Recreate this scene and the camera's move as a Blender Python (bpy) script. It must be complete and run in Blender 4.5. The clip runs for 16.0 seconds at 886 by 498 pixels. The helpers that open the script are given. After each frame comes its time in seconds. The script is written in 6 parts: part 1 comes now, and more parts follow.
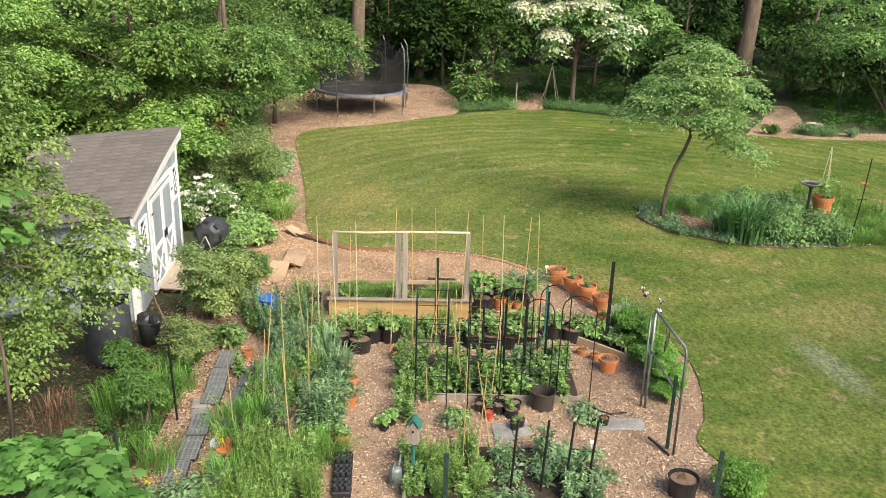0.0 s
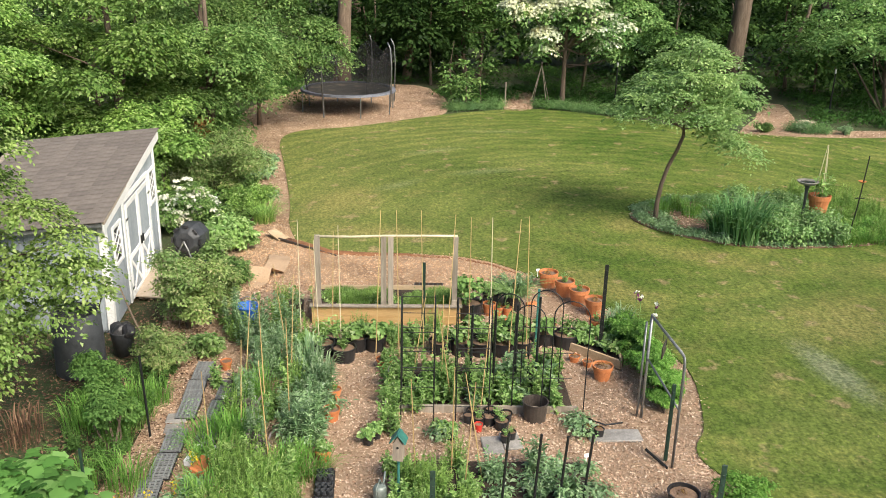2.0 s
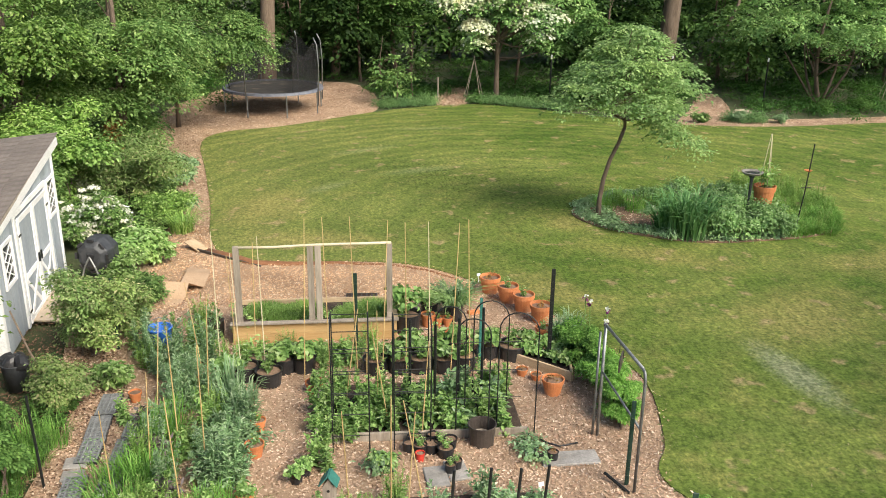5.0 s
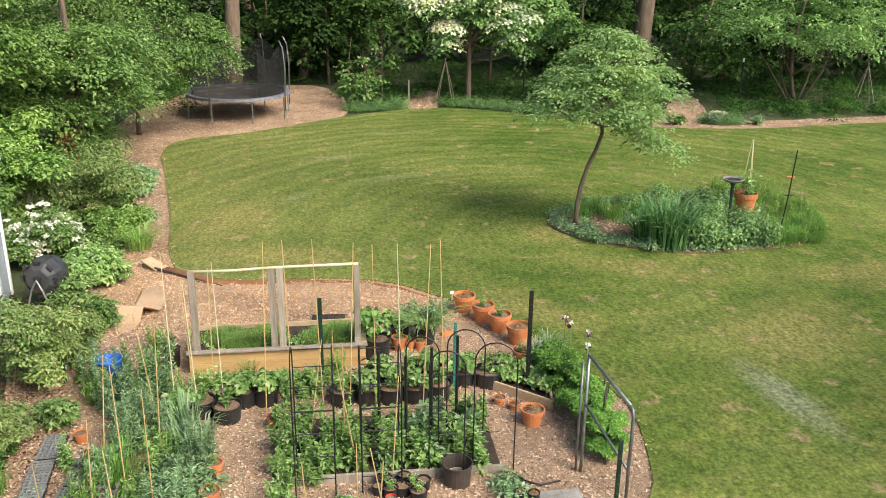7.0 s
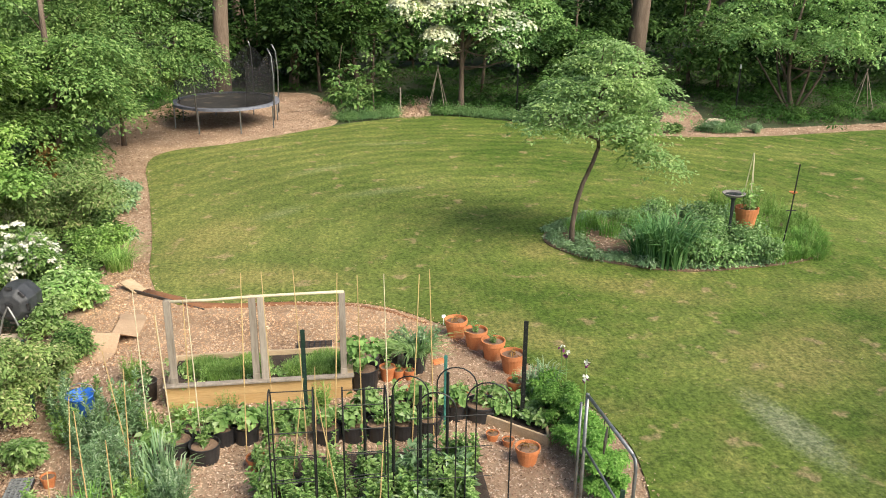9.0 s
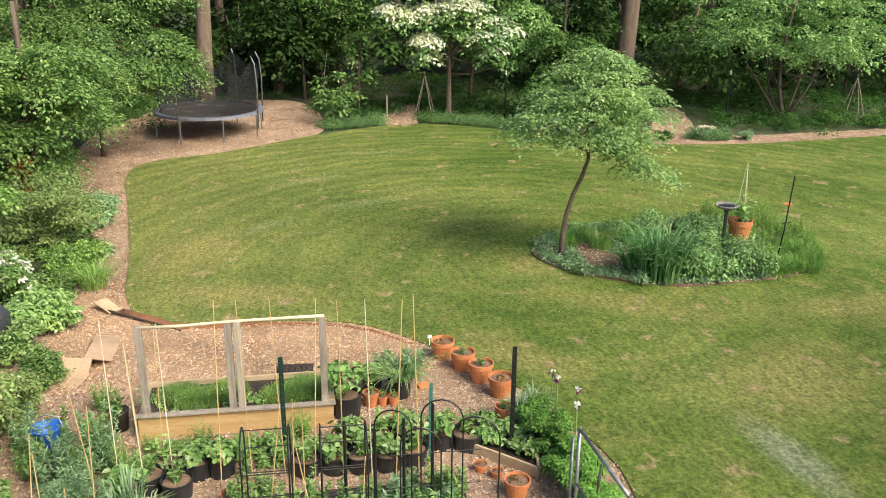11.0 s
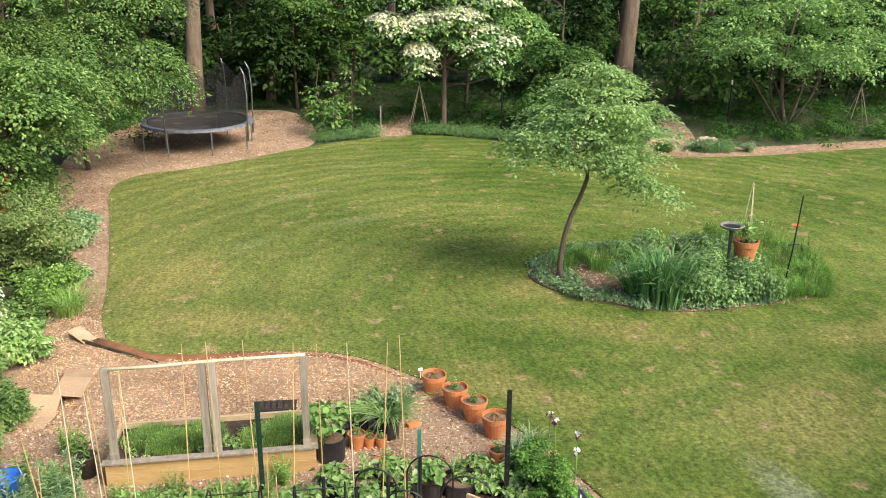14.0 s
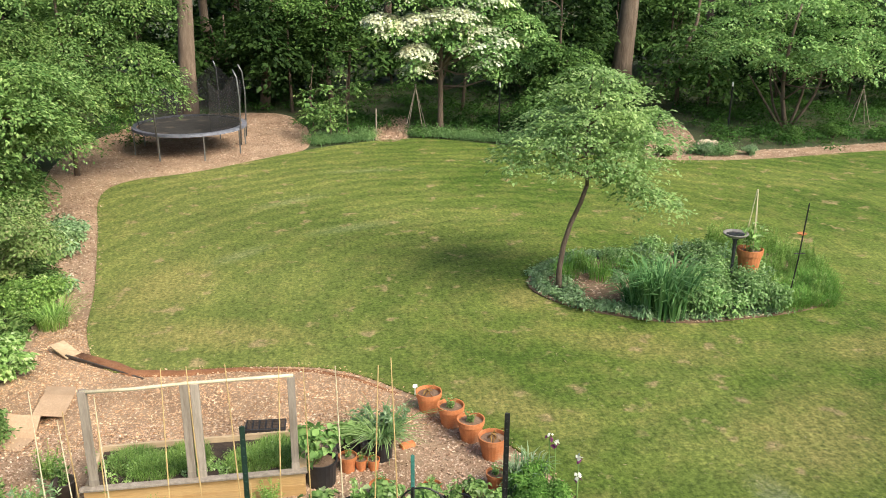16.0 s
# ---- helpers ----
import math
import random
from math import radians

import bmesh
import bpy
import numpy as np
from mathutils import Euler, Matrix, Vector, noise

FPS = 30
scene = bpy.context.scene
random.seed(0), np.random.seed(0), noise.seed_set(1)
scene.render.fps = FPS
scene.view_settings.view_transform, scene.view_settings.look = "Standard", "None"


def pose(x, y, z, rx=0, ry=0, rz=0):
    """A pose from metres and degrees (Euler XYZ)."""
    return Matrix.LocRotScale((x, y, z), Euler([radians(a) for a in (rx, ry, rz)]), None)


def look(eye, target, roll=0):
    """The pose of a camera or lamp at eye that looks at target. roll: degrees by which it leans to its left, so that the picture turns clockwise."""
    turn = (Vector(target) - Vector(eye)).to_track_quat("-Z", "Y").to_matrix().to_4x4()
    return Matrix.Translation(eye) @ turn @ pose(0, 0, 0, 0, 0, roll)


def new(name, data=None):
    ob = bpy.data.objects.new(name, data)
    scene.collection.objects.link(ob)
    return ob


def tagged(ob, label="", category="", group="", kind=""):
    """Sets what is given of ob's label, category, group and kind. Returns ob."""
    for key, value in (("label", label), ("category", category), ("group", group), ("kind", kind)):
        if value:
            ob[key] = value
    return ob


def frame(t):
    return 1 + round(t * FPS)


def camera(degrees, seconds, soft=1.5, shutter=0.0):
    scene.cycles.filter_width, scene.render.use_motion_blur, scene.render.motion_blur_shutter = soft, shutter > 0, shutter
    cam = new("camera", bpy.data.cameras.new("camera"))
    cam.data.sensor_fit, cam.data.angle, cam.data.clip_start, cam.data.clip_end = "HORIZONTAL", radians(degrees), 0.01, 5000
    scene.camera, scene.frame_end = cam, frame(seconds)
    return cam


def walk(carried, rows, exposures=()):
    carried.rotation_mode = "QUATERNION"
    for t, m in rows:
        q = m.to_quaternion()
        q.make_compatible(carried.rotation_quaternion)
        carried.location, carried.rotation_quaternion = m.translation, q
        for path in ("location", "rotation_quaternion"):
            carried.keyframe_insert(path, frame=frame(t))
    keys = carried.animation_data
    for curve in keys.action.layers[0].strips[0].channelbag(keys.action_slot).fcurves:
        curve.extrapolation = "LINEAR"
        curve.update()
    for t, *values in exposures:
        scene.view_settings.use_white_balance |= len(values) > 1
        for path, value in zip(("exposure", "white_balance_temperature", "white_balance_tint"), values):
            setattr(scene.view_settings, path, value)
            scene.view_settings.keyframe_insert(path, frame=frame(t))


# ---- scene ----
cam = camera(54.0, 16.0, soft=0.95)
PATH = [
    (0, (-0.3, -0.556, 6.545), (-0.28, 1.328, 5.874), 1.6),
    (0.5, (-0.281, -0.438, 6.519), (-0.263, 1.447, 5.851), 1.5),
    (1, (-0.262, -0.332, 6.506), (-0.245, 1.553, 5.838), 1.4),
    (1.5, (-0.239, -0.173, 6.451), (-0.218, 1.712, 5.784), 1.4),
    (2, (-0.218, 0.007, 6.389), (-0.178, 1.892, 5.722), 1.3),
    (2.5, (-0.203, 0.176, 6.323), (-0.143, 2.061, 5.656), 1.2),
    (3, (-0.186, 0.341, 6.271), (-0.106, 2.225, 5.603), 1.1),
    (3.5, (-0.178, 0.558, 6.217), (-0.076, 2.44, 5.548), 1.2),
    (4, (-0.145, 0.773, 6.161), (-0.022, 2.654, 5.492), 1.0),
    (4.5, (-0.129, 0.977, 6.123), (0.025, 2.855, 5.454), 0.9),
    (7, (0.032, 2.07, 6.149), (0.273, 3.938, 5.478), 0.7),
    (7.5, (0.068, 2.227, 6.201), (0.312, 4.095, 5.529), 0.7),
    (8, (0.105, 2.401, 6.222), (0.352, 4.269, 5.551), 0.6),
    (8.5, (0.148, 2.581, 6.266), (0.399, 4.449, 5.596), 0.6),
    (9, (0.187, 2.76, 6.276), (0.44, 4.628, 5.608), 0.6),
    (11.5, (0.37, 3.439, 6.366), (0.649, 5.306, 5.706), 0.5),
    (12, (0.409, 3.569, 6.396), (0.688, 5.436, 5.736), 0.5),
    (12.5, (0.432, 3.709, 6.397), (0.712, 5.578, 5.739), 0.4),
    (13, (0.477, 3.866, 6.414), (0.758, 5.735, 5.759), 0.5),
    (13.5, (0.513, 4.008, 6.422), (0.795, 5.877, 5.769), 0.5),
    (14, (0.552, 4.145, 6.429), (0.834, 6.015, 5.777), 0.5),
    (14.5, (0.582, 4.282, 6.442), (0.865, 6.151, 5.79), 0.4),
    (15, (0.613, 4.409, 6.459), (0.898, 6.278, 5.807), 0.5),
    (15.5, (0.647, 4.528, 6.458), (0.933, 6.398, 5.808), 0.5),
    (16, (0.674, 4.646, 6.447), (0.96, 6.515, 5.795), 0.4),
]
walk(cam, [(t, look(eye, target, roll)) for t, eye, target, roll in PATH],
     [(0.0, 0.98), (4.5, 0.98), (8.5, 1.02), (12.5, 1.06), (16.0, 1.06)])

# ---- place ----
# hazy daylight: broad soft sun from behind and to the right of the camera, plus the sky
SUN_EL, SUN_AZ = 43.0, 138.0
world = bpy.data.worlds.new("world")
scene.world = world
world.use_nodes = True
wn = world.node_tree.nodes
sky = wn.new("ShaderNodeTexSky")
sky.sky_type = 'NISHITA'
sky.sun_disc = False
sky.sun_elevation = radians(SUN_EL)
sky.sun_rotation = radians(SUN_AZ)
sky.dust_density = 3.0
wn["Background"].inputs[1].default_value = 0.096
world.node_tree.links.new(sky.outputs[0], wn["Background"].inputs[0])
sun_data = bpy.data.lights.new("sun", 'SUN')
sun_data.energy = 2.85
sun_data.angle = radians(38)
sun_data.color = (1.0, 0.92, 0.78)
sun = new("sun", sun_data)
_az, _el = radians(SUN_AZ), radians(SUN_EL)
sun.matrix_world = look((math.sin(_az) * math.cos(_el) * 60, math.cos(_az) * math.cos(_el) * 60, math.sin(_el) * 60), (0, 0, 0))

# ---- materials ----
def mat(name):
    m = bpy.data.materials.new(name)
    m.use_nodes = True
    return m, m.node_tree.nodes, m.node_tree.links, m.node_tree.nodes["Principled BSDF"]


def ramp(nodes, stops):
    r = nodes.new("ShaderNodeValToRGB")
    el = r.color_ramp.elements
    while len(el) < len(stops):
        el.new(0.5)
    for e, (p, c) in zip(el, stops):
        e.position, e.color = p, (*c, 1)
    return r


def noise_node(nodes, links, scale, detail=4, rough=0.6, coords=None):
    n = nodes.new("ShaderNodeTexNoise")
    n.inputs["Scale"].default_value, n.inputs["Detail"].default_value, n.inputs["Roughness"].default_value = scale, detail, rough
    if coords:
        links.new(coords, n.inputs["Vector"])
    return n


def bump(nodes, links, height, bsdf, strength=0.4, dist=0.02):
    b = nodes.new("ShaderNodeBump")
    b.inputs["Strength"].default_value, b.inputs["Distance"].default_value = strength, dist
    links.new(height, b.inputs["Height"])
    links.new(b.outputs[0], bsdf.inputs["Normal"])


def mixc(nodes, links, fac, a, b, mode='MIX'):
    m = nodes.new("ShaderNodeMix")
    m.data_type, m.blend_type = 'RGBA', mode
    for sock, v in ((m.inputs[0], fac), (m.inputs[6], a), (m.inputs[7], b)):
        if isinstance(v, bpy.types.NodeSocket):
            links.new(v, sock)
        elif isinstance(v, tuple):
            sock.default_value = (*v, 1)
        else:
            sock.default_value = v
    return m.outputs[2]


def surface(name, c1, c2, scale=8.0, rough=0.7, metal=0.0, c3=None, fine=60.0, bumpy=0.3, stretch=(1, 1, 1), dist=0.01):
    """Two-scale mottled surface in object space, with fine relief and per-object variation."""
    m, n, l, p = mat(name)
    tc = n.new("ShaderNodeTexCoord")
    mp = n.new("ShaderNodeMapping")
    mp.inputs["Scale"].default_value = stretch
    l.new(tc.outputs["Object"], mp.inputs[0])
    a = noise_node(n, l, scale, 5, 0.65, mp.outputs[0])
    b = noise_node(n, l, fine, 3, 0.7, mp.outputs[0])
    r = ramp(n, [(0.3, c1), (0.7, c2)])
    l.new(a.outputs["Fac"], r.inputs[0])
    col = r.outputs[0]
    if c3:
        r3 = ramp(n, [(0.55, (0, 0, 0)), (0.72, (1, 1, 1))])
        l.new(noise_node(n, l, scale * 0.37, 3, 0.6, mp.outputs[0]).outputs["Fac"], r3.inputs[0])
        col = mixc(n, l, r3.outputs[0], col, c3)
    oi = n.new("ShaderNodeObjectInfo")
    hs = n.new("ShaderNodeHueSaturation")
    mr = n.new("ShaderNodeMapRange")
    mr.inputs["To Min"].default_value, mr.inputs["To Max"].default_value = 0.85, 1.12
    l.new(oi.outputs["Random"], mr.inputs["Value"])
    l.new(mr.outputs[0], hs.inputs["Value"])
    l.new(col, hs.inputs["Color"])
    fr = ramp(n, [(0.3, (0.82, 0.82, 0.82)), (0.7, (1.1, 1.1, 1.1))])
    l.new(b.outputs["Fac"], fr.inputs[0])
    l.new(mixc(n, l, 1.0, hs.outputs[0], fr.outputs[0], 'MULTIPLY'), p.inputs["Base Color"])
    p.inputs["Roughness"].default_value, p.inputs["Metallic"].default_value = rough, metal
    bump(n, l, b.outputs["Fac"], p, bumpy, dist)
    return m


def leafy(name, dark, light, rough=0.6, trans=0.3, extra=None):
    """Foliage: each leaf its own tone, light passes through thin blades."""
    m, n, l, p = mat(name)
    g = n.new("ShaderNodeNewGeometry")
    stops = [(0.0, dark), (0.75, light), (1.0, extra or light)]
    r = ramp(n, stops)
    l.new(g.outputs["Random Per Island"], r.inputs[0])
    oi = n.new("ShaderNodeObjectInfo")
    hs = n.new("ShaderNodeHueSaturation")
    mr = n.new("ShaderNodeMapRange")
    mr.inputs["To Min"].default_value, mr.inputs["To Max"].default_value = 0.8, 1.2
    l.new(oi.outputs["Random"], mr.inputs["Value"])
    l.new(mr.outputs[0], hs.inputs["Value"])
    tc = n.new("ShaderNodeTexCoord")
    big = noise_node(n, l, 0.9, 3, 0.6, tc.outputs["Object"])
    br = ramp(n, [(0.3, (0.72, 0.8, 0.8)), (0.7, (1.2, 1.12, 1.0))])
    l.new(big.outputs["Fac"], br.inputs[0])
    l.new(mixc(n, l, 1.0, r.outputs[0], br.outputs[0], 'MULTIPLY'), hs.inputs["Color"])
    l.new(hs.outputs[0], p.inputs["Base Color"])
    p.inputs["Roughness"].default_value = rough
    p.inputs["Specular IOR Level"].default_value = 0.18
    t = n.new("ShaderNodeBsdfTranslucent")
    l.new(hs.outputs[0], t.inputs[0])
    mx = n.new("ShaderNodeMixShader")
    mx.inputs[0].default_value = trans
    l.new(p.outputs[0], mx.inputs[1])
    l.new(t.outputs[0], mx.inputs[2])
    l.new(mx.outputs[0], n["Material Output"].inputs[0])
    return m


def island_stuff(name, stops, rough=0.85):
    m, n, l, p = mat(name)
    g = n.new("ShaderNodeNewGeometry")
    r = ramp(n, stops)
    l.new(g.outputs["Random Per Island"], r.inputs[0])
    tc = n.new("ShaderNodeTexCoord")
    f = noise_node(n, l, 1.1, 3, 0.6, tc.outputs["Object"])
    br = ramp(n, [(0.3, (0.7, 0.68, 0.66)), (0.7, (1.12, 1.08, 1.04))])
    l.new(f.outputs["Fac"], br.inputs[0])
    l.new(mixc(n, l, 1.0, r.outputs[0], br.outputs[0], 'MULTIPLY'), p.inputs["Base Color"])
    p.inputs["Roughness"].default_value = rough
    return m


def lawn_material():
    m, n, l, p = mat("mown_grass")
    tc = n.new("ShaderNodeTexCoord")
    flat = n.new("ShaderNodeMapping")
    flat.inputs["Scale"].default_value = (1, 1, 0)
    l.new(tc.outputs["Object"], flat.inputs[0])
    o = flat.outputs[0]
    big = noise_node(n, l, 0.22, 4, 0.6, o)
    mid = noise_node(n, l, 1.4, 5, 0.65, o)
    fine = noise_node(n, l, 15, 3, 0.7, o)
    r = ramp(n, [(0.36, (0.066, 0.116, 0.017)), (0.5, (0.1, 0.148, 0.027)), (0.64, (0.15, 0.19, 0.044))])
    l.new(big.outputs["Fac"], r.inputs[0])
    # dry yellow-brown blotches
    rd = ramp(n, [(0.48, (0, 0, 0)), (0.7, (0.4, 0.4, 0.4))])
    l.new(mid.outputs["Fac"], rd.inputs[0])
    c = mixc(n, l, rd.outputs[0], r.outputs[0], (0.26, 0.225, 0.08))
    sx = n.new("ShaderNodeSeparateXYZ")
    l.new(o, sx.inputs[0])
    west = n.new("ShaderNodeMapRange")
    for sock, val in (("From Min", 5.0), ("From Max", -3.0), ("To Min", 0.0), ("To Max", 0.42)):
        west.inputs[sock].default_value = val
    l.new(sx.outputs[0], west.inputs["Value"])
    c = mixc(n, l, west.outputs[0], c, (0.2, 0.205, 0.07))
    # curved mower stripes
    mp = n.new("ShaderNodeMapping")
    mp.inputs["Location"].default_value = (-4.5, -20, 0)
    l.new(o, mp.inputs[0])
    w = n.new("ShaderNodeTexWave")
    w.wave_type, w.rings_direction = 'RINGS', 'Z'
    w.inputs["Scale"].default_value, w.inputs["Distortion"].default_value, w.inputs["Detail"].default_value = 0.24, 3.5, 3.0
    l.new(mp.outputs[0], w.inputs["Vector"])
    wr = ramp(n, [(0.25, (0.93, 0.95, 0.93)), (0.75, (1.07, 1.05, 1.04))])
    l.new(w.outputs["Fac"], wr.inputs[0])
    c = mixc(n, l, 1.0, c, wr.outputs[0], 'MULTIPLY')
    lines = n.new("ShaderNodeTexWave")
    lines.wave_type, lines.rings_direction = 'RINGS', 'Z'
    lines.inputs["Scale"].default_value, lines.inputs["Distortion"].default_value, lines.inputs["Detail"].default_value = 0.5, 9.0, 4.0
    l.new(mp.outputs[0], lines.inputs["Vector"])
    lr = ramp(n, [(0.2, (0.84, 0.88, 0.84)), (0.8, (1.17, 1.13, 1.13))])
    l.new(lines.outputs["Fac"], lr.inputs[0])
    far = n.new("ShaderNodeMapRange")
    for sock, val in (("From Min", 20.0), ("From Max", 30.0), ("To Min", 0.2), ("To Max", 1.0)):
        far.inputs[sock].default_value = val
    l.new(sx.outputs[1], far.inputs["Value"])
    c = mixc(n, l, far.outputs[0], c, mixc(n, l, 1.0, c, lr.outputs[0], 'MULTIPLY'))
    # bleached wheel track and thin worn patches
    tr = n.new("ShaderNodeMapping")
    tr.vector_type = 'TEXTURE'
    tr.inputs["Location"].default_value = (6.35, 12.4, 0)
    tr.inputs["Rotation"].default_value = (0, 0, radians(100))
    tr.inputs["Scale"].default_value = (2.3, 0.7, 1)
    l.new(tc.outputs["Object"], tr.inputs[0])
    gr = n.new("ShaderNodeTexGradient")
    gr.gradient_type = 'SPHERICAL'
    l.new(tr.outputs[0], gr.inputs[0])
    worn = noise_node(n, l, 11, 6, 0.85, o)
    wm = n.new("ShaderNodeMath")
    wm.operation = 'MULTIPLY'
    l.new(gr.outputs["Fac"], wm.inputs[0])
    l.new(worn.outputs["Fac"], wm.inputs[1])
    wf = ramp(n, [(0.2, (0, 0, 0)), (0.4, (0.55, 0.55, 0.55))])
    l.new(wm.outputs[0], wf.inputs[0])
    c = mixc(n, l, wf.outputs[0], c, (0.27, 0.285, 0.19))
    for x, y, a, b, turn in ((1.5, 24.9, 2.3, 0.6, 20), (0.0, 27.4, 2.4, 0.5, 32), (-1.0, 23.2, 1.6, 0.5, 45), (2.2, 30.6, 3.0, 0.4, 4)):
        am = n.new("ShaderNodeMapping")
        am.vector_type = 'TEXTURE'
        am.inputs["Location"].default_value, am.inputs["Rotation"].default_value, am.inputs["Scale"].default_value = (x, y, 0), (0, 0, radians(turn)), (a, b, 1)
        l.new(o, am.inputs[0])
        ag = n.new("ShaderNodeTexGradient")
        ag.gradient_type = 'SPHERICAL'
        l.new(am.outputs[0], ag.inputs[0])
        ax = n.new("ShaderNodeMath")
        ax.operation = 'MULTIPLY'
        l.new(ag.outputs["Fac"], ax.inputs[0])
        l.new(worn.outputs["Fac"], ax.inputs[1])
        af = ramp(n, [(0.16, (0, 0, 0)), (0.5, (0.42, 0.42, 0.42))])
        l.new(ax.outputs[0], af.inputs[0])
        c = mixc(n, l, af.outputs[0], c, (0.235, 0.26, 0.13))
    # dry yellow stretches by the path, before the island bed and at the near side
    dry = noise_node(n, l, 2.6, 5, 0.7, o)
    for x, y, a, b, turn in ((-2.4, 21.5, 2.6, 1.6, 70), (-1.2, 19.0, 3.0, 1.0, -8), (6.0, 17.6, 2.6, 0.9, -25), (4.6, 20.0, 0.9, 1.2, 0), (7.6, 14.5, 2.6, 1.6, 40), (10.5, 17.0, 3.2, 1.0, 5), (3.5, 15.8, 2.2, 0.8, -50)):
        dm = n.new("ShaderNodeMapping")
        dm.vector_type = 'TEXTURE'
        dm.inputs["Location"].default_value, dm.inputs["Rotation"].default_value, dm.inputs["Scale"].default_value = (x, y, 0), (0, 0, radians(turn)), (a, b, 1)
        l.new(o, dm.inputs[0])
        dg = n.new("ShaderNodeTexGradient")
        dg.gradient_type = 'SPHERICAL'
        l.new(dm.outputs[0], dg.inputs[0])
        dx = n.new("ShaderNodeMath")
        dx.operation = 'MULTIPLY'
        l.new(dg.outputs["Fac"], dx.inputs[0])
        l.new(dry.outputs["Fac"], dx.inputs[1])
        df = ramp(n, [(0.1, (0, 0, 0)), (0.4, (0.45, 0.45, 0.45))])
        l.new(dx.outputs[0], df.inputs[0])
        c = mixc(n, l, df.outputs[0], c, (0.3, 0.25, 0.09))
    patch = noise_node(n, l, 1.7, 3, 0.55, o)
    pf = ramp(n, [(0.61, (0, 0, 0)), (0.69, (0.75, 0.75, 0.75))])
    l.new(patch.outputs["Fac"], pf.inputs[0])
    c = mixc(n, l, pf.outputs[0], c, (0.3, 0.23, 0.12))
    fr = ramp(n, [(0.34, (0.58, 0.62, 0.56)), (0.5, (0.98, 0.98, 0.98)), (0.66, (1.4, 1.34, 1.36))])
    l.new(fine.outputs["Fac"], fr.inputs[0])
    c = mixc(n, l, 1.0, c, fr.outputs[0], 'MULTIPLY')
    # tussocks combed by the mower
    mt = n.new("ShaderNodeMapping")
    mt.inputs["Scale"].default_value = (1.2, 0.55, 0)
    l.new(o, mt.inputs[0])
    tus = noise_node(n, l, 7.5, 8, 0.8, mt.outputs[0])
    tf = ramp(n, [(0.34, (0.5, 0.55, 0.48)), (0.5, (0.98, 0.98, 0.98)), (0.66, (1.5, 1.42, 1.46))])
    l.new(tus.outputs["Fac"], tf.inputs[0])
    c = mixc(n, l, 1.0, c, tf.outputs[0], 'MULTIPLY')
    l.new(c, p.inputs["Base Color"])
    p.inputs["Roughness"].default_value = 0.9
    p.inputs["Specular IOR Level"].default_value = 0.15
    bump(n, l, fine.outputs["Fac"], p, 0.7, 0.04)
    return m


M_LAWN = lawn_material()
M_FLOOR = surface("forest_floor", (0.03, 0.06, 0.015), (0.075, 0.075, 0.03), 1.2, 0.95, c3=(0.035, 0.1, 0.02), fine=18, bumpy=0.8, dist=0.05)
M_MULCH = surface("wood_chip_bed", (0.38, 0.25, 0.155), (0.55, 0.395, 0.262), 1.1, 0.95, c3=(0.32, 0.205, 0.128), fine=55, bumpy=0.9, dist=0.04)
M_CHIP = island_stuff("loose_wood_chips", [(0.0, (0.17, 0.1, 0.06)), (0.3, (0.44, 0.285, 0.19)), (0.7, (0.64, 0.465, 0.335)), (1.0, (0.8, 0.68, 0.54))])
M_CHIP_NEW = island_stuff("fresh_orange_chips", [(0.0, (0.42, 0.22, 0.11)), (0.4, (0.66, 0.43, 0.25)), (0.8, (0.78, 0.56, 0.36)), (1.0, (0.82, 0.68, 0.5))])
M_LITTER = island_stuff("leaf_litter", [(0.0, (0.06, 0.032, 0.018)), (0.5, (0.15, 0.085, 0.05)), (1.0, (0.3, 0.19, 0.12))])
M_SOIL = surface("dark_soil", (0.035, 0.024, 0.017), (0.085, 0.058, 0.04), 6, 0.95, fine=40, bumpy=0.8, dist=0.03)
M_BEDSOIL = surface("brown_bed_mulch", (0.15, 0.09, 0.055), (0.3, 0.2, 0.13), 2.5, 0.95, fine=30, bumpy=0.9, dist=0.03)
M_EDGE = surface("bare_red_soil", (0.2, 0.085, 0.035), (0.33, 0.15, 0.07), 3, 0.95, fine=30, bumpy=0.8, dist=0.03)
M_BARK = surface("brown_bark", (0.085, 0.06, 0.042), (0.2, 0.15, 0.11), 5, 0.95, fine=24, bumpy=0.9, stretch=(1, 1, 0.2), dist=0.05)
M_BARK_PALE = surface("pale_bark", (0.12, 0.085, 0.058), (0.27, 0.205, 0.15), 5, 0.95, fine=24, bumpy=0.9, stretch=(1, 1, 0.2), dist=0.05)
M_LEAF_YEL = leafy("yellow_green_leaves", (0.1, 0.21, 0.042), (0.3, 0.47, 0.12), extra=(0.44, 0.58, 0.24))
M_LEAF_FINE = leafy("fine_fruit_leaves", (0.15, 0.265, 0.06), (0.36, 0.52, 0.15), extra=(0.5, 0.62, 0.28))
M_LEAF_MID = leafy("mid_green_leaves", (0.08, 0.175, 0.045), (0.24, 0.39, 0.12), extra=(0.36, 0.49, 0.2))
M_LEAF_DEEP = leafy("deep_green_leaves", (0.05, 0.125, 0.028), (0.16, 0.29, 0.08))
M_LEAF_BLUE = leafy("blue_green_leaves", (0.15, 0.27, 0.12), (0.32, 0.47, 0.25), extra=(0.46, 0.57, 0.4))
M_LEAF_DOG = leafy("dogwood_leaves", (0.11, 0.235, 0.07), (0.25, 0.41, 0.14), extra=(0.36, 0.5, 0.22), trans=0.3)
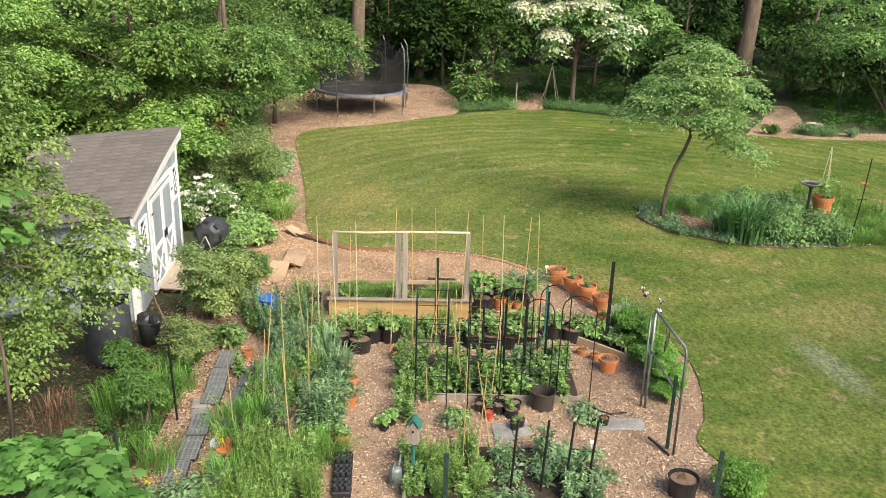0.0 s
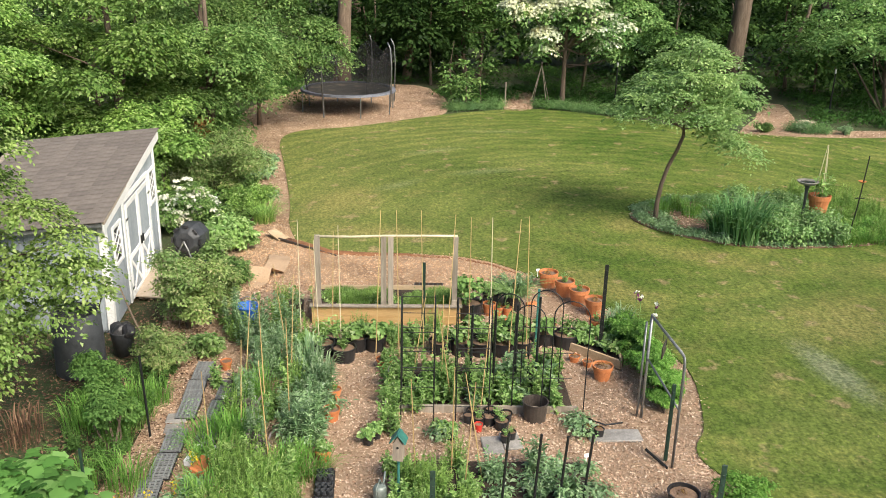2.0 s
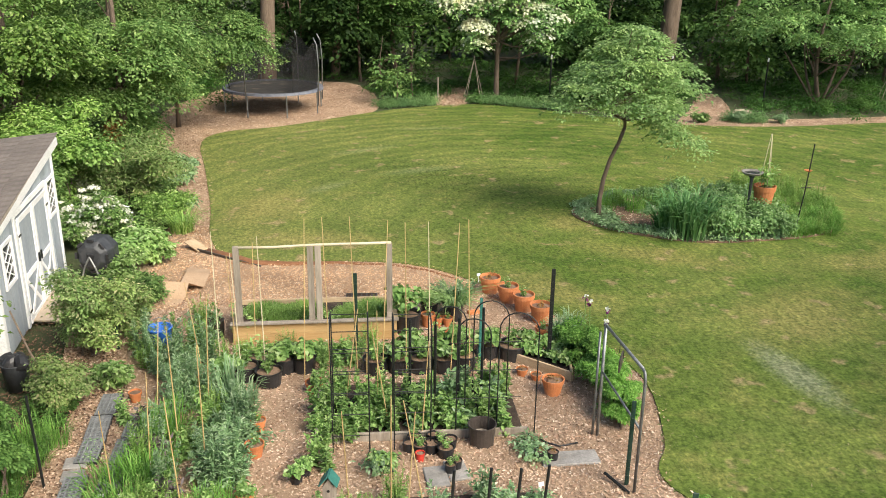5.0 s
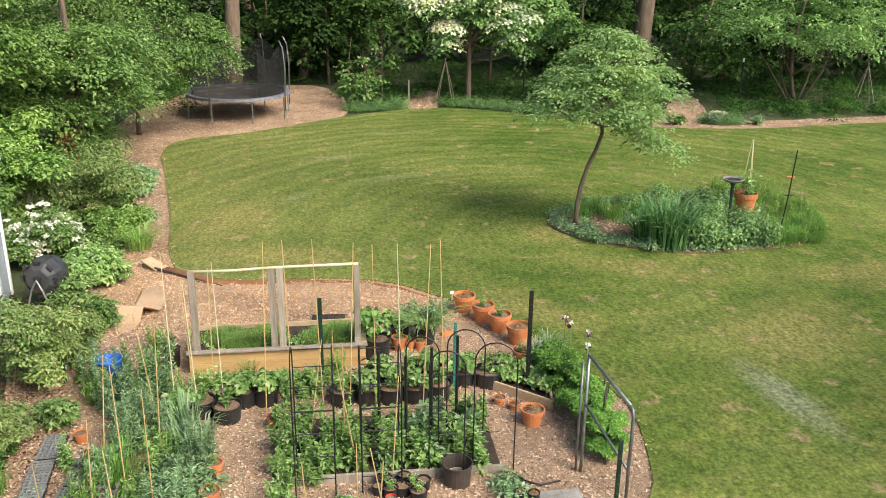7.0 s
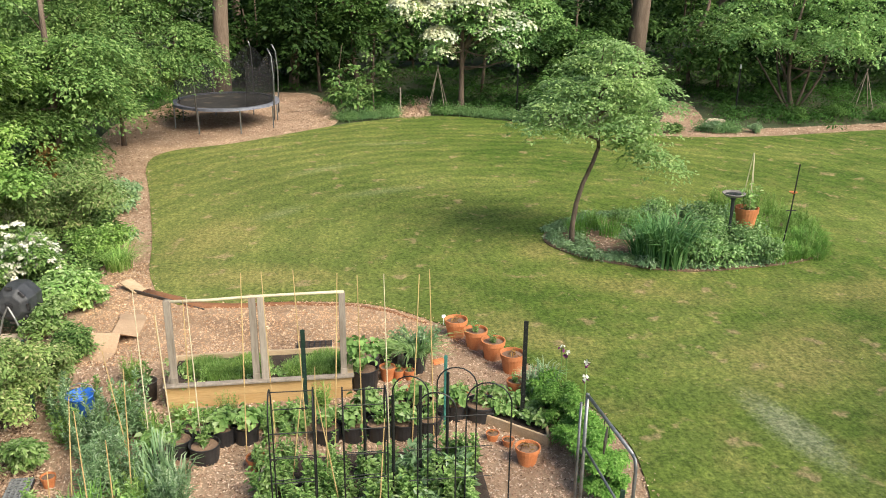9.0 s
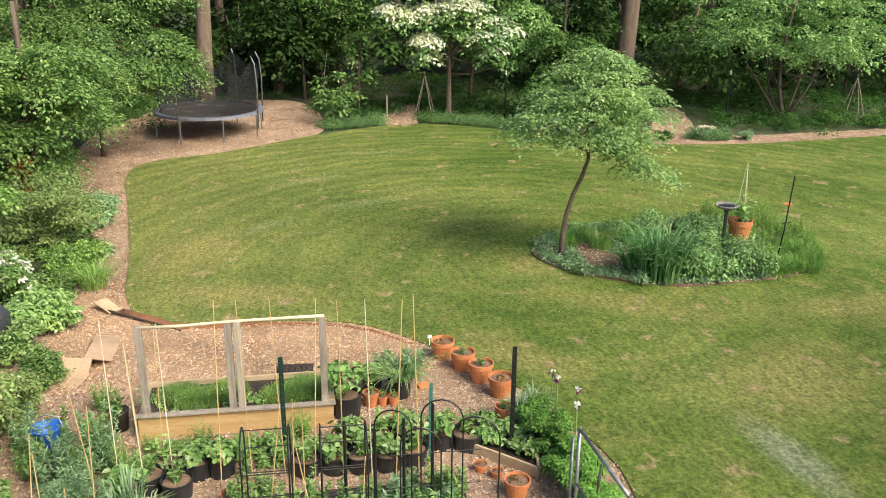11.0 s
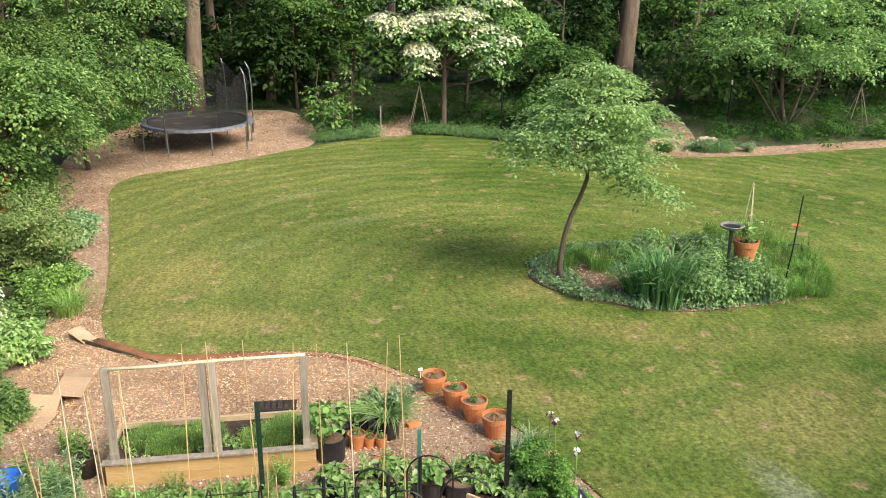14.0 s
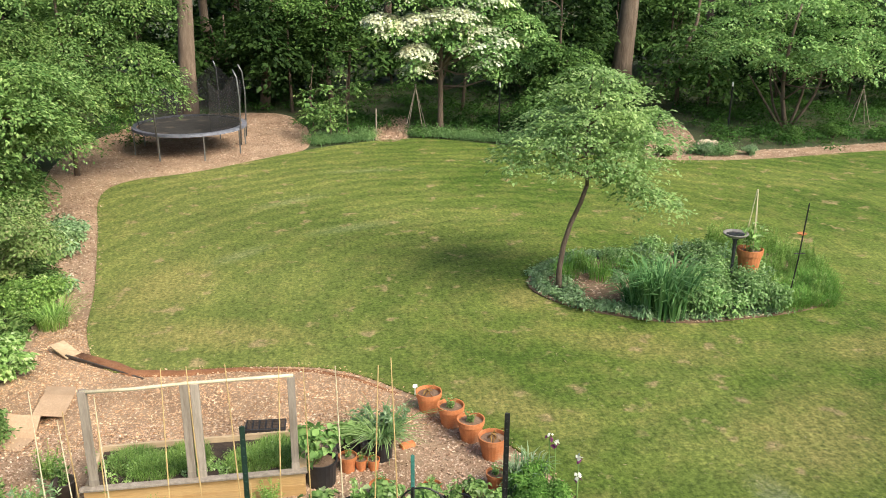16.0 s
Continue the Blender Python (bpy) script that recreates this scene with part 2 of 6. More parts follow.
M_LEAF_YOUNG = leafy("pale_young_leaves", (0.21, 0.355, 0.125), (0.35, 0.505, 0.205), extra=(0.46, 0.6, 0.3), trans=0.4)
M_LEAF_VEG = leafy("vegetable_leaves", (0.15, 0.29, 0.075), (0.35, 0.51, 0.18), extra=(0.48, 0.6, 0.32))
M_LEAF_LOBED = leafy("bright_lobed_leaves", (0.07, 0.19, 0.04), (0.17, 0.36, 0.09), extra=(0.24, 0.43, 0.14))
# leaf colour set very dark to paint in the shade of the deep woods
M_LEAF_DARK = leafy("shade_darkened_leaves", (0.018, 0.048, 0.012), (0.055, 0.115, 0.028))
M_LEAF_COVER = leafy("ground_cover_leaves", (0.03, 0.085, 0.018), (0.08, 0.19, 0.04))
M_LEAF_RHODO = leafy("dull_evergreen_leaves", (0.14, 0.235, 0.065), (0.33, 0.45, 0.165), extra=(0.46, 0.44, 0.25))
M_LEAF_HEDGE = leafy("hedge_leaves", (0.09, 0.23, 0.035), (0.22, 0.42, 0.09), extra=(0.3, 0.48, 0.14))
M_LEAF_MOUND = leafy("mound_leaves", (0.125, 0.255, 0.08), (0.3, 0.475, 0.18), extra=(0.42, 0.56, 0.3))
M_LEAF_EDGING = leafy("tufted_edging_leaves", (0.08, 0.17, 0.055), (0.19, 0.32, 0.13))
M_LEAF_IRIS = leafy("sword_leaves", (0.07, 0.185, 0.06), (0.17, 0.34, 0.13), extra=(0.24, 0.41, 0.18))
M_LEAF_RUST = leafy("russet_leaves", (0.22, 0.1, 0.04), (0.4, 0.24, 0.08))
M_LEAF_PURPLE = leafy("purple_leaves", (0.1, 0.075, 0.08), (0.25, 0.2, 0.21))
M_PETAL = leafy("white_petals", (0.6, 0.6, 0.52), (0.8, 0.8, 0.74), trans=0.2)
M_BRACT = leafy("cream_bracts", (0.62, 0.68, 0.46), (0.8, 0.82, 0.66), trans=0.2)
M_YELLOWFL = leafy("yellow_petals", (0.55, 0.42, 0.02), (0.75, 0.6, 0.05), trans=0.2)
M_IRISP = leafy("purple_petals", (0.12, 0.02, 0.1), (0.24, 0.05, 0.18), trans=0.2)
M_TERRA = surface("terracotta", (0.5, 0.16, 0.05), (0.64, 0.25, 0.1), 7, 0.8, c3=(0.56, 0.3, 0.17), fine=70, bumpy=0.15)
M_BLACKPOT = surface("black_plastic", (0.012, 0.012, 0.013), (0.03, 0.03, 0.032), 9, 0.45, fine=80, bumpy=0.1)
M_BROWNPOT = surface("brown_black_plastic", (0.035, 0.028, 0.024), (0.075, 0.06, 0.05), 9, 0.5, fine=80, bumpy=0.1)
M_STEEL = surface("galvanised_steel", (0.16, 0.17, 0.17), (0.32, 0.33, 0.33), 12, 0.45, 0.7, fine=90, bumpy=0.1)
M_GREENPOST = surface("dark_green_paint", (0.008, 0.03, 0.02), (0.02, 0.05, 0.035), 12, 0.45, fine=80, bumpy=0.1)
M_TEAL = surface("teal_green_paint", (0.02, 0.12, 0.1), (0.05, 0.2, 0.16), 12, 0.5, fine=80, bumpy=0.1)
M_BLACKMETAL = surface("black_metal", (0.008, 0.01, 0.01), (0.025, 0.028, 0.026), 12, 0.5, 0.3, fine=80, bumpy=0.1)
M_BAMBOO = surface("bamboo_cane", (0.42, 0.28, 0.11), (0.62, 0.46, 0.22), 5, 0.6, fine=40, bumpy=0.15, stretch=(1, 1, 0.3))
M_BAMBOO_PALE = surface("bleached_bamboo", (0.55, 0.47, 0.3), (0.72, 0.64, 0.45), 5, 0.6, fine=40, bumpy=0.15)
M_WOODNEW = surface("new_yellow_timber", (0.45, 0.27, 0.1), (0.62, 0.43, 0.2), 3, 0.75, fine=30, bumpy=0.2, stretch=(0.25, 3, 3))
M_WOODGREY = surface("weathered_grey_timber", (0.2, 0.165, 0.125), (0.38, 0.33, 0.27), 4, 0.85, fine=30, bumpy=0.4, stretch=(3, 3, 0.3))
M_WOODBOARD = surface("sawn_board", (0.42, 0.3, 0.17), (0.6, 0.46, 0.3), 4, 0.8, fine=30, bumpy=0.3, stretch=(0.4, 2, 2))
M_CARD = surface("brown_cardboard", (0.4, 0.27, 0.165), (0.52, 0.37, 0.24), 3, 0.9, fine=40, bumpy=0.1)
M_SHEDGREY = surface("blue_grey_paint", (0.27, 0.31, 0.345), (0.36, 0.4, 0.43), 2.5, 0.6, fine=30, bumpy=0.12, stretch=(1, 1, 0.3))
M_WHITE = surface("white_paint", (0.74, 0.75, 0.74), (0.84, 0.84, 0.83), 4, 0.5, fine=40, bumpy=0.08)
M_SHINGLE = surface("grey_brown_shingle", (0.125, 0.106, 0.09), (0.21, 0.18, 0.155), 6, 0.95, fine=70, bumpy=0.5)
M_STONE = surface("grey_flagstone", (0.2, 0.19, 0.17), (0.36, 0.34, 0.31), 5, 0.9, fine=40, bumpy=0.4)
M_CONCRETE = surface("tan_ramp_board", (0.45, 0.36, 0.26), (0.58, 0.48, 0.36), 4, 0.9, fine=40, bumpy=0.2)
M_BLUE = surface("blue_plastic", (0.02, 0.1, 0.42), (0.04, 0.18, 0.6), 6, 0.4, fine=50, bumpy=0.1)
M_GREYPLASTIC = surface("charcoal_plastic", (0.03, 0.033, 0.038), (0.07, 0.075, 0.08), 6, 0.5, fine=50, bumpy=0.15)
M_MATBED = surface("black_jump_mat", (0.014, 0.013, 0.012), (0.035, 0.032, 0.028), 4, 1.0, fine=90, bumpy=0.1, c3=(0.11, 0.09, 0.06))
M_PADBLUE = surface("faded_blue_pad", (0.075, 0.085, 0.11), (0.2, 0.21, 0.25), 5, 0.6, fine=40, bumpy=0.15)
M_RED = surface("red_plastic", (0.45, 0.03, 0.02), (0.6, 0.06, 0.04), 6, 0.5, fine=50, bumpy=0.1)
M_CELL = surface("dull_black_plastic", (0.15, 0.16, 0.16), (0.28, 0.29, 0.29), 9, 0.6, fine=50, bumpy=0.1)
M_CAN = surface("grey_green_metal", (0.16, 0.2, 0.18), (0.3, 0.34, 0.31), 8, 0.5, 0.3, fine=50, bumpy=0.15)
M_DARKGLASS = surface("dark_window", (0.02, 0.022, 0.024), (0.05, 0.05, 0.05), 3, 0.15, fine=30, bumpy=0.02)


def net_material():
    m, n, l, p = mat("black_netting")
    p.inputs["Base Color"].default_value = (0.012, 0.012, 0.013, 1)
    p.inputs["Roughness"].default_value = 0.8
    t = n.new("ShaderNodeBsdfTransparent")
    mx = n.new("ShaderNodeMixShader")
    mx.inputs[0].default_value = 0.56
    l.new(t.outputs[0], mx.inputs[1])
    l.new(p.outputs[0], mx.inputs[2])
    l.new(mx.outputs[0], n["Material Output"].inputs[0])
    return m


M_NET = net_material()

# ---- builders ----
rng = np.random.default_rng(7)


def mesh_quads(name, verts, quads, material, smooth=False):
    me = bpy.data.meshes.new(name)
    verts, quads = np.asarray(verts, np.float32), np.asarray(quads, np.int32)
    me.vertices.add(len(verts))
    me.vertices.foreach_set("co", verts.ravel())
    k = quads.shape[1]
    me.loops.add(quads.size)
    me.loops.foreach_set("vertex_index", quads.ravel())
    me.polygons.add(len(quads))
    me.polygons.foreach_set("loop_start", np.arange(0, quads.size, k, dtype=np.int32))
    me.materials.append(material)
    me.update(calc_edges=True)
    if smooth:
        me.shade_smooth()
    return me


def thing(name, m, label, category, group=""):
    ob = new(name)
    ob.empty_display_size = 0.1
    ob.matrix_basis = m if isinstance(m, Matrix) else pose(*m)
    return tagged(ob, label, category, group)


def child(name, mesh, parent, label=""):
    ob = new(name, mesh)
    ob.parent = parent
    return tagged(ob, label)


def part(name, bm, material, parent, label="", smooth=False):
    me = bpy.data.meshes.new(name)
    bmesh.ops.recalc_face_normals(bm, faces=bm.faces)
    bm.to_mesh(me)
    bm.free()
    me.materials.append(material)
    if smooth:
        me.shade_smooth()
    return child(name, me, parent, label)


def box(bm, c, s, rot=(0, 0, 0), bevel=0.004):
    g = bmesh.ops.create_cube(bm, size=1.0, matrix=pose(*c, *rot) @ Matrix.Diagonal((*s, 1)))
    if bevel:
        e = list({e for v in g["verts"] for e in v.link_edges})
        bmesh.ops.bevel(bm, geom=e, offset=min(bevel, min(s) * 0.3), segments=1, affect='EDGES')
    return bm


def boxm(c, s, rot=(0, 0, 0), bevel=0.004):
    return box(bmesh.new(), c, s, rot, bevel)


def tube(bm, pts, radii, sides=8, cap=True):
    """A tapered tube along a line of points."""
    pts = [Vector(p) for p in pts]
    if not hasattr(radii, "__len__"):
        radii = [radii] * len(pts)
    rings = []
    for i, p in enumerate(pts):
        d = (pts[min(i + 1, len(pts) - 1)] - pts[max(i - 1, 0)]).normalized()
        a = d.cross(Vector((0.3, 1, 0.1)) if abs(d.y) < 0.9 else Vector((1, 0, 0.1))).normalized()
        b = d.cross(a)
        rings.append([bm.verts.new(p + radii[i] * (math.cos(k * math.tau / sides) * a + math.sin(k * math.tau / sides) * b)) for k in range(sides)])
    for r0, r1 in zip(rings, rings[1:]):
        for k in range(sides):
            bm.faces.new((r0[k], r0[(k + 1) % sides], r1[(k + 1) % sides], r1[k]))
    if cap:
        bm.faces.new(rings[0][::-1])
        bm.faces.new(rings[-1])
    return bm


def tubem(pts, radii, sides=8):
    return tube(bmesh.new(), pts, radii, sides)


def lathe(bm, profile, sides=20, cap=True):
    rings = [[bm.verts.new((r * math.cos(k * math.tau / sides), r * math.sin(k * math.tau / sides), z)) for k in range(sides)] for r, z in profile]
    for r0, r1 in zip(rings, rings[1:]):
        for k in range(sides):
            bm.faces.new((r0[k], r0[(k + 1) % sides], r1[(k + 1) % sides], r1[k]))
    if cap:
        bm.faces.new(rings[0][::-1])
        bm.faces.new(rings[-1])
    return bm


def unit(v):
    return v / np.maximum(np.linalg.norm(v, axis=-1, keepdims=True), 1e-6)


def leaf_quads(pos, normal, along, length, width, fold=0.25):
    """Folded diamond leaves: four points each."""
    along = unit(along - normal * (along * normal).sum(-1, keepdims=True))
    side = np.cross(normal, along)
    L, W = length[:, None], width[:, None]
    a, tip = pos, pos + along * L - normal * L * 0.12
    mid = pos + along * L * 0.45
    v = np.stack([a, mid + side * W / 2 + normal * W * fold, tip, mid - side * W / 2 + normal * W * fold], 1).reshape(-1, 3)
    return v, np.arange(len(v)).reshape(-1, 4)


def leaf_pairs(pos, normal, along, length, width, fold=0.22):
    """Rounder leaves for plants close by: two halves folded along the midrib, curling at the tip."""
    along = unit(along - normal * (along * normal).sum(-1, keepdims=True))
    side = np.cross(normal, along)
    L, W = length[:, None], width[:, None]
    base, tip = pos, pos + along * L - normal * L * 0.22
    m1, m2 = pos + along * L * 0.28 + normal * W * fold, pos + along * L * 0.68 + normal * (W * fold - L * 0.06)
    v = np.stack([base, m1 + side * W * 0.5, m2 + side * W * 0.42, tip, m2 - side * W * 0.42, m1 - side * W * 0.5], 1).reshape(-1, 3)
    o = np.arange(len(pos))[:, None, None] * 6
    return v, (o + np.array([[0, 1, 2, 3], [0, 3, 4, 5]])[None]).reshape(-1, 4)


def leaf_cloud(name, clumps, count, size, material, aspect=0.5, shell=0.55, up=0.7, layered=0.0, r=None, low=-1.0, shape=leaf_quads, jitter=0.42):
    """Many single leaves around clumps (x, y, z, rx, ry, rz)."""
    r = r or rng
    c = np.array(clumps, float)
    w = (c[:, 3] * c[:, 4] + c[:, 3] * c[:, 5] + c[:, 4] * c[:, 5])
    k = r.choice(len(c), count, p=w / w.sum())
    d = unit(r.normal(size=(count, 3)))
    d[:, 2] = np.where(d[:, 2] < low, -d[:, 2], d[:, 2])
    rad = (shell + (1 - shell) * r.random(count)) * (1 + 0.22 * r.normal(size=count).clip(-1, 2))
    pos = c[k, :3] + d * rad[:, None] * c[k, 3:6]
    if layered:
        step = layered
        pos[:, 2] = pos[:, 2] * 0.35 + 0.65 * (np.round(pos[:, 2] / step + 0.3 * np.sin(pos[:, 0] * 2.1 + pos[:, 1] * 1.7)) * step)
    n = unit(d * 0.5 + np.array([0, 0, up]) + r.normal(size=(count, 3)) * jitter)
    al = unit(d * np.array([1, 1, 0.2]) + r.normal(size=(count, 3)) * 0.8 + np.array([0, 0, -0.25]))
    ln = size * (0.6 + 0.8 * r.random(count))
    v, q = shape(pos, n, al, ln, ln * aspect * (0.8 + 0.4 * r.random(count)))
    return mesh_quads(name, v, q, material)


def leaf_lobed(pos, normal, along, length, width, fold=0.1):
    """Broad leaves with five pointed lobes, as on a maple."""
    along = unit(along - normal * (along * normal).sum(-1, keepdims=True))
    side = np.cross(normal, along)
    L, W = length[:, None], width[:, None]
    at = lambda a, b, c=0.0: pos + along * L * a + side * W * b - normal * L * c
    pts = [at(0, 0), at(0.58, 0.3, -0.02), at(1, 0, 0.16), at(0.58, -0.3, -0.02), at(0.34, 0.5, 0.02), at(0.72, 0.56, 0.12), at(0.34, -0.5, 0.02), at(0.72, -0.56, 0.12),
           at(-0.06, 0.26, 0.02), at(0.14, 0.6, 0.1), at(-0.06, -0.26, 0.02), at(0.14, -0.6, 0.1)]
    v = np.stack(pts, 1).reshape(-1, 3)
    o = np.arange(len(pos))[:, None, None] * 12
    return v, (o + np.array([[0, 3, 2, 1], [0, 1, 5, 4], [0, 6, 7, 3], [0, 4, 9, 8], [0, 10, 11, 6]])[None]).reshape(-1, 4)


def spray_cloud(name, clumps, count, size, material, twig=0.6, per=20, aspect=0.5, low=-0.35, droop=0.3, r=None, inner=0.45, tilt=0.45, wide=0.34):
    """A crown of flat leafy sprays: each twig reaches outward and droops, with leaves to either side of it."""
    r = r or rng
    c = np.array(clumps, float)
    n = max(8, count // per)
    w = (c[:, 3] * c[:, 4] + c[:, 3] * c[:, 5] + c[:, 4] * c[:, 5])
    k = r.choice(len(c), n, p=w / w.sum())
    d = unit(r.normal(size=(n, 3)))
    d[:, 2] = np.where(d[:, 2] < low, -d[:, 2], d[:, 2])
    rad = inner + (1 - inner) * np.sqrt(r.random(n))
    start = c[k, :3] + d * rad[:, None] * c[k, 3:6]
    out = unit(d * np.array([1, 1, 0.35]) + r.normal(size=(n, 3)) * np.array([0.45, 0.45, 0.12]))
    nor = unit(d * tilt + np.array([0, 0, 1.0]) + r.normal(size=(n, 3)) * 0.16)
    out = unit(out - nor * (out * nor).sum(-1, keepdims=True))
    side = np.cross(nor, out)
    tw = twig * (0.6 + 0.8 * r.random(n))
    j = np.repeat(np.arange(n), per)
    m = len(j)
    t = r.random(m)
    u = r.uniform(-1, 1, m)
    across = u * wide * np.sin(np.pi * (0.12 + 0.83 * t))
    pos = start[j] + out[j] * (tw[j] * (t - 0.3))[:, None] + side[j] * (tw[j] * across)[:, None]
    pos[:, 2] -= tw[j] * droop * (t * t + 0.8 * across ** 2)
    pos += r.normal(size=(m, 3)) * 0.12 * size
    al = unit(out[j] * 0.75 + side[j] * (np.sign(u) * (0.35 + 0.5 * r.random(m)))[:, None] + np.array([0, 0, -0.25]))
    ln = size * (0.65 + 0.7 * r.random(m))
    v, q = leaf_quads(pos, unit(nor[j] + r.normal(size=(m, 3)) * 0.28), al, ln, ln * aspect * (0.8 + 0.4 * r.random(m)))
    return mesh_quads(name, v, q, material)


def tiers(levels, r, s=0.42, flat=0.3, gap=0.75):
    """Flat clumps set round in storeys (height, radius, centre x), as the boughs of a dogwood lie."""
    out = []
    for z, rad, ox in levels:
        for ring in (1.0, 0.55):
            n = max(1, int(math.tau * rad * ring / (s * 2 * gap)))
            a0 = r.random() * math.tau
            for i in range(n):
                a, q = a0 + math.tau * (i + 0.5 * r.random()) / n, rad * ring * (0.85 + 0.25 * r.random())
                k = s * (0.75 + 0.5 * r.random())
                out.append((ox + q * math.cos(a), q * math.sin(a), z + 0.22 * s * r.normal() - 0.1 * q * ring, k, k, k * flat))
    return out


def blades(name, count, radius, height, width, material, lean=0.5, r=None, spread=None):
    """Strap leaves that rise and arch over, three quads each."""
    r = r or rng
    a = r.random(count) * math.tau
    rr = radius * np.sqrt(r.random(count))
    base = np.stack([rr * np.cos(a), rr * np.sin(a), np.zeros(count)], 1)
    dr = a + r.normal(size=count) * 0.7
    out = np.stack([np.cos(dr), np.sin(dr), np.zeros(count)], 1)
    side = np.stack([-np.sin(dr), np.cos(dr), np.zeros(count)], 1)
    h = height * (0.55 + 0.55 * r.random(count))
    ln = lean * h * (0.3 + r.random(count))
    vs = []
    for s, wz, lo, wd in ((0.0, 0.0, 0.0, 0.8), (0.4, 0.5, 0.12, 1.0), (0.75, 0.88, 0.5, 0.8), (1.0, 0.9, 1.0, 0.1)):
        p = base + out * (ln * lo)[:, None] + np.array([0, 0, 1]) * (h * wz)[:, None]
        vs += [p - side * width * wd / 2, p + side * width * wd / 2]
    v = np.stack(vs, 1).reshape(-1, 3)
    o = np.arange(count)[:, None, None] * 8
    q = (o + np.array([[0, 1, 3, 2], [2, 3, 5, 4], [4, 5, 7, 6]])[None]).reshape(-1, 4)
    return mesh_quads(name, v, q, material)


def inside(poly, x, y):
    """Which points lie within an outline."""
    p = np.asarray(poly, float)
    hit = np.zeros(len(x), bool)
    for (x0, y0), (x1, y1) in zip(p, np.roll(p, -1, 0)):
        cross = ((y0 > y) != (y1 > y)) & (x < (x1 - x0) * (y - y0) / (y1 - y0 + 1e-12) + x0)
        hit ^= cross
    return hit


def smooth_outline(pts, n=5):
    """A rounded closed line through the corner points of a plan."""
    p = np.array(pts, float)
    out = []
    for i in range(len(p)):
        a, b, c, d = p[i - 1], p[i], p[(i + 1) % len(p)], p[(i + 2) % len(p)]
        for t in np.linspace(0, 1, n, endpoint=False):
            out.append(0.5 * (2 * b + (c - a) * t + (2 * a - 5 * b + 4 * c - d) * t * t + (3 * b - a - 3 * c + d) * t ** 3))
    return out


def slab(name, outline, z0, z1, material, label, category):
    """A flat sheet with real edges, over a plan outline."""
    bm = bmesh.new()
    top = [bm.verts.new((x, y, z1)) for x, y in outline]
    bot = [bm.verts.new((x, y, z0)) for x, y in outline]
    n = len(top)
    edges = [bm.edges.new((top[i], top[(i + 1) % n])) for i in range(n)]
    bmesh.ops.triangle_fill(bm, edges=edges, use_beauty=True)
    for i in range(n):
        bm.faces.new((top[i], bot[i], bot[(i + 1) % n], top[(i + 1) % n]))
    bmesh.ops.recalc_face_normals(bm, faces=bm.faces)
    me = bpy.data.meshes.new(name)
    bm.to_mesh(me)
    bm.free()
    me.materials.append(material)
    return tagged(new(name, me), label, category, kind="structure")

# ---- the ground ----
def ground_sheet():
    n, ext = 40, 400.0
    u = np.linspace(-1, 1, n)
    g = np.sign(u) * np.abs(u) ** 3 * ext
    X, Y = np.meshgrid(g, g + 20)
    R = np.hypot(X - 3, Y - 18)
    Z = -0.03 + np.where(R > 45, (R - 45) * 0.012, 0) * (0.6 + 0.4 * np.sin(X * 0.11) * np.cos(Y * 0.07))
    v = np.stack([X, Y, Z], -1).reshape(-1, 3)
    i = np.arange(n * n).reshape(n, n)
    q = np.stack([i[:-1, :-1], i[:-1, 1:], i[1:, 1:], i[1:, :-1]], -1).reshape(-1, 4)
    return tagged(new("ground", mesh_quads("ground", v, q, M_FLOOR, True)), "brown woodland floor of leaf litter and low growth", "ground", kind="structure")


ground_sheet()
LAWN = smooth_outline([(34, -8), (34, 32.5), (20, 31.3), (15, 30.6), (11.5, 31.0), (9, 32.4), (7.2, 33.7), (4.4, 35.2), (1.6, 34.4),
                       (-0.3, 33.1), (-2.8, 31.1), (-4.6, 30.2), (-5.1, 28.6), (-4.4, 25.0), (-3.7, 21.4), (-3.35, 19.2), (-2.6, 17.75), (-0.7, 17.7),
                       (0.85, 17.4), (2.0, 16.4), (3.1, 14.9), (3.75, 13.4), (4.0, 12.2), (3.75, 10.7), (3.45, 9.9), (3.9, 8.6), (4.1, 5), (4.2, -8)])
slab("lawn", LAWN, -0.05, 0.035, M_LAWN, "mown green lawn with dry yellow patches", "lawn")
MULCH = smooth_outline([(4.15, 3), (4.0, 8.6), (3.55, 9.9), (3.85, 10.7), (4.1, 12.2), (3.85, 13.4), (3.2, 15), (2.1, 16.5), (0.9, 17.5), (-0.7, 17.8), (-2.5, 17.85),
                        (-3.25, 19.2), (-3.6, 21.4), (-4.3, 25.0), (-5.0, 28.6), (-4.5, 30.3), (-2.7, 31.2), (-0.2, 33.2), (0.6, 35), (0.3, 38.5), (-1, 41), (-5, 40.5),
                        (-7.2, 35), (-7.0, 30), (-6.2, 27), (-5.0, 23), (-4.4, 20), (-5.0, 17), (-4.8, 14), (-4.15, 12.4), (-4.05, 10), (-4.0, 3)])
slab("mulch_bed", MULCH, -0.04, 0.012, M_MULCH, "wood chip mulch between the beds and along the path", "mulch")
PATHS = []
for _pts, _lab in (([(3.0, 34.8), (3.0, 37), (3.6, 40), (4.4, 40), (4.2, 37), (3.9, 35)], "narrow wood chip path into the woods"),
                   ([(11.2, 30.6), (11.5, 31.9), (12.7, 34.0), (13.7, 36.2), (14.5, 37.6), (15.1, 37.4), (14.6, 34.9), (14.1, 32.7), (15.5, 32.0), (19.5, 32.4), (25, 33), (25, 31.9), (18, 31), (13.5, 30.4)], "wood chip path along the woodland bed")):
    slab("mulch_path", smooth_outline(_pts), -0.04, 0.01, M_MULCH, _lab, "path")
    PATHS.append(smooth_outline(_pts))


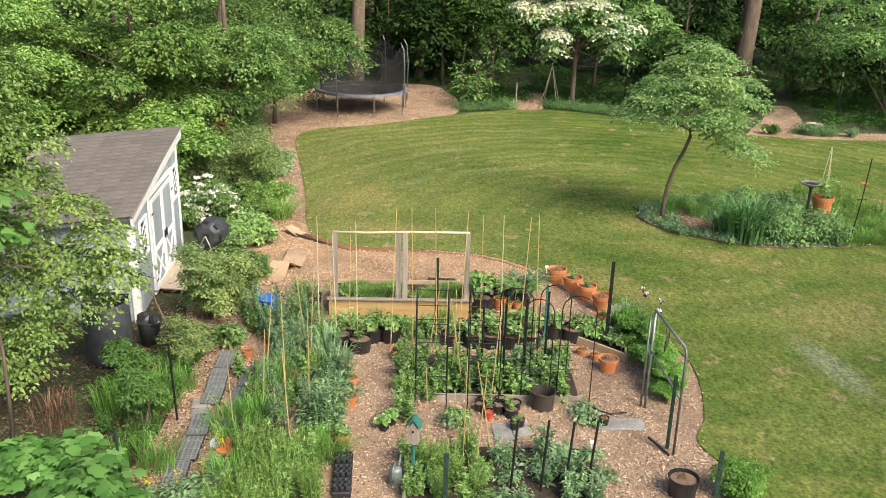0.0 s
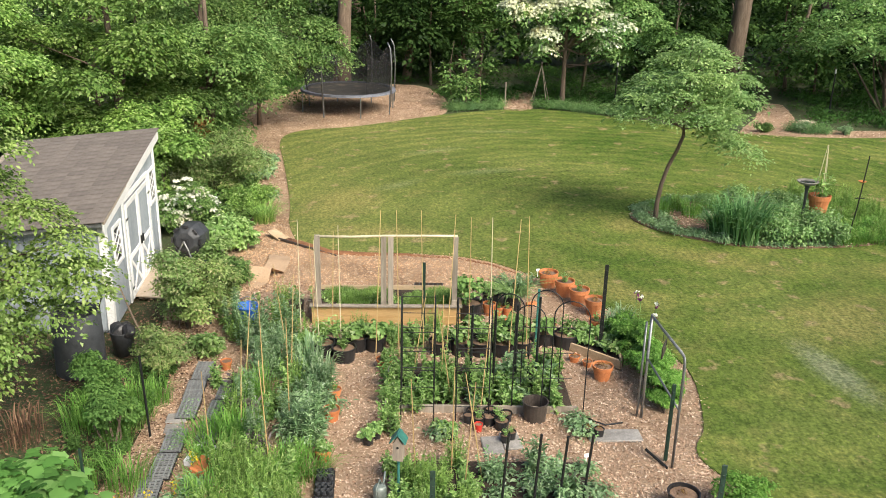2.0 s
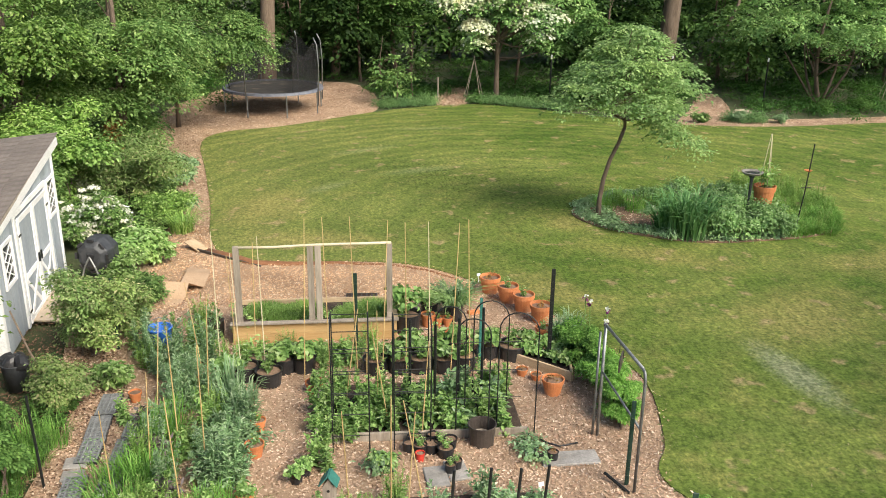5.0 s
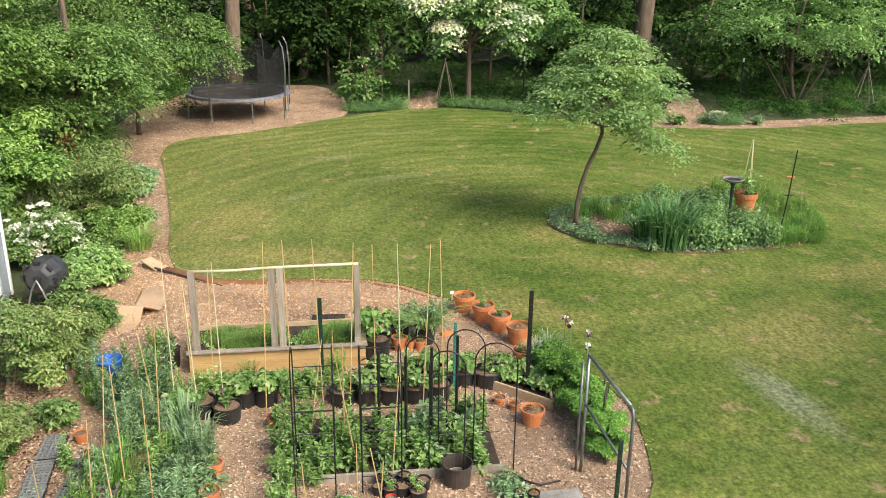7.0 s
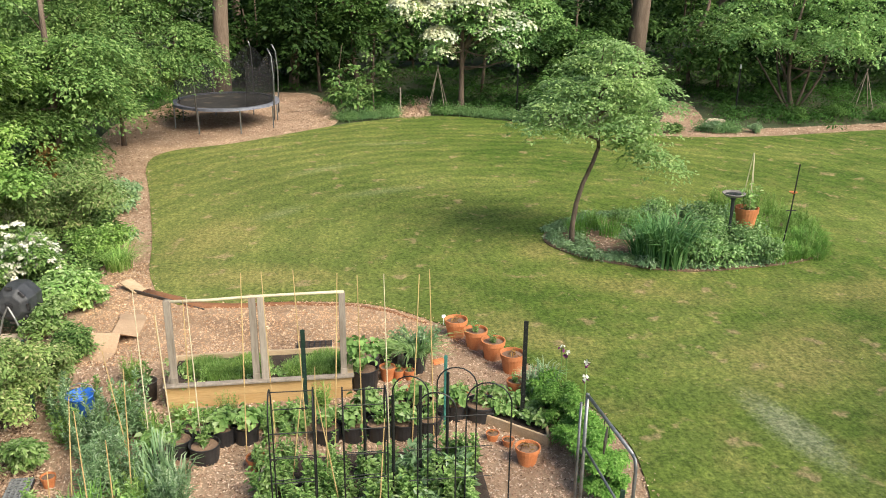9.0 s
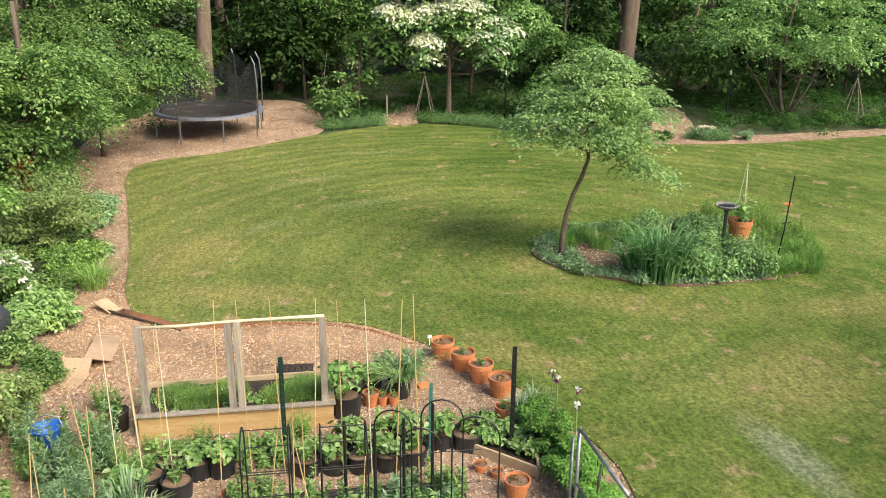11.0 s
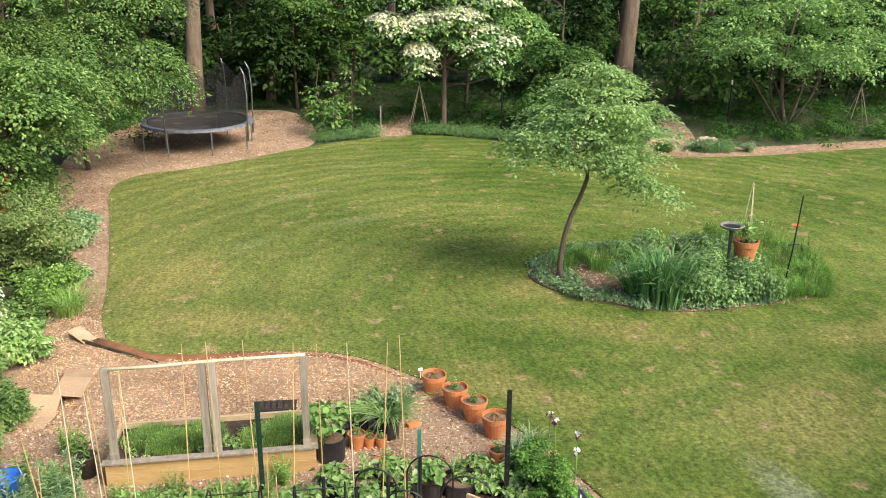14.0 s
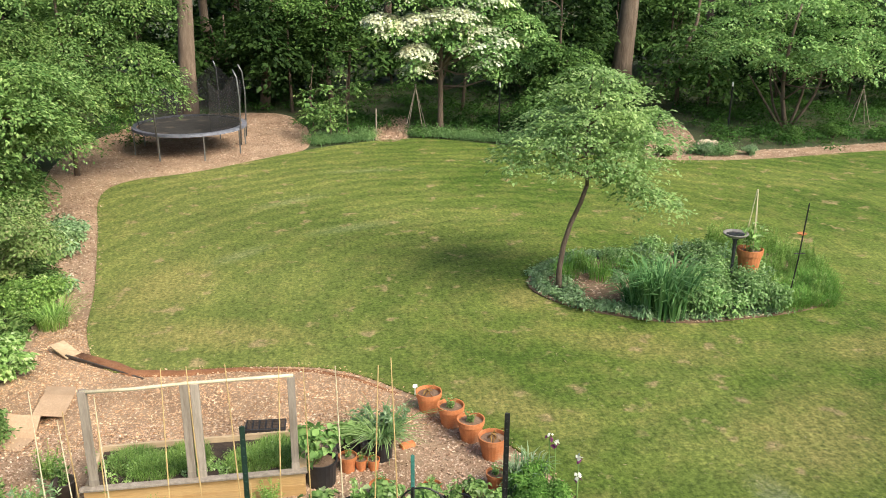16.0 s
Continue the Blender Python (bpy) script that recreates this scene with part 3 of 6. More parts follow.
def chips(name, outline, area, count, size, material, label, r):
    x0, x1, y0, y1 = area
    x, y = r.uniform(x0, x1, count), r.uniform(y0, y1, count)
    k = inside(outline, x, y)
    x, y = x[k], y[k]
    n = len(x)
    pos = np.stack([x, y, 0.014 + 0.02 * r.random(n)], 1)
    nor = unit(np.array([0, 0, 1.0]) + r.normal(size=(n, 3)) * 0.27)
    al = np.stack([*r.normal(size=(2, n)), np.zeros(n)], 1)
    ln = size * (0.4 + r.random(n))
    v, q = leaf_quads(pos, nor, unit(al), ln, ln * (0.28 + 0.3 * r.random(n)), 0.05)
    return tagged(new(name, mesh_quads(name, v, q, material)), label, "mulch", kind="stuff")


chips("wood_chips", MULCH, (-6.8, 4.1, 7.5, 16), 125000, 0.042, M_CHIP, "loose greyish brown wood chips on the ground", np.random.default_rng(2))
chips("fresh_wood_chips", MULCH, (-4.2, 3.2, 15.4, 20), 52000, 0.044, M_CHIP_NEW, "fresh orange wood chips on the ground", np.random.default_rng(3))
chips("path_wood_chips", MULCH, (-7.3, 1, 19.2, 41), 72000, 0.065, M_CHIP, "loose wood chips on the curving path", np.random.default_rng(4))

# litter under the shrubs; its east strip stands in for shade on the tray lane
chips("leaf_litter", [(-9, 6), (-3.3, 6), (-3.3, 12), (-4.4, 15), (-5.0, 17), (-9, 19)], (-9, -3.2, 6, 19), 46000, 0.05, M_LITTER, "dry brown leaf litter under the shrubs, also darkening the shaded chips by the trays", np.random.default_rng(6))

for _o, _a in zip(PATHS, ((2.8, 4.6, 34.5, 40.2), (11, 25.5, 30, 39))):
    chips("path_chips", _o, _a, 34000, 0.07, M_CHIP, "pale wood chips on the woodland path", np.random.default_rng(8))


def grass_tufts(r):
    """Short blades over the stretch of lawn that lies before the camera."""
    n = 210000
    y = 8 + 27.5 * r.random(n) ** 1.25
    x = -5.5 + (6.5 + 0.95 * y) * r.random(n)
    k = inside(LAWN, x, y)
    x, y = x[k], y[k]
    n = len(x)
    pos = np.stack([x, y, np.full(n, 0.03)], 1)
    al = unit(np.stack([r.normal(size=n), r.normal(size=n), 0.3 + 0 * x], 1))
    nor = unit(np.array([0, 0, 1.0]) + r.normal(size=(n, 3)) * 0.16)
    ln = 0.06 * (0.5 + r.random(n))
    v, q = leaf_quads(pos, nor, al, ln, np.full(n, 0.014) + 0.0006 * y, 0.0)
    return tagged(new("grass_blades", mesh_quads("grass_blades", v, q, M_GRASSBLADE)), "short green grass blades of the lawn", "grass", kind="stuff")


def blade_material():
    """Grass blades, each its own green, some straw-coloured."""
    return island_stuff("grass_blade", [(0.0, (0.07, 0.112, 0.021)), (0.45, (0.11, 0.152, 0.032)), (0.85, (0.175, 0.207, 0.063)), (1.0, (0.3, 0.28, 0.14))])


M_GRASSBLADE = blade_material()
grass_tufts(np.random.default_rng(5))

# ---- trees and woods ----
def limb_path(a, b, r, bend=0.12, n=5):
    a, b = np.array(a, float), np.array(b, float)
    d = np.linalg.norm(b - a)
    off = r.normal(size=3) * bend * d
    return [tuple(a + (b - a) * t + off * math.sin(math.pi * t)) for t in np.linspace(0, 1, n)]


def tree(name, base, height, radius, clumps, leaves, size, leafmat, barkmat, label, seed, aspect=0.5, lean=(0, 0), fork=0.5, limbs=None, twig=None, per=20, low=-0.35, droop=0.3, inner=0.45):
    """Tapered trunk, limbs that reach into the clumps, and a crown of single leaves. Clumps are given from the foot of the trunk."""
    r = np.random.default_rng(seed)
    t = thing(name, (*base, 0), label, "tree")
    top = (lean[0], lean[1], height)
    path = limb_path((0, 0, -0.1), top, r, 0.04 if height < 9 else 0.008, 8)
    part("trunk", tubem(path, [radius * (1.25 if i == 0 else 1 - 0.6 * i / 7) for i in range(8)], 12), barkmat, t, smooth=True)
    for c in clumps[:limbs]:
        s = path[min(7, max(2, int(7 * min(fork + 0.25 * r.random(), 0.95))))]
        if s[2] > c[2] + 1.0:
            s = path[max(1, int(7 * c[2] / height))]
        part("limb", tubem(limb_path(s, (c[0], c[1], c[2]), r), [radius * 0.4, radius * 0.3, radius * 0.2, radius * 0.13, radius * 0.06], 6), barkmat, t, smooth=True)
    child("crown", spray_cloud("crown", clumps, leaves, size, leafmat, twig or size * 5, per, aspect, low, droop, r, inner), t)
    return t


def sprays(clumps, r, n=5, f=0.6):
    """Breaks round clumps into smaller uneven sprays around them."""
    out = []
    for x, y, z, a, b, c in clumps:
        for _ in range(n):
            d = unit(r.normal(size=3)) * (0.35 + 0.75 * r.random())
            k = f * (0.6 + 0.8 * r.random())
            out.append((x + d[0] * a, y + d[1] * b, z + d[2] * c - 0.12 * a * (d[0] ** 2 + d[1] ** 2), a * k * 1.2, b * k * 1.2, max(c * k, 0.04)))
    return out


def rand_clumps(r, n, c, s, rad, flat=0.7):
    """n clumps spread through an ellipsoid."""
    out = []
    for _ in range(n):
        d = unit(r.normal(size=3)) * (0.45 + 0.55 * r.random())
        q = rad * (0.65 + 0.7 * r.random())
        out.append((c[0] + d[0] * s[0], c[1] + d[1] * s[1], c[2] + d[2] * s[2], q, q, q * flat))
    return out


def wall_trees():
    r = np.random.default_rng(11)
    # yellow-green maples behind the shed
    for i, (x, y, h, w) in enumerate(((-11.5, 21, 5.5, 2.6), (-8.4, 22.5, 5.8, 2.4), (-14.5, 25, 6.5, 3.2), (-10.5, 27, 7, 3.0), (-15, 18.5, 6, 2.6))):
        cl = rand_clumps(r, 26, (0, 0, h * 0.5), (w * 1.05, w * 1.05, h * 0.5), 0.85, 0.5)
        tree("maple_tree", (x, y, 0), h, 0.14, cl, 36000, 0.105, M_LEAF_YEL, M_BARK, "leafy yellow-green tree behind the shed", 20 + i, 0.6, limbs=10, twig=0.5, per=14, low=-0.15)
    # deeper green trees towards the trampoline
    for i, (x, y, h, w) in enumerate(((-7.0, 28.0, 6.5, 2.3), (-8.2, 32.5, 7.5, 2.6), (-6.6, 25.6, 5.0, 1.7))):
        cl = rand_clumps(r, 26, (0, 0, h * 0.58), (w, w, h * 0.44), 0.8, 0.42)
        tree("hornbeam_tree", (x, y, 0), h, 0.13, cl, 34000, 0.1, M_LEAF_MID, M_BARK, "green tree with drooping boughs beside the chip path", 40 + i, 0.5, limbs=10, twig=0.75, per=24, droop=0.4, low=-0.15)
    # bough reaching over the trampoline
    cl = [(0.2, 0, 4.4, 1.0, 1.0, 0.6), (1.3, 0.2, 3.6, 0.9, 0.9, 0.5), (2.0, 0.0, 2.7, 0.7, 0.7, 0.4), (0.8, -0.4, 2.9, 0.9, 0.8, 0.5), (-0.2, -0.6, 2.4, 0.9, 0.9, 0.6),
          (-0.9, -0.6, 1.7, 0.9, 0.9, 0.6), (-0.8, 0, 3.5, 1.0, 1.0, 0.7), (0.0, 0.3, 5.6, 1.2, 1.2, 0.8), (1.4, 0.5, 5.2, 1.1, 1.1, 0.7)]
    cl = [(c[0] + 0.55, c[1] - 0.4, c[2], c[3], c[4], c[5] * 0.7) for c in cl] + [(-0.4, -0.5, 3.2, 1.0, 0.9, 0.6), (0.0, -0.9, 1.6, 0.7, 0.7, 0.4), (2.6, -0.6, 3.2, 0.6, 0.5, 0.25), (2.2, -0.5, 2.3, 0.5, 0.4, 0.2)]
    tree("beech_tree", (-6.3, 31.2, 0), 6.5, 0.07, cl, 36000, 0.1, M_LEAF_MID, M_BARK, "tree with low boughs hanging beside the trampoline", 55, 0.5, twig=0.8, per=26, droop=0.45, inner=0.3)
    # near tree with fine leaves, its branches before the shed
    cl = [(0.1, 0.2, 4.1, 0.75, 0.75, 0.4), (-0.6, 0.4, 4.6, 0.9, 0.9, 0.5), (0.45, 0.2, 4.75, 0.65, 0.6, 0.35), (0.85, 0.1, 3.85, 0.45, 0.5, 0.28), (0.55, 0.1, 3.35, 0.65, 0.6, 0.35), (-0.4, 0, 3.2, 0.8, 0.8, 0.5), (1.3, 0, 3.0, 0.5, 0.5, 0.25), (1.8, 0, 2.65, 0.4, 0.4, 0.18), (1.95, 0, 2.3, 0.35, 0.4, 0.16),
          (1.9, -0.1, 2.05, 0.36, 0.4, 0.18), (1.25, -0.1, 2.25, 0.55, 0.5, 0.28), (1.5, -0.1, 1.7, 0.35, 0.4, 0.18), (0.6, -0.2, 1.9, 0.7, 0.6, 0.4), (0.2, 0, 2.5, 0.8, 0.7, 0.4), (0.9, -0.2, 1.4, 0.4, 0.5, 0.25),
          (0.2, -0.3, 1.15, 0.6, 0.6, 0.35), (-0.6, 0, 1.6, 0.8, 0.7, 0.5), (0.5, -0.2, 0.75, 0.4, 0.5, 0.25)]
    tree("apple_tree", (-6.6, 10.6, 0), 4.4, 0.09, cl, 42000, 0.062, M_LEAF_FINE, M_BARK, "small fruit tree with fine leaves before the shed", 60, 0.58, twig=0.34, per=18, inner=0.2)
    # sapling with large lobed leaves that rises beside it
    t = thing("maple_sapling", (-5.95, 9.7, 0), "young maple with large lobed bright green leaves", "tree")
    part("trunk", tubem([(0, 0, -0.1), (0.05, 0, 1.2), (-0.02, 0.05, 2.3), (0.05, 0, 3.3)], [0.03, 0.026, 0.02, 0.008], 7), M_BARK, t, smooth=True)
    child("crown", leaf_cloud("crown", [(0.05, 0, 3.3, 0.45, 0.4, 0.22), (-0.2, 0.1, 2.9, 0.55, 0.5, 0.25), (0.2, -0.1, 2.95, 0.45, 0.4, 0.2)], 330, 0.16, M_LEAF_LOBED, 0.9, 0.3, 1.1, 0, r, low=-0.2, shape=leaf_lobed, jitter=0.3), t)


wall_trees()


def island_tree():
    r = np.random.default_rng(70)
    t = thing("dogwood_tree", (5.42, 20.15, 0.1, 0, 0, 0), "slim young dogwood with a leaning trunk in the island bed", "tree")
    path = [(-0.05, 0, -0.2), (-0.06, 0, 0.4), (0.0, 0, 0.9), (0.12, 0, 1.35), (0.3, 0.02, 1.75), (0.42, 0.05, 2.1)]
    part("trunk", tubem(path, [0.075, 0.055, 0.05, 0.047, 0.044, 0.04], 10), M_BARK, t, smooth=True)
    cl = tiers([(4.2, 0.3, 0.66), (3.9, 0.65, 0.58), (3.56, 0.95, 0.48), (3.2, 1.18, 0.36), (2.84, 1.32, 0.32)], r, 0.35, 0.14, 0.85)
    cl += [(1.45, -0.2, 1.98, 0.42, 0.4, 0.11), (1.75, 0.0, 1.85, 0.4, 0.36, 0.1), (1.95, -0.1, 1.68, 0.32, 0.3, 0.09), (1.2, 0.2, 2.15, 0.4, 0.4, 0.12), (1.0, -0.2, 2.3, 0.4, 0.4, 0.1), (0.75, 0.3, 2.4, 0.4, 0.4, 0.1)]
    for c in [c for c in cl[::4] if c[2] > 2.45]:
        part("limb", tubem(limb_path((0.42, 0.05, min(2.1, c[2] - 0.1)) if c[2] < 2.6 else (0.36, 0.05, c[2] - 0.4), c[:3], r, 0.06), [0.02, 0.016, 0.012, 0.009, 0.005], 5), M_BARK, t)
    part("leader", tubem([(0.42, 0.05, 2.1), (0.36, 0.05, 2.8), (0.46, 0, 3.5), (0.6, 0, 4.1)], [0.038, 0.028, 0.018, 0.008], 7), M_BARK, t, smooth=True)
    child("crown", spray_cloud("crown", cl, 20000, 0.08, M_LEAF_YOUNG, 0.5, 14, 0.55, -0.3, 0.34, r, 0.1, 0.22, 0.4), t)


island_tree()


def woodland():
    r = np.random.default_rng(90)
    # white-bracted dogwood at the edge of the lawn
    cl = [(-0.6, 0, 3.9, 0.9, 0.8, 0.3), (0.4, -0.2, 4.1, 1.0, 0.8, 0.3), (-1.5, -0.1, 3.7, 0.8, 0.7, 0.28), (-2.1, 0, 3.95, 0.6, 0.6, 0.25), (1.3, 0, 3.6, 0.9, 0.8, 0.3), (2.1, 0, 3.2, 0.9, 0.8, 0.3),
          (0.2, 0.3, 4.9, 1.4, 1.0, 0.4), (1.6, 0.3, 4.6, 1.2, 1.0, 0.4), (-0.9, -0.3, 2.9, 0.5, 0.5, 0.25), (-0.85, -0.4, 2.3, 0.32, 0.32, 0.35), (-1.5, 0.2, 4.9, 0.9, 0.8, 0.35), (1.2, -0.6, 3.0, 0.6, 0.5, 0.3),
          (1.6, -0.4, 2.45, 0.5, 0.5, 0.4), (2.9, -0.2, 2.75, 0.8, 0.7, 0.3), (3.3, 0.1, 3.4, 0.8, 0.7, 0.3), (2.6, 0.2, 4.0, 1.0, 0.8, 0.35), (0.4, -0.3, 3.3, 0.7, 0.6, 0.3), (2.3, -0.3, 2.2, 0.5, 0.5, 0.3)]
    t = tree("flowering_dogwood", (5.4, 36.4, 0), 4.6, 0.12, cl, 24000, 0.125, M_LEAF_DOG, M_BARK, "dogwood with layers of cream-white bracts at the wood's edge", 91, 0.6, twig=0.6, per=16)
    child("blossom", spray_cloud("blossom", [(c[0], c[1], c[2] + 0.12, c[3], c[4], c[5]) for c in cl[:4] + cl[6:7] + cl[8:11] + cl[:4] + cl[4:13]], 15000, 0.12, M_BRACT, 0.5, 14, 0.8, 0.1, 0.2, r, 0.6), t, "cream-white bracts")
    # dogwood at the right, several stems
    cl = tiers([(2.5, 1.6, 0.8), (3.1, 3.2, 0.3), (3.8, 3.7, 0.2), (4.6, 3.3, 0), (5.4, 2.6, 0)], r, 0.72, 0.2, 1.15)
    t = tree("dogwood_tree", (19.0, 36.0, 0), 4.6, 0.1, cl, 22000, 0.13, M_LEAF_DOG, M_BARK, "spreading dogwood with tiers of pale green leaves by the woods", 92, 0.6, fork=0.4, limbs=12, twig=0.8, per=16, inner=0.15)
    for dx, h in ((-0.5, 2.4), (0.45, 2.6), (0.9, 2.2), (-1.0, 2.0)):
        part("stem", tubem(limb_path((dx * 0.25, 0.1 * dx, -0.1), (dx * 1.6, 0.4, h), r, 0.07), [0.06, 0.055, 0.05, 0.04, 0.025], 7), M_BARK, t, smooth=True)
    # round dark green bush behind the young tree
    cl = rand_clumps(r, 18, (0, 0, 2.2), (1.5, 1.0, 1.4), 0.55, 0.6)
    tree("viburnum_shrub", (9.6, 34.6, 0), 2.8, 0.06, cl, 16000, 0.12, M_LEAF_DEEP, M_BARK, "tall green shrub at the wood's edge", 93, 0.6)
    # saplings beside the trampoline
    for i, (x, y, h) in enumerate(((0.8, 35.8, 2.6), (2.0, 36.2, 2.2), (1.3, 35.2, 1.5))):
        cl = rand_clumps(r, 10, (0, 0, h * 0.6), (0.55, 0.5, h * 0.5), 0.16)
        tree("maple_sapling", (x, y, 0), h, 0.025, cl, 400, 0.13, M_LEAF_MID, M_BARK, "young sapling with bright green leaves by the lawn", 100 + i, 0.6, twig=0.4, per=9)
    # tall trunks
    for i, (x, y, rad, bark, lean) in enumerate(((-4.2, 40.5, 0.36, M_BARK_PALE, 0.2), (-3.9, 47, 0.24, M_BARK_PALE, -0.1), (-2.9, 50, 0.28, M_BARK, 0.2), (-1.3, 42.5, 0.2, M_BARK, 0.35), (1.2, 48, 0.2, M_BARK, 0),
                                                (14.4, 42.5, 0.48, M_BARK_PALE, 0.12), (9.5, 55, 0.3, M_BARK, 0), (22, 50, 0.3, M_BARK, 0), (27, 46, 0.35, M_BARK, 0), (4.8, 52, 0.25, M_BARK, 0.2), (-9, 38, 0.25, M_BARK, 0),
                                                (18, 58, 0.35, M_BARK, 0), (-12, 45, 0.3, M_BARK, 0), (-18, 33, 0.3, M_BARK, 0), (30, 38, 0.3, M_BARK, 0))):
        # high crowns, out of view, also block light from the woods below
        cl = rand_clumps(r, 22, (lean * 3, 0, 12), (4.2, 4.2, 3.2), 1.3)
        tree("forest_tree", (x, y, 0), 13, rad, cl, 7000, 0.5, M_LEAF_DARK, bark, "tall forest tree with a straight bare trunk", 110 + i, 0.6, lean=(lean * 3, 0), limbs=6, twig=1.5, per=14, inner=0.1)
    t = thing("leaning_sapling", (16.6, 41, 0, 0, 0, 0), "thin crooked bare stem in the woods", "tree")
    part("trunk", tubem([(0, 0, -0.1), (-0.05, 0, 1.2), (0.15, 0, 2.4), (0.6, 0, 3.6), (0.7, 0.1, 5), (1.2, 0, 7)], [0.1, 0.085, 0.08, 0.07, 0.06, 0.04], 8), M_BARK_PALE, t, smooth=True)
    # understory that fills the depth of the woods, mostly in the shade-darkened leaf colour
    spots = [(x + r.normal() * 1.2, y + r.normal() * 1.5) for y in (41, 45, 50, 57, 66) for x in np.arange(-18, 44, 3.6 if y < 50 else 3.8)]
    for i, (x, y) in enumerate(spots):
        if abs(x - 14.4) < 1.6 and y < 44 or (y < 43 and -5 < x < -0.5):
            continue
        h = 3.2 + 3.8 * r.random()
        cl = rand_clumps(r, 14, (0, 0, h * 0.52), (2.2, 1.4, h * 0.48), 0.8)
        tree("understory_tree", (x, y, 0), h, 0.07, cl, 2600 if y < 48 else 1600, 0.22 if y < 48 else 0.32, M_LEAF_DARK if r.random() < 0.85 else M_LEAF_DEEP, M_BARK, "understory tree deep in the woods, shade put into its dark leaf colour", 200 + i, 0.6, limbs=4)
    cl = rand_clumps(r, 22, (0, 0, 3.8), (2.2, 0.8, 1.9), 0.6)
    tree("vine_clad_tree", (1.6, 42.0, 0), 5.6, 0.12, cl, 9000, 0.15, M_LEAF_DEEP, M_BARK, "tree hung with vines at the wood's edge", 98, 0.6)
    # added tree, out of view on the right, only to shade the near right lawn
    cl = rand_clumps(r, 20, (0, 0, 8.5), (3.4, 3.4, 2.4), 1.2)
    tree("unseen_shade_tree", (16.0, 4.6, 0), 9, 0.25, cl, 7000, 0.32, M_LEAF_MID, M_BARK, "unseen tree added to cast soft shade on the near right lawn", 99, 0.6, limbs=8)


woodland()


def ground_cover():
    """Low growth along the wood's edge and under the trees."""
    r = np.random.default_rng(130)
    cl = []
    for x in np.arange(-14, 40, 0.55):
        for y in (35.3, 35.8, 36.2, 36.8, 37.2, 37.8, 38.5, 39.2, 40, 41.5, 43, 45, 47):
            if -6 < x < 0.4 and y < 41 or 3.0 < x < 4.4 and y < 39 or y < 36 and x < 12 or abs(x - np.interp(y, [32, 35, 38], [12.6, 13.7, 14.6])) < 1.0:
                continue
            if r.random() < 0.75:
                s = 0.4 + 0.3 * r.random()
                cl.append((x + r.normal() * 0.5, y + r.normal() * 0.6 - (2.2 if x > 15 and y < 37 else 0), 0.1, s, s, s * 0.6))
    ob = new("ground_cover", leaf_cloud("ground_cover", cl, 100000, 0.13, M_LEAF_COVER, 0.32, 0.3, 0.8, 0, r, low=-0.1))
    tagged(ob, "low green growth on the woodland floor", "ground cover", kind="stuff")
    cl = []
    for k in range(150):
        t = r.random()
        x = 0.6 + 7.4 * t if k < 100 else (10.2 + 0.9 * r.random() if k < 125 else 13.3 + 1.1 * r.random())
        if 2.9 < x < 4.3:
            continue
        y = float(np.interp(x, [0, 1.6, 4.4, 7.2, 9, 11.5, 14], [34.2, 34.8, 35.6, 34.2, 33, 31.6, 31.3])) + 0.5 * r.random()
        s = 0.22 + 0.2 * r.random()
        cl.append((x, y, 0.08, s * 1.3, s, s))
    tagged(new("edging_plants", leaf_cloud("edging_plants", cl, 24000, 0.1, M_LEAF_EDGING, 0.2, 0.2, 0.35, 0, r, low=-0.1)), "blue-green edging plants along the lawn", "plants", kind="stuff")


ground_cover()

# ---- the shed and what stands beside it ----
def prism(bm, outline, axis, a, b):
    """A plate over an outline in the y-z plane (axis 'x') or the x-z plane (axis 'y'), from a to b."""
    f = (lambda p, q: (q, p[0], p[1])) if axis == 'x' else (lambda p, q: (p[0], q, p[1]))
    lo, hi = [bm.verts.new(f(p, a)) for p in outline], [bm.verts.new(f(p, b)) for p in outline]
    bm.faces.new(lo[::-1])
    bm.faces.new(hi)
    n = len(lo)
    for i in range(n):
        bm.faces.new((lo[i], lo[(i + 1) % n], hi[(i + 1) % n], hi[i]))
    return bm


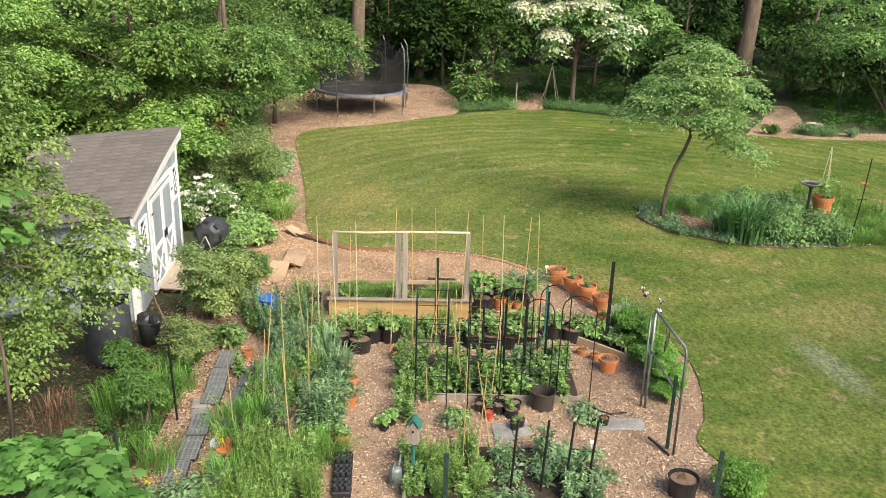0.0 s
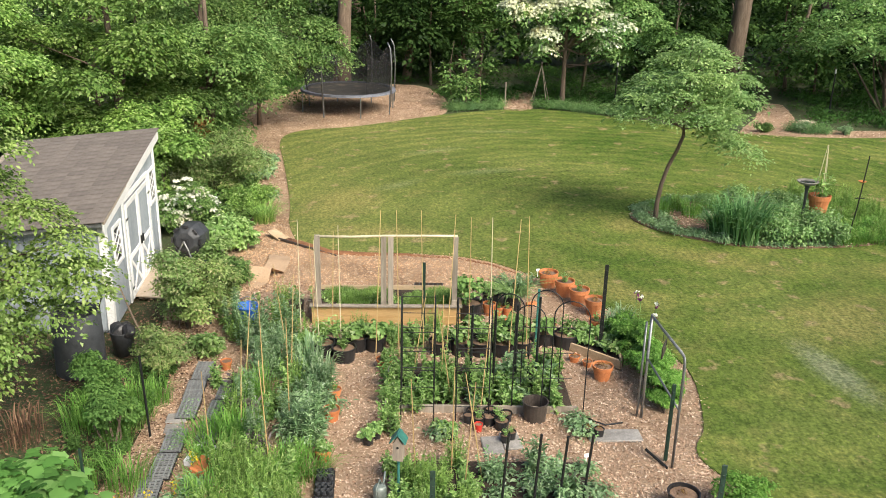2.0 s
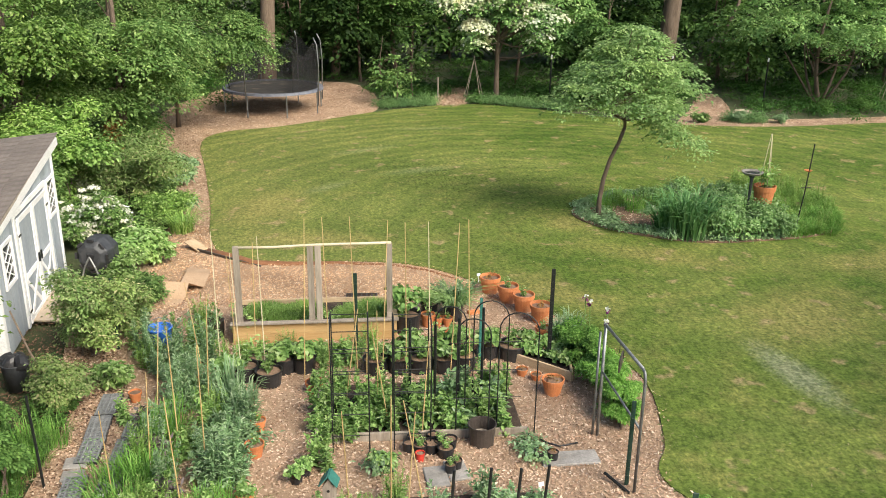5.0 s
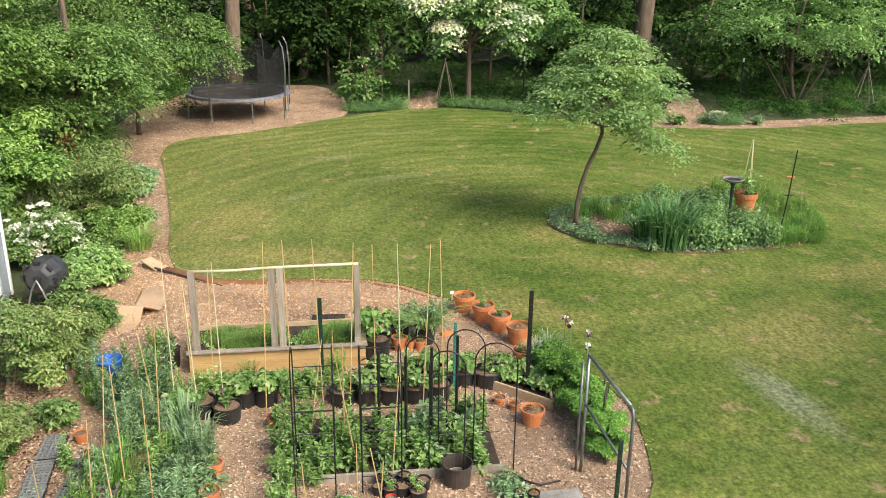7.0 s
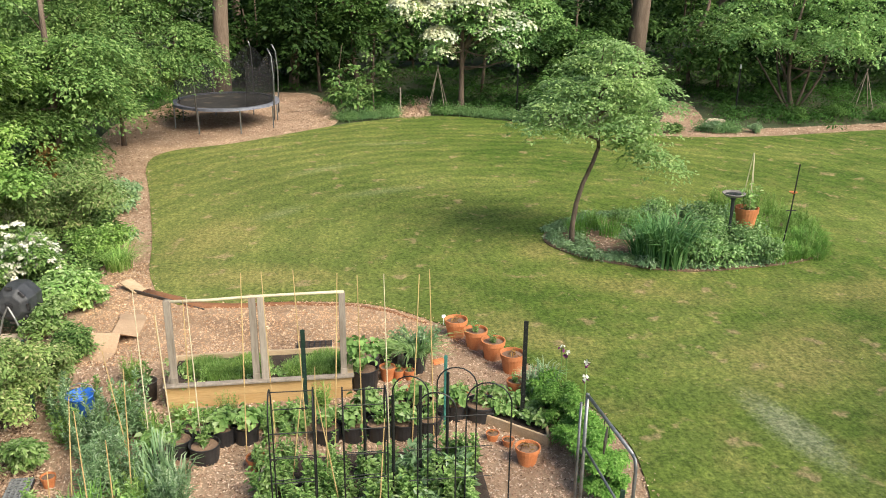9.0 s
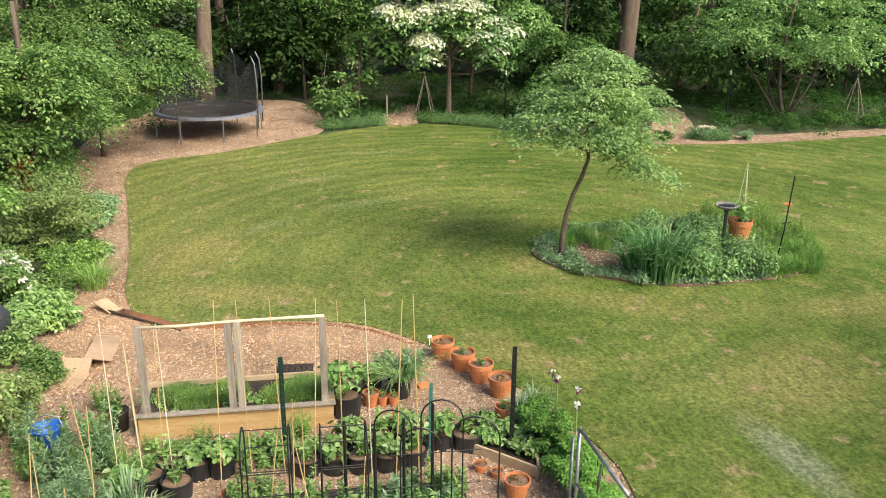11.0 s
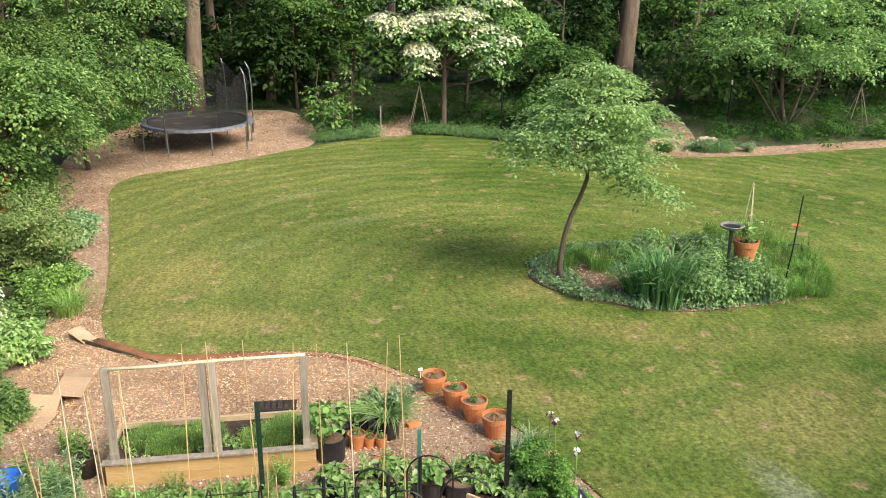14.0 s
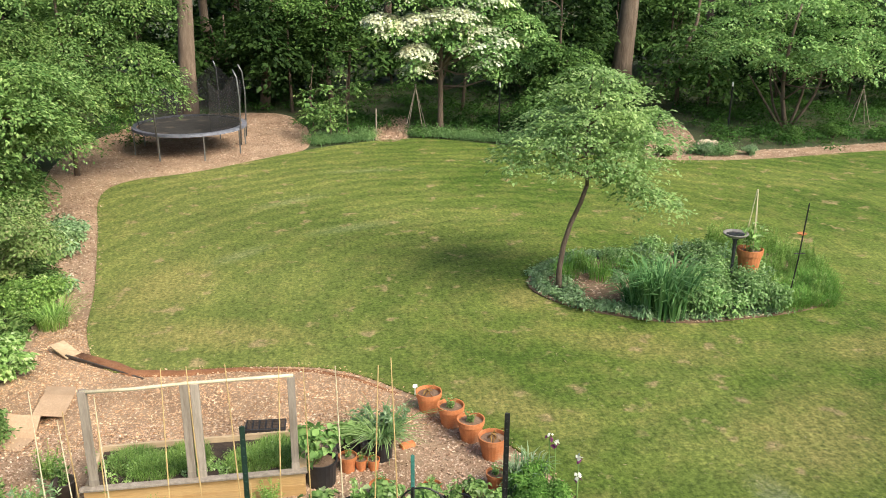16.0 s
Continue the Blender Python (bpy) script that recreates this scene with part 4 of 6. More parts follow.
def shed():
    s = thing("garden_shed", (-5.47, 13.54, 0, 0, 0, 5.2), "blue-grey timber shed with white trim and a brown shingle roof", "shed")
    LEN, DEP, H0, H1, SIDE = 3.95, 2.7, 1.96, 2.44, 0.096
    top = lambda y: H0 + (H1 - H0) * y / LEN
    part("wall", prism(bmesh.new(), [(0, 0), (LEN, 0), (LEN, H1), (0, H0)], 'x', -0.1, -0.03), M_SHEDGREY, s)
    low = SIDE * DEP
    part("wall", prism(bmesh.new(), [(0, 0), (LEN, 0), (LEN, H1 - low), (0, H0 - low)], 'x', -DEP, -DEP + 0.07), M_SHEDGREY, s)
    for y0, y1, h in ((0.02, 0.08, H0), (LEN - 0.07, LEN, H1)):
        part("wall", prism(bmesh.new(), [(-DEP + 0.07, 0), (-0.1, 0), (-0.1, h - 0.02), (-DEP + 0.07, h - low)], 'y', y0, y1), M_SHEDGREY, s)
    y = 0.08
    while y < LEN - 0.1:
        w = min(0.295, LEN - 0.06 - y)
        if y + w < 1.3 or y > 3.12:
            part("siding_board", prism(bmesh.new(), [(y, 0.06), (y + w, 0.06), (y + w, top(y + w) - 0.02), (y, top(y) - 0.02)], 'x', -0.029, 0.0), M_SHEDGREY, s)
        else:
            part("siding_board", prism(bmesh.new(), [(y, 1.92), (y + w, 1.92), (y + w, top(y + w) - 0.02), (y, top(y) - 0.02)], 'x', -0.029, 0.0), M_SHEDGREY, s)
        y += 0.303
    x = -0.07
    while x > -DEP + 0.1:
        hx = H0 + SIDE * (x - 0.29) - 0.05
        part("siding_board", boxm((x - 0.147, 0.006, hx / 2 + 0.03), (0.293, 0.026, hx - 0.04), bevel=0.006), M_SHEDGREY, s)
        x -= 0.301
    # white trim
    part("corner_trim", boxm((-0.035, -0.02, H0 / 2), (0.12, 0.024, H0 - 0.02)), M_WHITE, s)
    part("corner_trim", boxm((0.014, 0.045, H0 / 2), (0.026, 0.11, H0 - 0.02)), M_WHITE, s)
    part("corner_trim", boxm((0.014, LEN - 0.05, H1 / 2), (0.026, 0.1, H1 - 0.05)), M_WHITE, s)
    sl = math.degrees(math.atan2(H1 - H0, LEN))
    part("rake_board", boxm((0.058, LEN / 2 + 0.06, (H0 + H1) / 2 + 0.01), (0.03, LEN + 0.6, 0.15), (sl, 0, 0)), M_WHITE, s)
    part("eave_board", boxm((-DEP / 2 - 0.02, -0.245, H0 + 0.03 - SIDE * DEP / 2), (DEP + 0.16, 0.03, 0.07), (0, -5.5, 0)), M_STEEL, s)
    # double doors: grey panels, white frames and cross braces
    for k, (a, b) in enumerate(((1.28, 2.19), (2.21, 3.12))):
        d = part("door", boxm((0.012, (a + b) / 2, 0.98), (0.03, b - a - 0.01, 1.78)), M_SHEDGREY, s)
        for yy in (a + 0.05, b - 0.05):
            part("stile", boxm((0.036, yy, 0.98), (0.02, 0.09, 1.8)), M_WHITE, d)
        for zz in (0.13, 0.86, 1.83):
            part("rail", boxm((0.037, (a + b) / 2, zz), (0.022, b - a - 0.2, 0.09)), M_WHITE, d)
        ang = math.degrees(math.atan2(0.64, b - a - 0.2))
        for sg in (1, -1):
            part("brace", boxm((0.036 + 0.006 * sg, (a + b) / 2, 0.495), (0.02, math.hypot(0.64, b - a - 0.2) - 0.04, 0.07), (sg * ang, 0, 0)), M_WHITE, d)
        for zz in (0.3, 1.6):
            part("hinge", boxm((0.052, a + 0.03 if k == 0 else b - 0.03, zz), (0.012, 0.14, 0.035)), M_BLACKMETAL, d)
        part("handle", boxm((0.07, b - 0.06 if k == 0 else a + 0.06, 0.95), (0.03, 0.025, 0.16)), M_BLACKMETAL, d)
    for yy in (1.22, 3.18):
        part("door_casing", boxm((0.015, yy, 0.98), (0.03, 0.09, 1.88)), M_WHITE, s)
    part("door_casing", boxm((0.016, 2.2, 1.96), (0.032, 2.05, 0.09)), M_WHITE, s)
    # windows with white frames and slanting bars
    for yc, zc in ((0.66, 1.38), (3.56, 1.62)):
        w = part("window", boxm((0.006, yc, zc), (0.02, 0.46, 0.62)), M_DARKGLASS, s, "dark window with white diamond bars")
        for dy in (-0.25, 0.25):
            part("window_frame", boxm((0.024, yc + dy, zc), (0.035, 0.06, 0.72)), M_WHITE, w)
        for dz in (-0.33, 0.33):
            part("window_frame", boxm((0.023, yc, zc + dz), (0.034, 0.44, 0.06)), M_WHITE, w)
        for dz in (-0.16, 0.0, 0.16):
            for sg in (1, -1):
                part("glazing_bar", boxm((0.02 + 0.004 * sg, yc, zc + dz), (0.012, 0.46, 0.02), (sg * 28, 0, 0)), M_WHITE, w)
    # roof deck and single shingles in overlapping courses
    deck = part("roof", boxm((-DEP / 2, LEN / 2 + 0.06, (H0 + H1) / 2 + 0.09 - SIDE * DEP / 2), (DEP + 0.14, LEN + 0.62, 0.05), (sl, -5.5, 0), 0), M_WOODGREY, s)
    bm = boxm((0, 0, 0), (0.3, 0.3, 0.008), bevel=0)
    sh = bpy.data.meshes.new("shingle")
    bm.to_mesh(sh)
    bm.free()
    sh.materials.append(M_SHINGLE)
    r = np.random.default_rng(300)
    rows, per = 22, 10
    for i in range(rows):
        yy = -0.25 + (i + 0.5) * (LEN + 0.63) / rows
        for k in range(per):
            xx = 0.09 - 0.15 - k * 0.302 - 0.004 * r.random()
            if xx < -DEP - 0.0:
                continue
            o = child("shingle", sh, deck)
            o.matrix_basis = pose(xx, yy, top(yy) + SIDE * xx + 0.125 + 0.002 * r.random(), sl - 1.4, -5.5, 0.3 * r.normal())
    # ramp before the doors
    ramp_t = thing("ramp", (-5.3, 15.8, 0, 0, 0, 5.2), "tan plywood ramp leading up to the shed doors", "ramp")
    part("deck", boxm((0.05, 0, 0.07), (0.85, 1.75, 0.03), (0, 5, 0)), M_CONCRETE, ramp_t)
    for yy in (-0.75, 0, 0.75):
        part("joist", boxm((-0.05, yy, 0.03), (0.5, 0.05, 0.08), (0, 3, 0)), M_WOODGREY, ramp_t)


shed()


def compost_bin():
    t = thing("compost_bin", (-5.5, 12.15, 0), "tall black plastic compost cylinder beside the shed", "compost bin")
    part("drum", lathe(bmesh.new(), [(0.36, 0), (0.37, 0.05), (0.37, 0.5), (0.36, 1.0), (0.34, 1.02), (0.335, 0.9), (0.33, 0.4), (0.0, 0.4)], 24), M_GREYPLASTIC, t, smooth=True)
    bm = bmesh.new()
    for k in range(4):
        tube(bm, [(-0.3 + 0.2 * k, 0.1, 0.95), (-0.25 + 0.2 * k, 0.2, 1.18)], 0.012, 5)
    for k in range(3):
        tube(bm, [(-0.3, 0.12 + 0.03 * k, 1.0 + 0.07 * k), (0.33, 0.12 + 0.03 * k, 1.0 + 0.07 * k)], 0.01, 5)
    part("wire_panel", bm, M_BLACKMETAL, t)
    t = thing("rubbish_bin", (-5.05, 12.75, 0), "black pot stuffed with black plastic bags", "bin")
    part("pot", lathe(bmesh.new(), [(0.15, 0), (0.19, 0.4), (0.2, 0.42), (0.185, 0.42), (0.16, 0.2), (0, 0.2)], 18), M_GREYPLASTIC, t, smooth=True)
    for k in range(4):
        bm = bmesh.new()
        bmesh.ops.create_icosphere(bm, subdivisions=2, radius=0.12, matrix=pose(-0.1 + 0.07 * k, 0.05 * (-1) ** k, 0.42))
        for v in bm.verts:
            v.co += v.normal * 0.05 * noise.noise(v.co * 9)
        part("bag", bm, M_BLACKPOT, t)


compost_bin()


def tumbler():
    t = thing("compost_tumbler", (-5.0, 16.9, 0, 0, 0, -12), "charcoal octagonal compost tumbler on steel legs", "compost tumbler")
    prof = [(0.0, -0.3), (0.2, -0.3), (0.31, -0.22), (0.34, 0.0), (0.31, 0.22), (0.2, 0.3), (0.0, 0.3)]
    bm = bmesh.new()
    rings = [[bm.verts.new((r_ * math.cos(k * math.tau / 8 + 0.39), z, 0.58 + r_ * math.sin(k * math.tau / 8 + 0.39))) for k in range(8)] for r_, z in prof[1:-1]]
    for a, b in zip(rings, rings[1:]):
        for k in range(8):
            bm.faces.new((a[k], a[(k + 1) % 8], b[(k + 1) % 8], b[k]))
    bm.faces.new(rings[0])
    bm.faces.new(rings[-1][::-1])
    bmesh.ops.bevel(bm, geom=bm.edges[:], offset=0.012, segments=1, affect='EDGES')
    drum = part("drum", bm, M_GREYPLASTIC, t)
    for k in range(8):
        a = k * math.tau / 8
        part("rib", boxm((0.3 * math.cos(a), -0.245, 0.58 + 0.3 * math.sin(a)), (0.05, 0.04, 0.12), (0, -math.degrees(a), 0)), M_BLACKPOT, drum)
    part("hub", boxm((0, -0.31, 0.58), (0.12, 0.03, 0.12)), M_BLACKPOT, drum)
    for y in (-0.36, 0.36):
        for sx in (-0.24, 0.24):
            part("leg", tubem([(0, y * 0.95, 0.6), (sx * 0.4, y, 0.42), (sx, y, 0)], 0.016, 7), M_STEEL, t)


tumbler()

# ---- the raised bed and garden hardware ----
def raised_bed():
    b = thing("raised_bed", (-0.9, 14.5, 0, 0, 0, 1.0), "raised bed of new timber with grey posts and bamboo rail", "raised bed")
    for k in range(2):
        part("front_board", boxm((0, -0.48, 0.09 + 0.175 * k), (2.6, 0.04, 0.172)), M_WOODNEW, b)
        part("back_board", boxm((0, 0.5, 0.09 + 0.175 * k), (2.6, 0.04, 0.172)), M_WOODBOARD, b)
        for sx in (-1.28, 1.28):
            part("end_board", boxm((sx, 0.01, 0.09 + 0.175 * k), (0.04, 0.94, 0.172)), M_WOODBOARD, b)
    for y in (-0.5, ):
        part("cap_rail", boxm((0, y, 0.368), (2.66, 0.1, 0.03)), M_WOODGREY, b)
    part("cap_rail", boxm((1.28, 0.02, 0.366), (0.09, 0.92, 0.028)), M_WOODBOARD, b)
    part("soil", boxm((0, 0.01, 0.15), (2.5, 0.92, 0.26)), M_SOIL, b)
    for x in (-1.18, -0.045, 0.075, 1.19):
        p = part("post", boxm((x, -0.42, 0.82), (0.095 if abs(x) < 0.2 else 0.09, 0.09, 1.62)), M_WOODGREY, b)
        part("bracket", boxm((x, -0.47, 0.42), (0.1, 0.012, 0.1)), M_WOODGREY, p)
    part("top_rail", tubem([(-1.2, -0.43, 1.615), (-0.6, -0.43, 1.612), (0, -0.43, 1.635), (0.6, -0.43, 1.64), (1.22, -0.43, 1.645)], 0.022, 8), M_BAMBOO_PALE, b, smooth=True)
    q = np.random.default_rng(310)
    grassy = blades("seedlings", 1700, 0.5, 0.11, 0.008, M_LEAF_YEL, 0.9, q)
    leafy_rows = leaf_cloud("leafy_seedlings", [(0.32 * q.normal(), 0.3 * q.normal(), 0.02, 0.1, 0.1, 0.07) for _ in range(14)], 700, 0.045, M_LEAF_VEG, 0.6, 0.3, 0.8, 0, q, low=-0.1)
    for k, x in enumerate((-2.2, -1.9, -1.62, -1.3, -0.95, -0.7, -0.45, -0.18, 0.08)):
        o = tagged(new("seedling_patch", grassy if k in (1, 2, 3, 6, 7, 8) else leafy_rows), "patch of fine grassy seedlings in the raised bed" if k in (1, 2, 3, 6, 7, 8) else "patch of young leafy seedlings in the raised bed", "seedlings", "seedlings in the raised bed", kind="stuff")
        o.matrix_basis = pose(x + 0.2, 14.45 + 0.16 * (k % 2), 0.275, 0, 0, 50 * k) @ Matrix.Diagonal((0.62, 0.7, 1.0, 1))
    t = thing("seed_tray", (-0.15, 15.72, 0, 0, 0, -2), "long black plastic seed tray with cells behind the raised bed", "seed tray")
    part("tray", boxm((0, 0, 0.04), (0.56, 0.28, 0.07)), M_BLACKPOT, t)
    for i in range(6):
        for j in range(3):
            part("cell", boxm((-0.225 + 0.09 * i, -0.085 + 0.085 * j, 0.08), (0.07, 0.065, 0.012)), M_SOIL, t)
    t = thing("grey_barrel", (-2.5, 14.3, 0), "small dark bucket at the end of the raised bed", "bucket")
    part("bucket", lathe(bmesh.new(), [(0.11, 0), (0.135, 0.3), (0.145, 0.31), (0.125, 0.31), (0.11, 0.1), (0, 0.1)], 16), M_BROWNPOT, t, smooth=True)


raised_bed()


def cane(x, y, h, dx=0.0, dy=0.0, material=None, group="bamboo canes"):
    t = thing("bamboo_cane", (x, y, 0), "slender straw-coloured bamboo cane stuck upright in the soil", "cane", group)
    part("cane", tubem([(0, 0, -0.05), (dx * 0.5, dy * 0.5, h / 2), (dx, dy, h)], [0.008, 0.0075, 0.005], 6), material or M_BAMBOO, t)


def canes():
    r = np.random.default_rng(320)
    for x, h in zip((-2.2, -1.9, -1.55, -1.0, -0.62, -0.22, 0.14, 0.5, 0.85, 1.15, 1.45), (2.3, 2.0, 2.25, 2.5, 2.5, 2.5, 2.45, 2.4, 2.42, 2.4, 2.4)):
        cane(x, 12.72 + 0.03 * r.normal(), h, 0.05 * r.normal() + 0.02 * x, 0.03 * r.normal(), M_BAMBOO if r.random() < 0.6 else M_BAMBOO_PALE, "row of canes before the raised bed")
    for x, y, h in ((-2.35, 12.4, 1.7), (-2.2, 11.6, 1.9), (-2.45, 10.9, 1.7), (-2.0, 10.2, 1.8), (-2.7, 10.4, 1.4), (-2.15, 9.5, 1.6), (-2.9, 11.7, 1.5), (-1.75, 13.2, 2.0), (-2.05, 13.4, 1.7), (-0.4, 11.9, 1.5),
                    (-0.1, 12.1, 1.5), (0.05, 11.5, 1.6), (0.2, 11.3, 1.6), (0.15, 9.4, 1.6), (0.3, 9.1, 1.5), (0.55, 9.3, 1.5), (-0.3, 9.3, 1.5), (0.6, 11.0, 1.4), (-3.0, 9.9, 1.2)):
        cane(x, y, h, 0.12 * r.normal(), 0.08 * r.normal(), None, "canes among the vegetables")


canes()


def posts():
    def post(x, y, h, rad, m, label, cat="post", lean=0.0, tpost=False):
        t = thing("garden_post", (x, y, 0), label, cat, "fence posts")
        if tpost:
            bm = boxm((0, 0, h / 2), (rad * 2, 0.012, h), bevel=0.002)
            box(bm, (0, 0.018, h / 2), (0.012, 0.035, h - 0.01), bevel=0.002)
            part("post", bm, m, t)
            for k in range(int(h / 0.12)):
                part("stud", boxm((0, -0.01, 0.15 + 0.11 * k), (0.02, 0.014, 0.025), bevel=0.002), m, t)
        else:
            part("post", tubem([(0, 0, -0.1), (lean * 0.5, 0, h / 2), (lean, 0, h)], rad, 8), m, t)
    post(-0.24, 13.37, 1.42, 0.03, M_GREENPOST, "dark green steel fence post before the raised bed", tpost=True)
    post(2.69, 12.99, 1.57, 0.03, M_BLACKMETAL, "black steel fence post at the garden's corner", tpost=True)
    post(1.62, 12.95, 1.15, 0.022, M_TEAL, "teal green steel post among the black pots", tpost=True)
    post(-0.1, 8.2, 0.9, 0.03, M_GREENPOST, "dark green steel fence post at the near bed", tpost=True)
    post(3.16, 8.3, 0.95, 0.03, M_GREENPOST, "dark green steel fence post by the boxwood", tpost=True)
    post(2.97, 9.8, 1.15, 0.025, M_GREENPOST, "dark green steel post beside the metal gate", tpost=True)
    for x, y, h, ln in ((0.72, 8.7, 1.06, 0.05), (1.1, 8.7, 1.07, 0.05), (1.4, 8.7, 1.05, 0.06), (1.68, 8.7, 1.08, 0.07)):
        post(x, y, h, 0.016, M_BLACKMETAL, "thin black metal stake in the near bed", lean=ln)
    post(-3.88, 10.25, 1.22, 0.016, M_BLACKMETAL, "thin black metal stake beside the seed trays", lean=-0.04)
    post(-4.0, 8.4, 1.0, 0.018, M_GREENPOST, "thin dark stake among the shrubs", lean=-0.02)
    post(-3.95, 13.92, 1.2, 0.022, M_GREENPOST, "dark green stake in the large shrub", lean=0)
    for x, y, h in ((7.45, 35.6, 1.75), (16.2, 35.2, 1.7), (12.6, 36.2, 1.7)):
        t = thing("marker_post", (x, y, 0), "black post with a white tip at the wood's edge", "post", "marker posts")
        part("post", tubem([(0, 0, 0), (0, 0, h)], 0.03, 7), M_BLACKMETAL, t)
        part("tip", tubem([(0, 0, h), (0, 0, h + 0.16)], 0.034, 7), M_WHITE, t, "white tip")


posts()


def trellis(x, y, w, d, h, label):
    """Two round-topped black hoops joined by rungs."""
    t = thing("arch_trellis", (x, y, 0), label, "trellis", "black trellises")
    for sx in (-w / 2, w / 2):
        pts = [(sx, -d / 2, -0.05), (sx, -d / 2, h - d / 2)]
        pts += [(sx, -d / 2 * math.cos(a), h - d / 2 + d / 2 * math.sin(a)) for a in np.linspace(0.3, math.pi - 0.3, 7)]
        pts += [(sx, d / 2, h - d / 2), (sx, d / 2, -0.05)]
        part("hoop", tubem(pts, 0.009, 6), M_BLACKMETAL, t)
    for sy in (-d / 2, d / 2):
        z = 0.25
        while z < h - d / 2 + 0.02:
            part("rung", tubem([(-w / 2, sy, z), (w / 2, sy, z)], 0.006, 5), M_BLACKMETAL, t)
            z += 0.3
    part("rung", tubem([(-w / 2, 0, h), (w / 2, 0, h)], 0.006, 5), M_BLACKMETAL, t)


trellis(-0.3, 11.0, 0.46, 0.5, 1.8, "black wire arch trellis over young plants")
trellis(0.47, 11.0, 0.46, 0.5, 1.78, "black wire arch trellis over young plants")


def hoop_arch(x, y, w, h, yaw):
    t = thing("garden_hoop", (x, y, 0, 0, 0, yaw), "thin black wire hoop arching over the vegetable bed", "hoop", "wire hoops")
    pts = [(-w / 2, 0, -0.05), (-w / 2, 0, h - w / 2)] + [(-w / 2 * math.cos(a), 0, h - w / 2 + w / 2 * math.sin(a)) for a in np.linspace(0.25, math.pi - 0.25, 9)] + [(w / 2, 0, h - w / 2), (w / 2, 0, -0.05)]
    part("wire", tubem(pts, 0.009, 6), M_BLACKMETAL, t)


for _k, (_x, _y, _w) in enumerate(((1.0, 11.35, 0.4), (1.25, 10.95, 0.42), (1.55, 11.5, 0.46), (1.85, 11.1, 0.5))):
    hoop_arch(_x, _y, _w, 1.72, -14)
_t = thing("hoop_ties", (1.42, 11.2, 0, 0, 0, -6), "thin black wires tying the hoops together", "wire")
for _z in (0.5, 0.9, 1.3):
    part("wire", tubem([(-0.45, -0.1, _z), (0.5, 0.0, _z)], 0.005, 5), M_BLACKMETAL, _t)
for _x, _y, _h in ((0.82, 11.6, 1.35), (1.15, 11.7, 1.4), (1.5, 11.9, 1.45), (0.5, 11.9, 1.3)):
    _t = thing("garden_stake", (_x, _y, 0), "thick black stake in the vegetable bed", "stake", "black stakes in the bed")
    part("stake", tubem([(0, 0, 0), (0, 0, _h)], 0.02, 7), M_BLACKMETAL, _t)


def gate():
    g = thing("metal_gate", (2.96, 10.28, 0), "open grey pipe gate with a small hanging plaque", "gate")
    A, B = (-0.05, 0.64), (0.06, -0.63)
    part("gate_post", tubem([(A[0], A[1], -0.1), (A[0], A[1], 1.62)], 0.02, 8), M_STEEL, g, smooth=True)
    part("gate_post", tubem([(A[0] - 0.06, A[1] + 0.02, -0.1), (A[0] - 0.06, A[1] + 0.02, 1.5)], 0.016, 8), M_STEEL, g, smooth=True)
    part("gate_post", tubem([(B[0], B[1], 0.0), (B[0], B[1], 1.5), (B[0] - 0.005, B[1] + 0.03, 1.58), (B[0] - 0.01, B[1] + 0.08, 1.6)], 0.018, 8), M_STEEL, g, smooth=True)
    part("top_rail", tubem([(A[0], A[1], 1.6), (B[0] - 0.01, B[1] + 0.08, 1.6)], 0.02, 8), M_STEEL, g, smooth=True)
    part("mid_rail", tubem([(A[0], A[1], 0.95), (B[0], B[1], 0.86)], 0.015, 8), M_STEEL, g, smooth=True)
    part("brace", tubem([(B[0] - 0.28, B[1] + 0.3, 0.1), (B[0] - 0.06, B[1] - 0.02, 0.02)], 0.02, 6), M_BLACKMETAL, g)
    p = part("plaque", boxm((0.0, 0.1, 1.36), (0.018, 0.26, 0.17), (6, 0, -25)), M_BROWNPOT, g, "dark hanging plaque")
    for y in (0.02, 0.18):
        part("hook", tubem([(0.0, y, 1.44), (0.0, y, 1.6)], 0.004, 4), M_BLACKMETAL, p)


gate()


# pots
def pot_shape(name, rt, h, material, shape="terra", empty=False):
    rb = rt * (0.7 if shape == "terra" else 0.86)
    if shape == "terra":
        prof = [(rb, 0), (rt * 0.93, h * 0.78), (rt * 1.0, h * 0.78), (rt * 1.03, h), (rt * 0.94, h), (rt * 0.9, h * 0.82), (0, h * 0.82)]
    else:
        prof = [(rb, 0), (rt * 0.98, h * 0.93), (rt * 1.04, h * 0.93), (rt * 1.04, h), (rt * 0.96, h), (rt * 0.92, h * 0.8), (0, h * 0.8)]
    if empty:
        prof[-2:] = [(rb * 0.9, h * 0.08), (0, h * 0.08)]
    return lathe(bmesh.new(), prof, 22)


def pot(x, y, rt, h, material, label, plantmesh=None, pscale=1.0, group="", z=0.0, shape="terra", name="flower_pot", empty=False):
    t = thing(name, (x, y, z, 0, 0, (x * 97 + y * 31) % 360), label, "pot", group)
    part("pot", pot_shape(name, rt, h, material, shape, empty), material, t, smooth=False)
    if not empty:
        bm = lathe(bmesh.new(), [(rt * 0.9, h * 0.81), (rt * 0.88, h * 0.86), (rt * 0.4, h * 0.89)], 14)
        part("soil", bm, M_BEDSOIL, t)
    if plantmesh:
        o = child("plant", plantmesh, t)
        o.matrix_basis = pose(0, 0, h * 0.84) @ Matrix.Diagonal((pscale, pscale, pscale, 1))
    return t

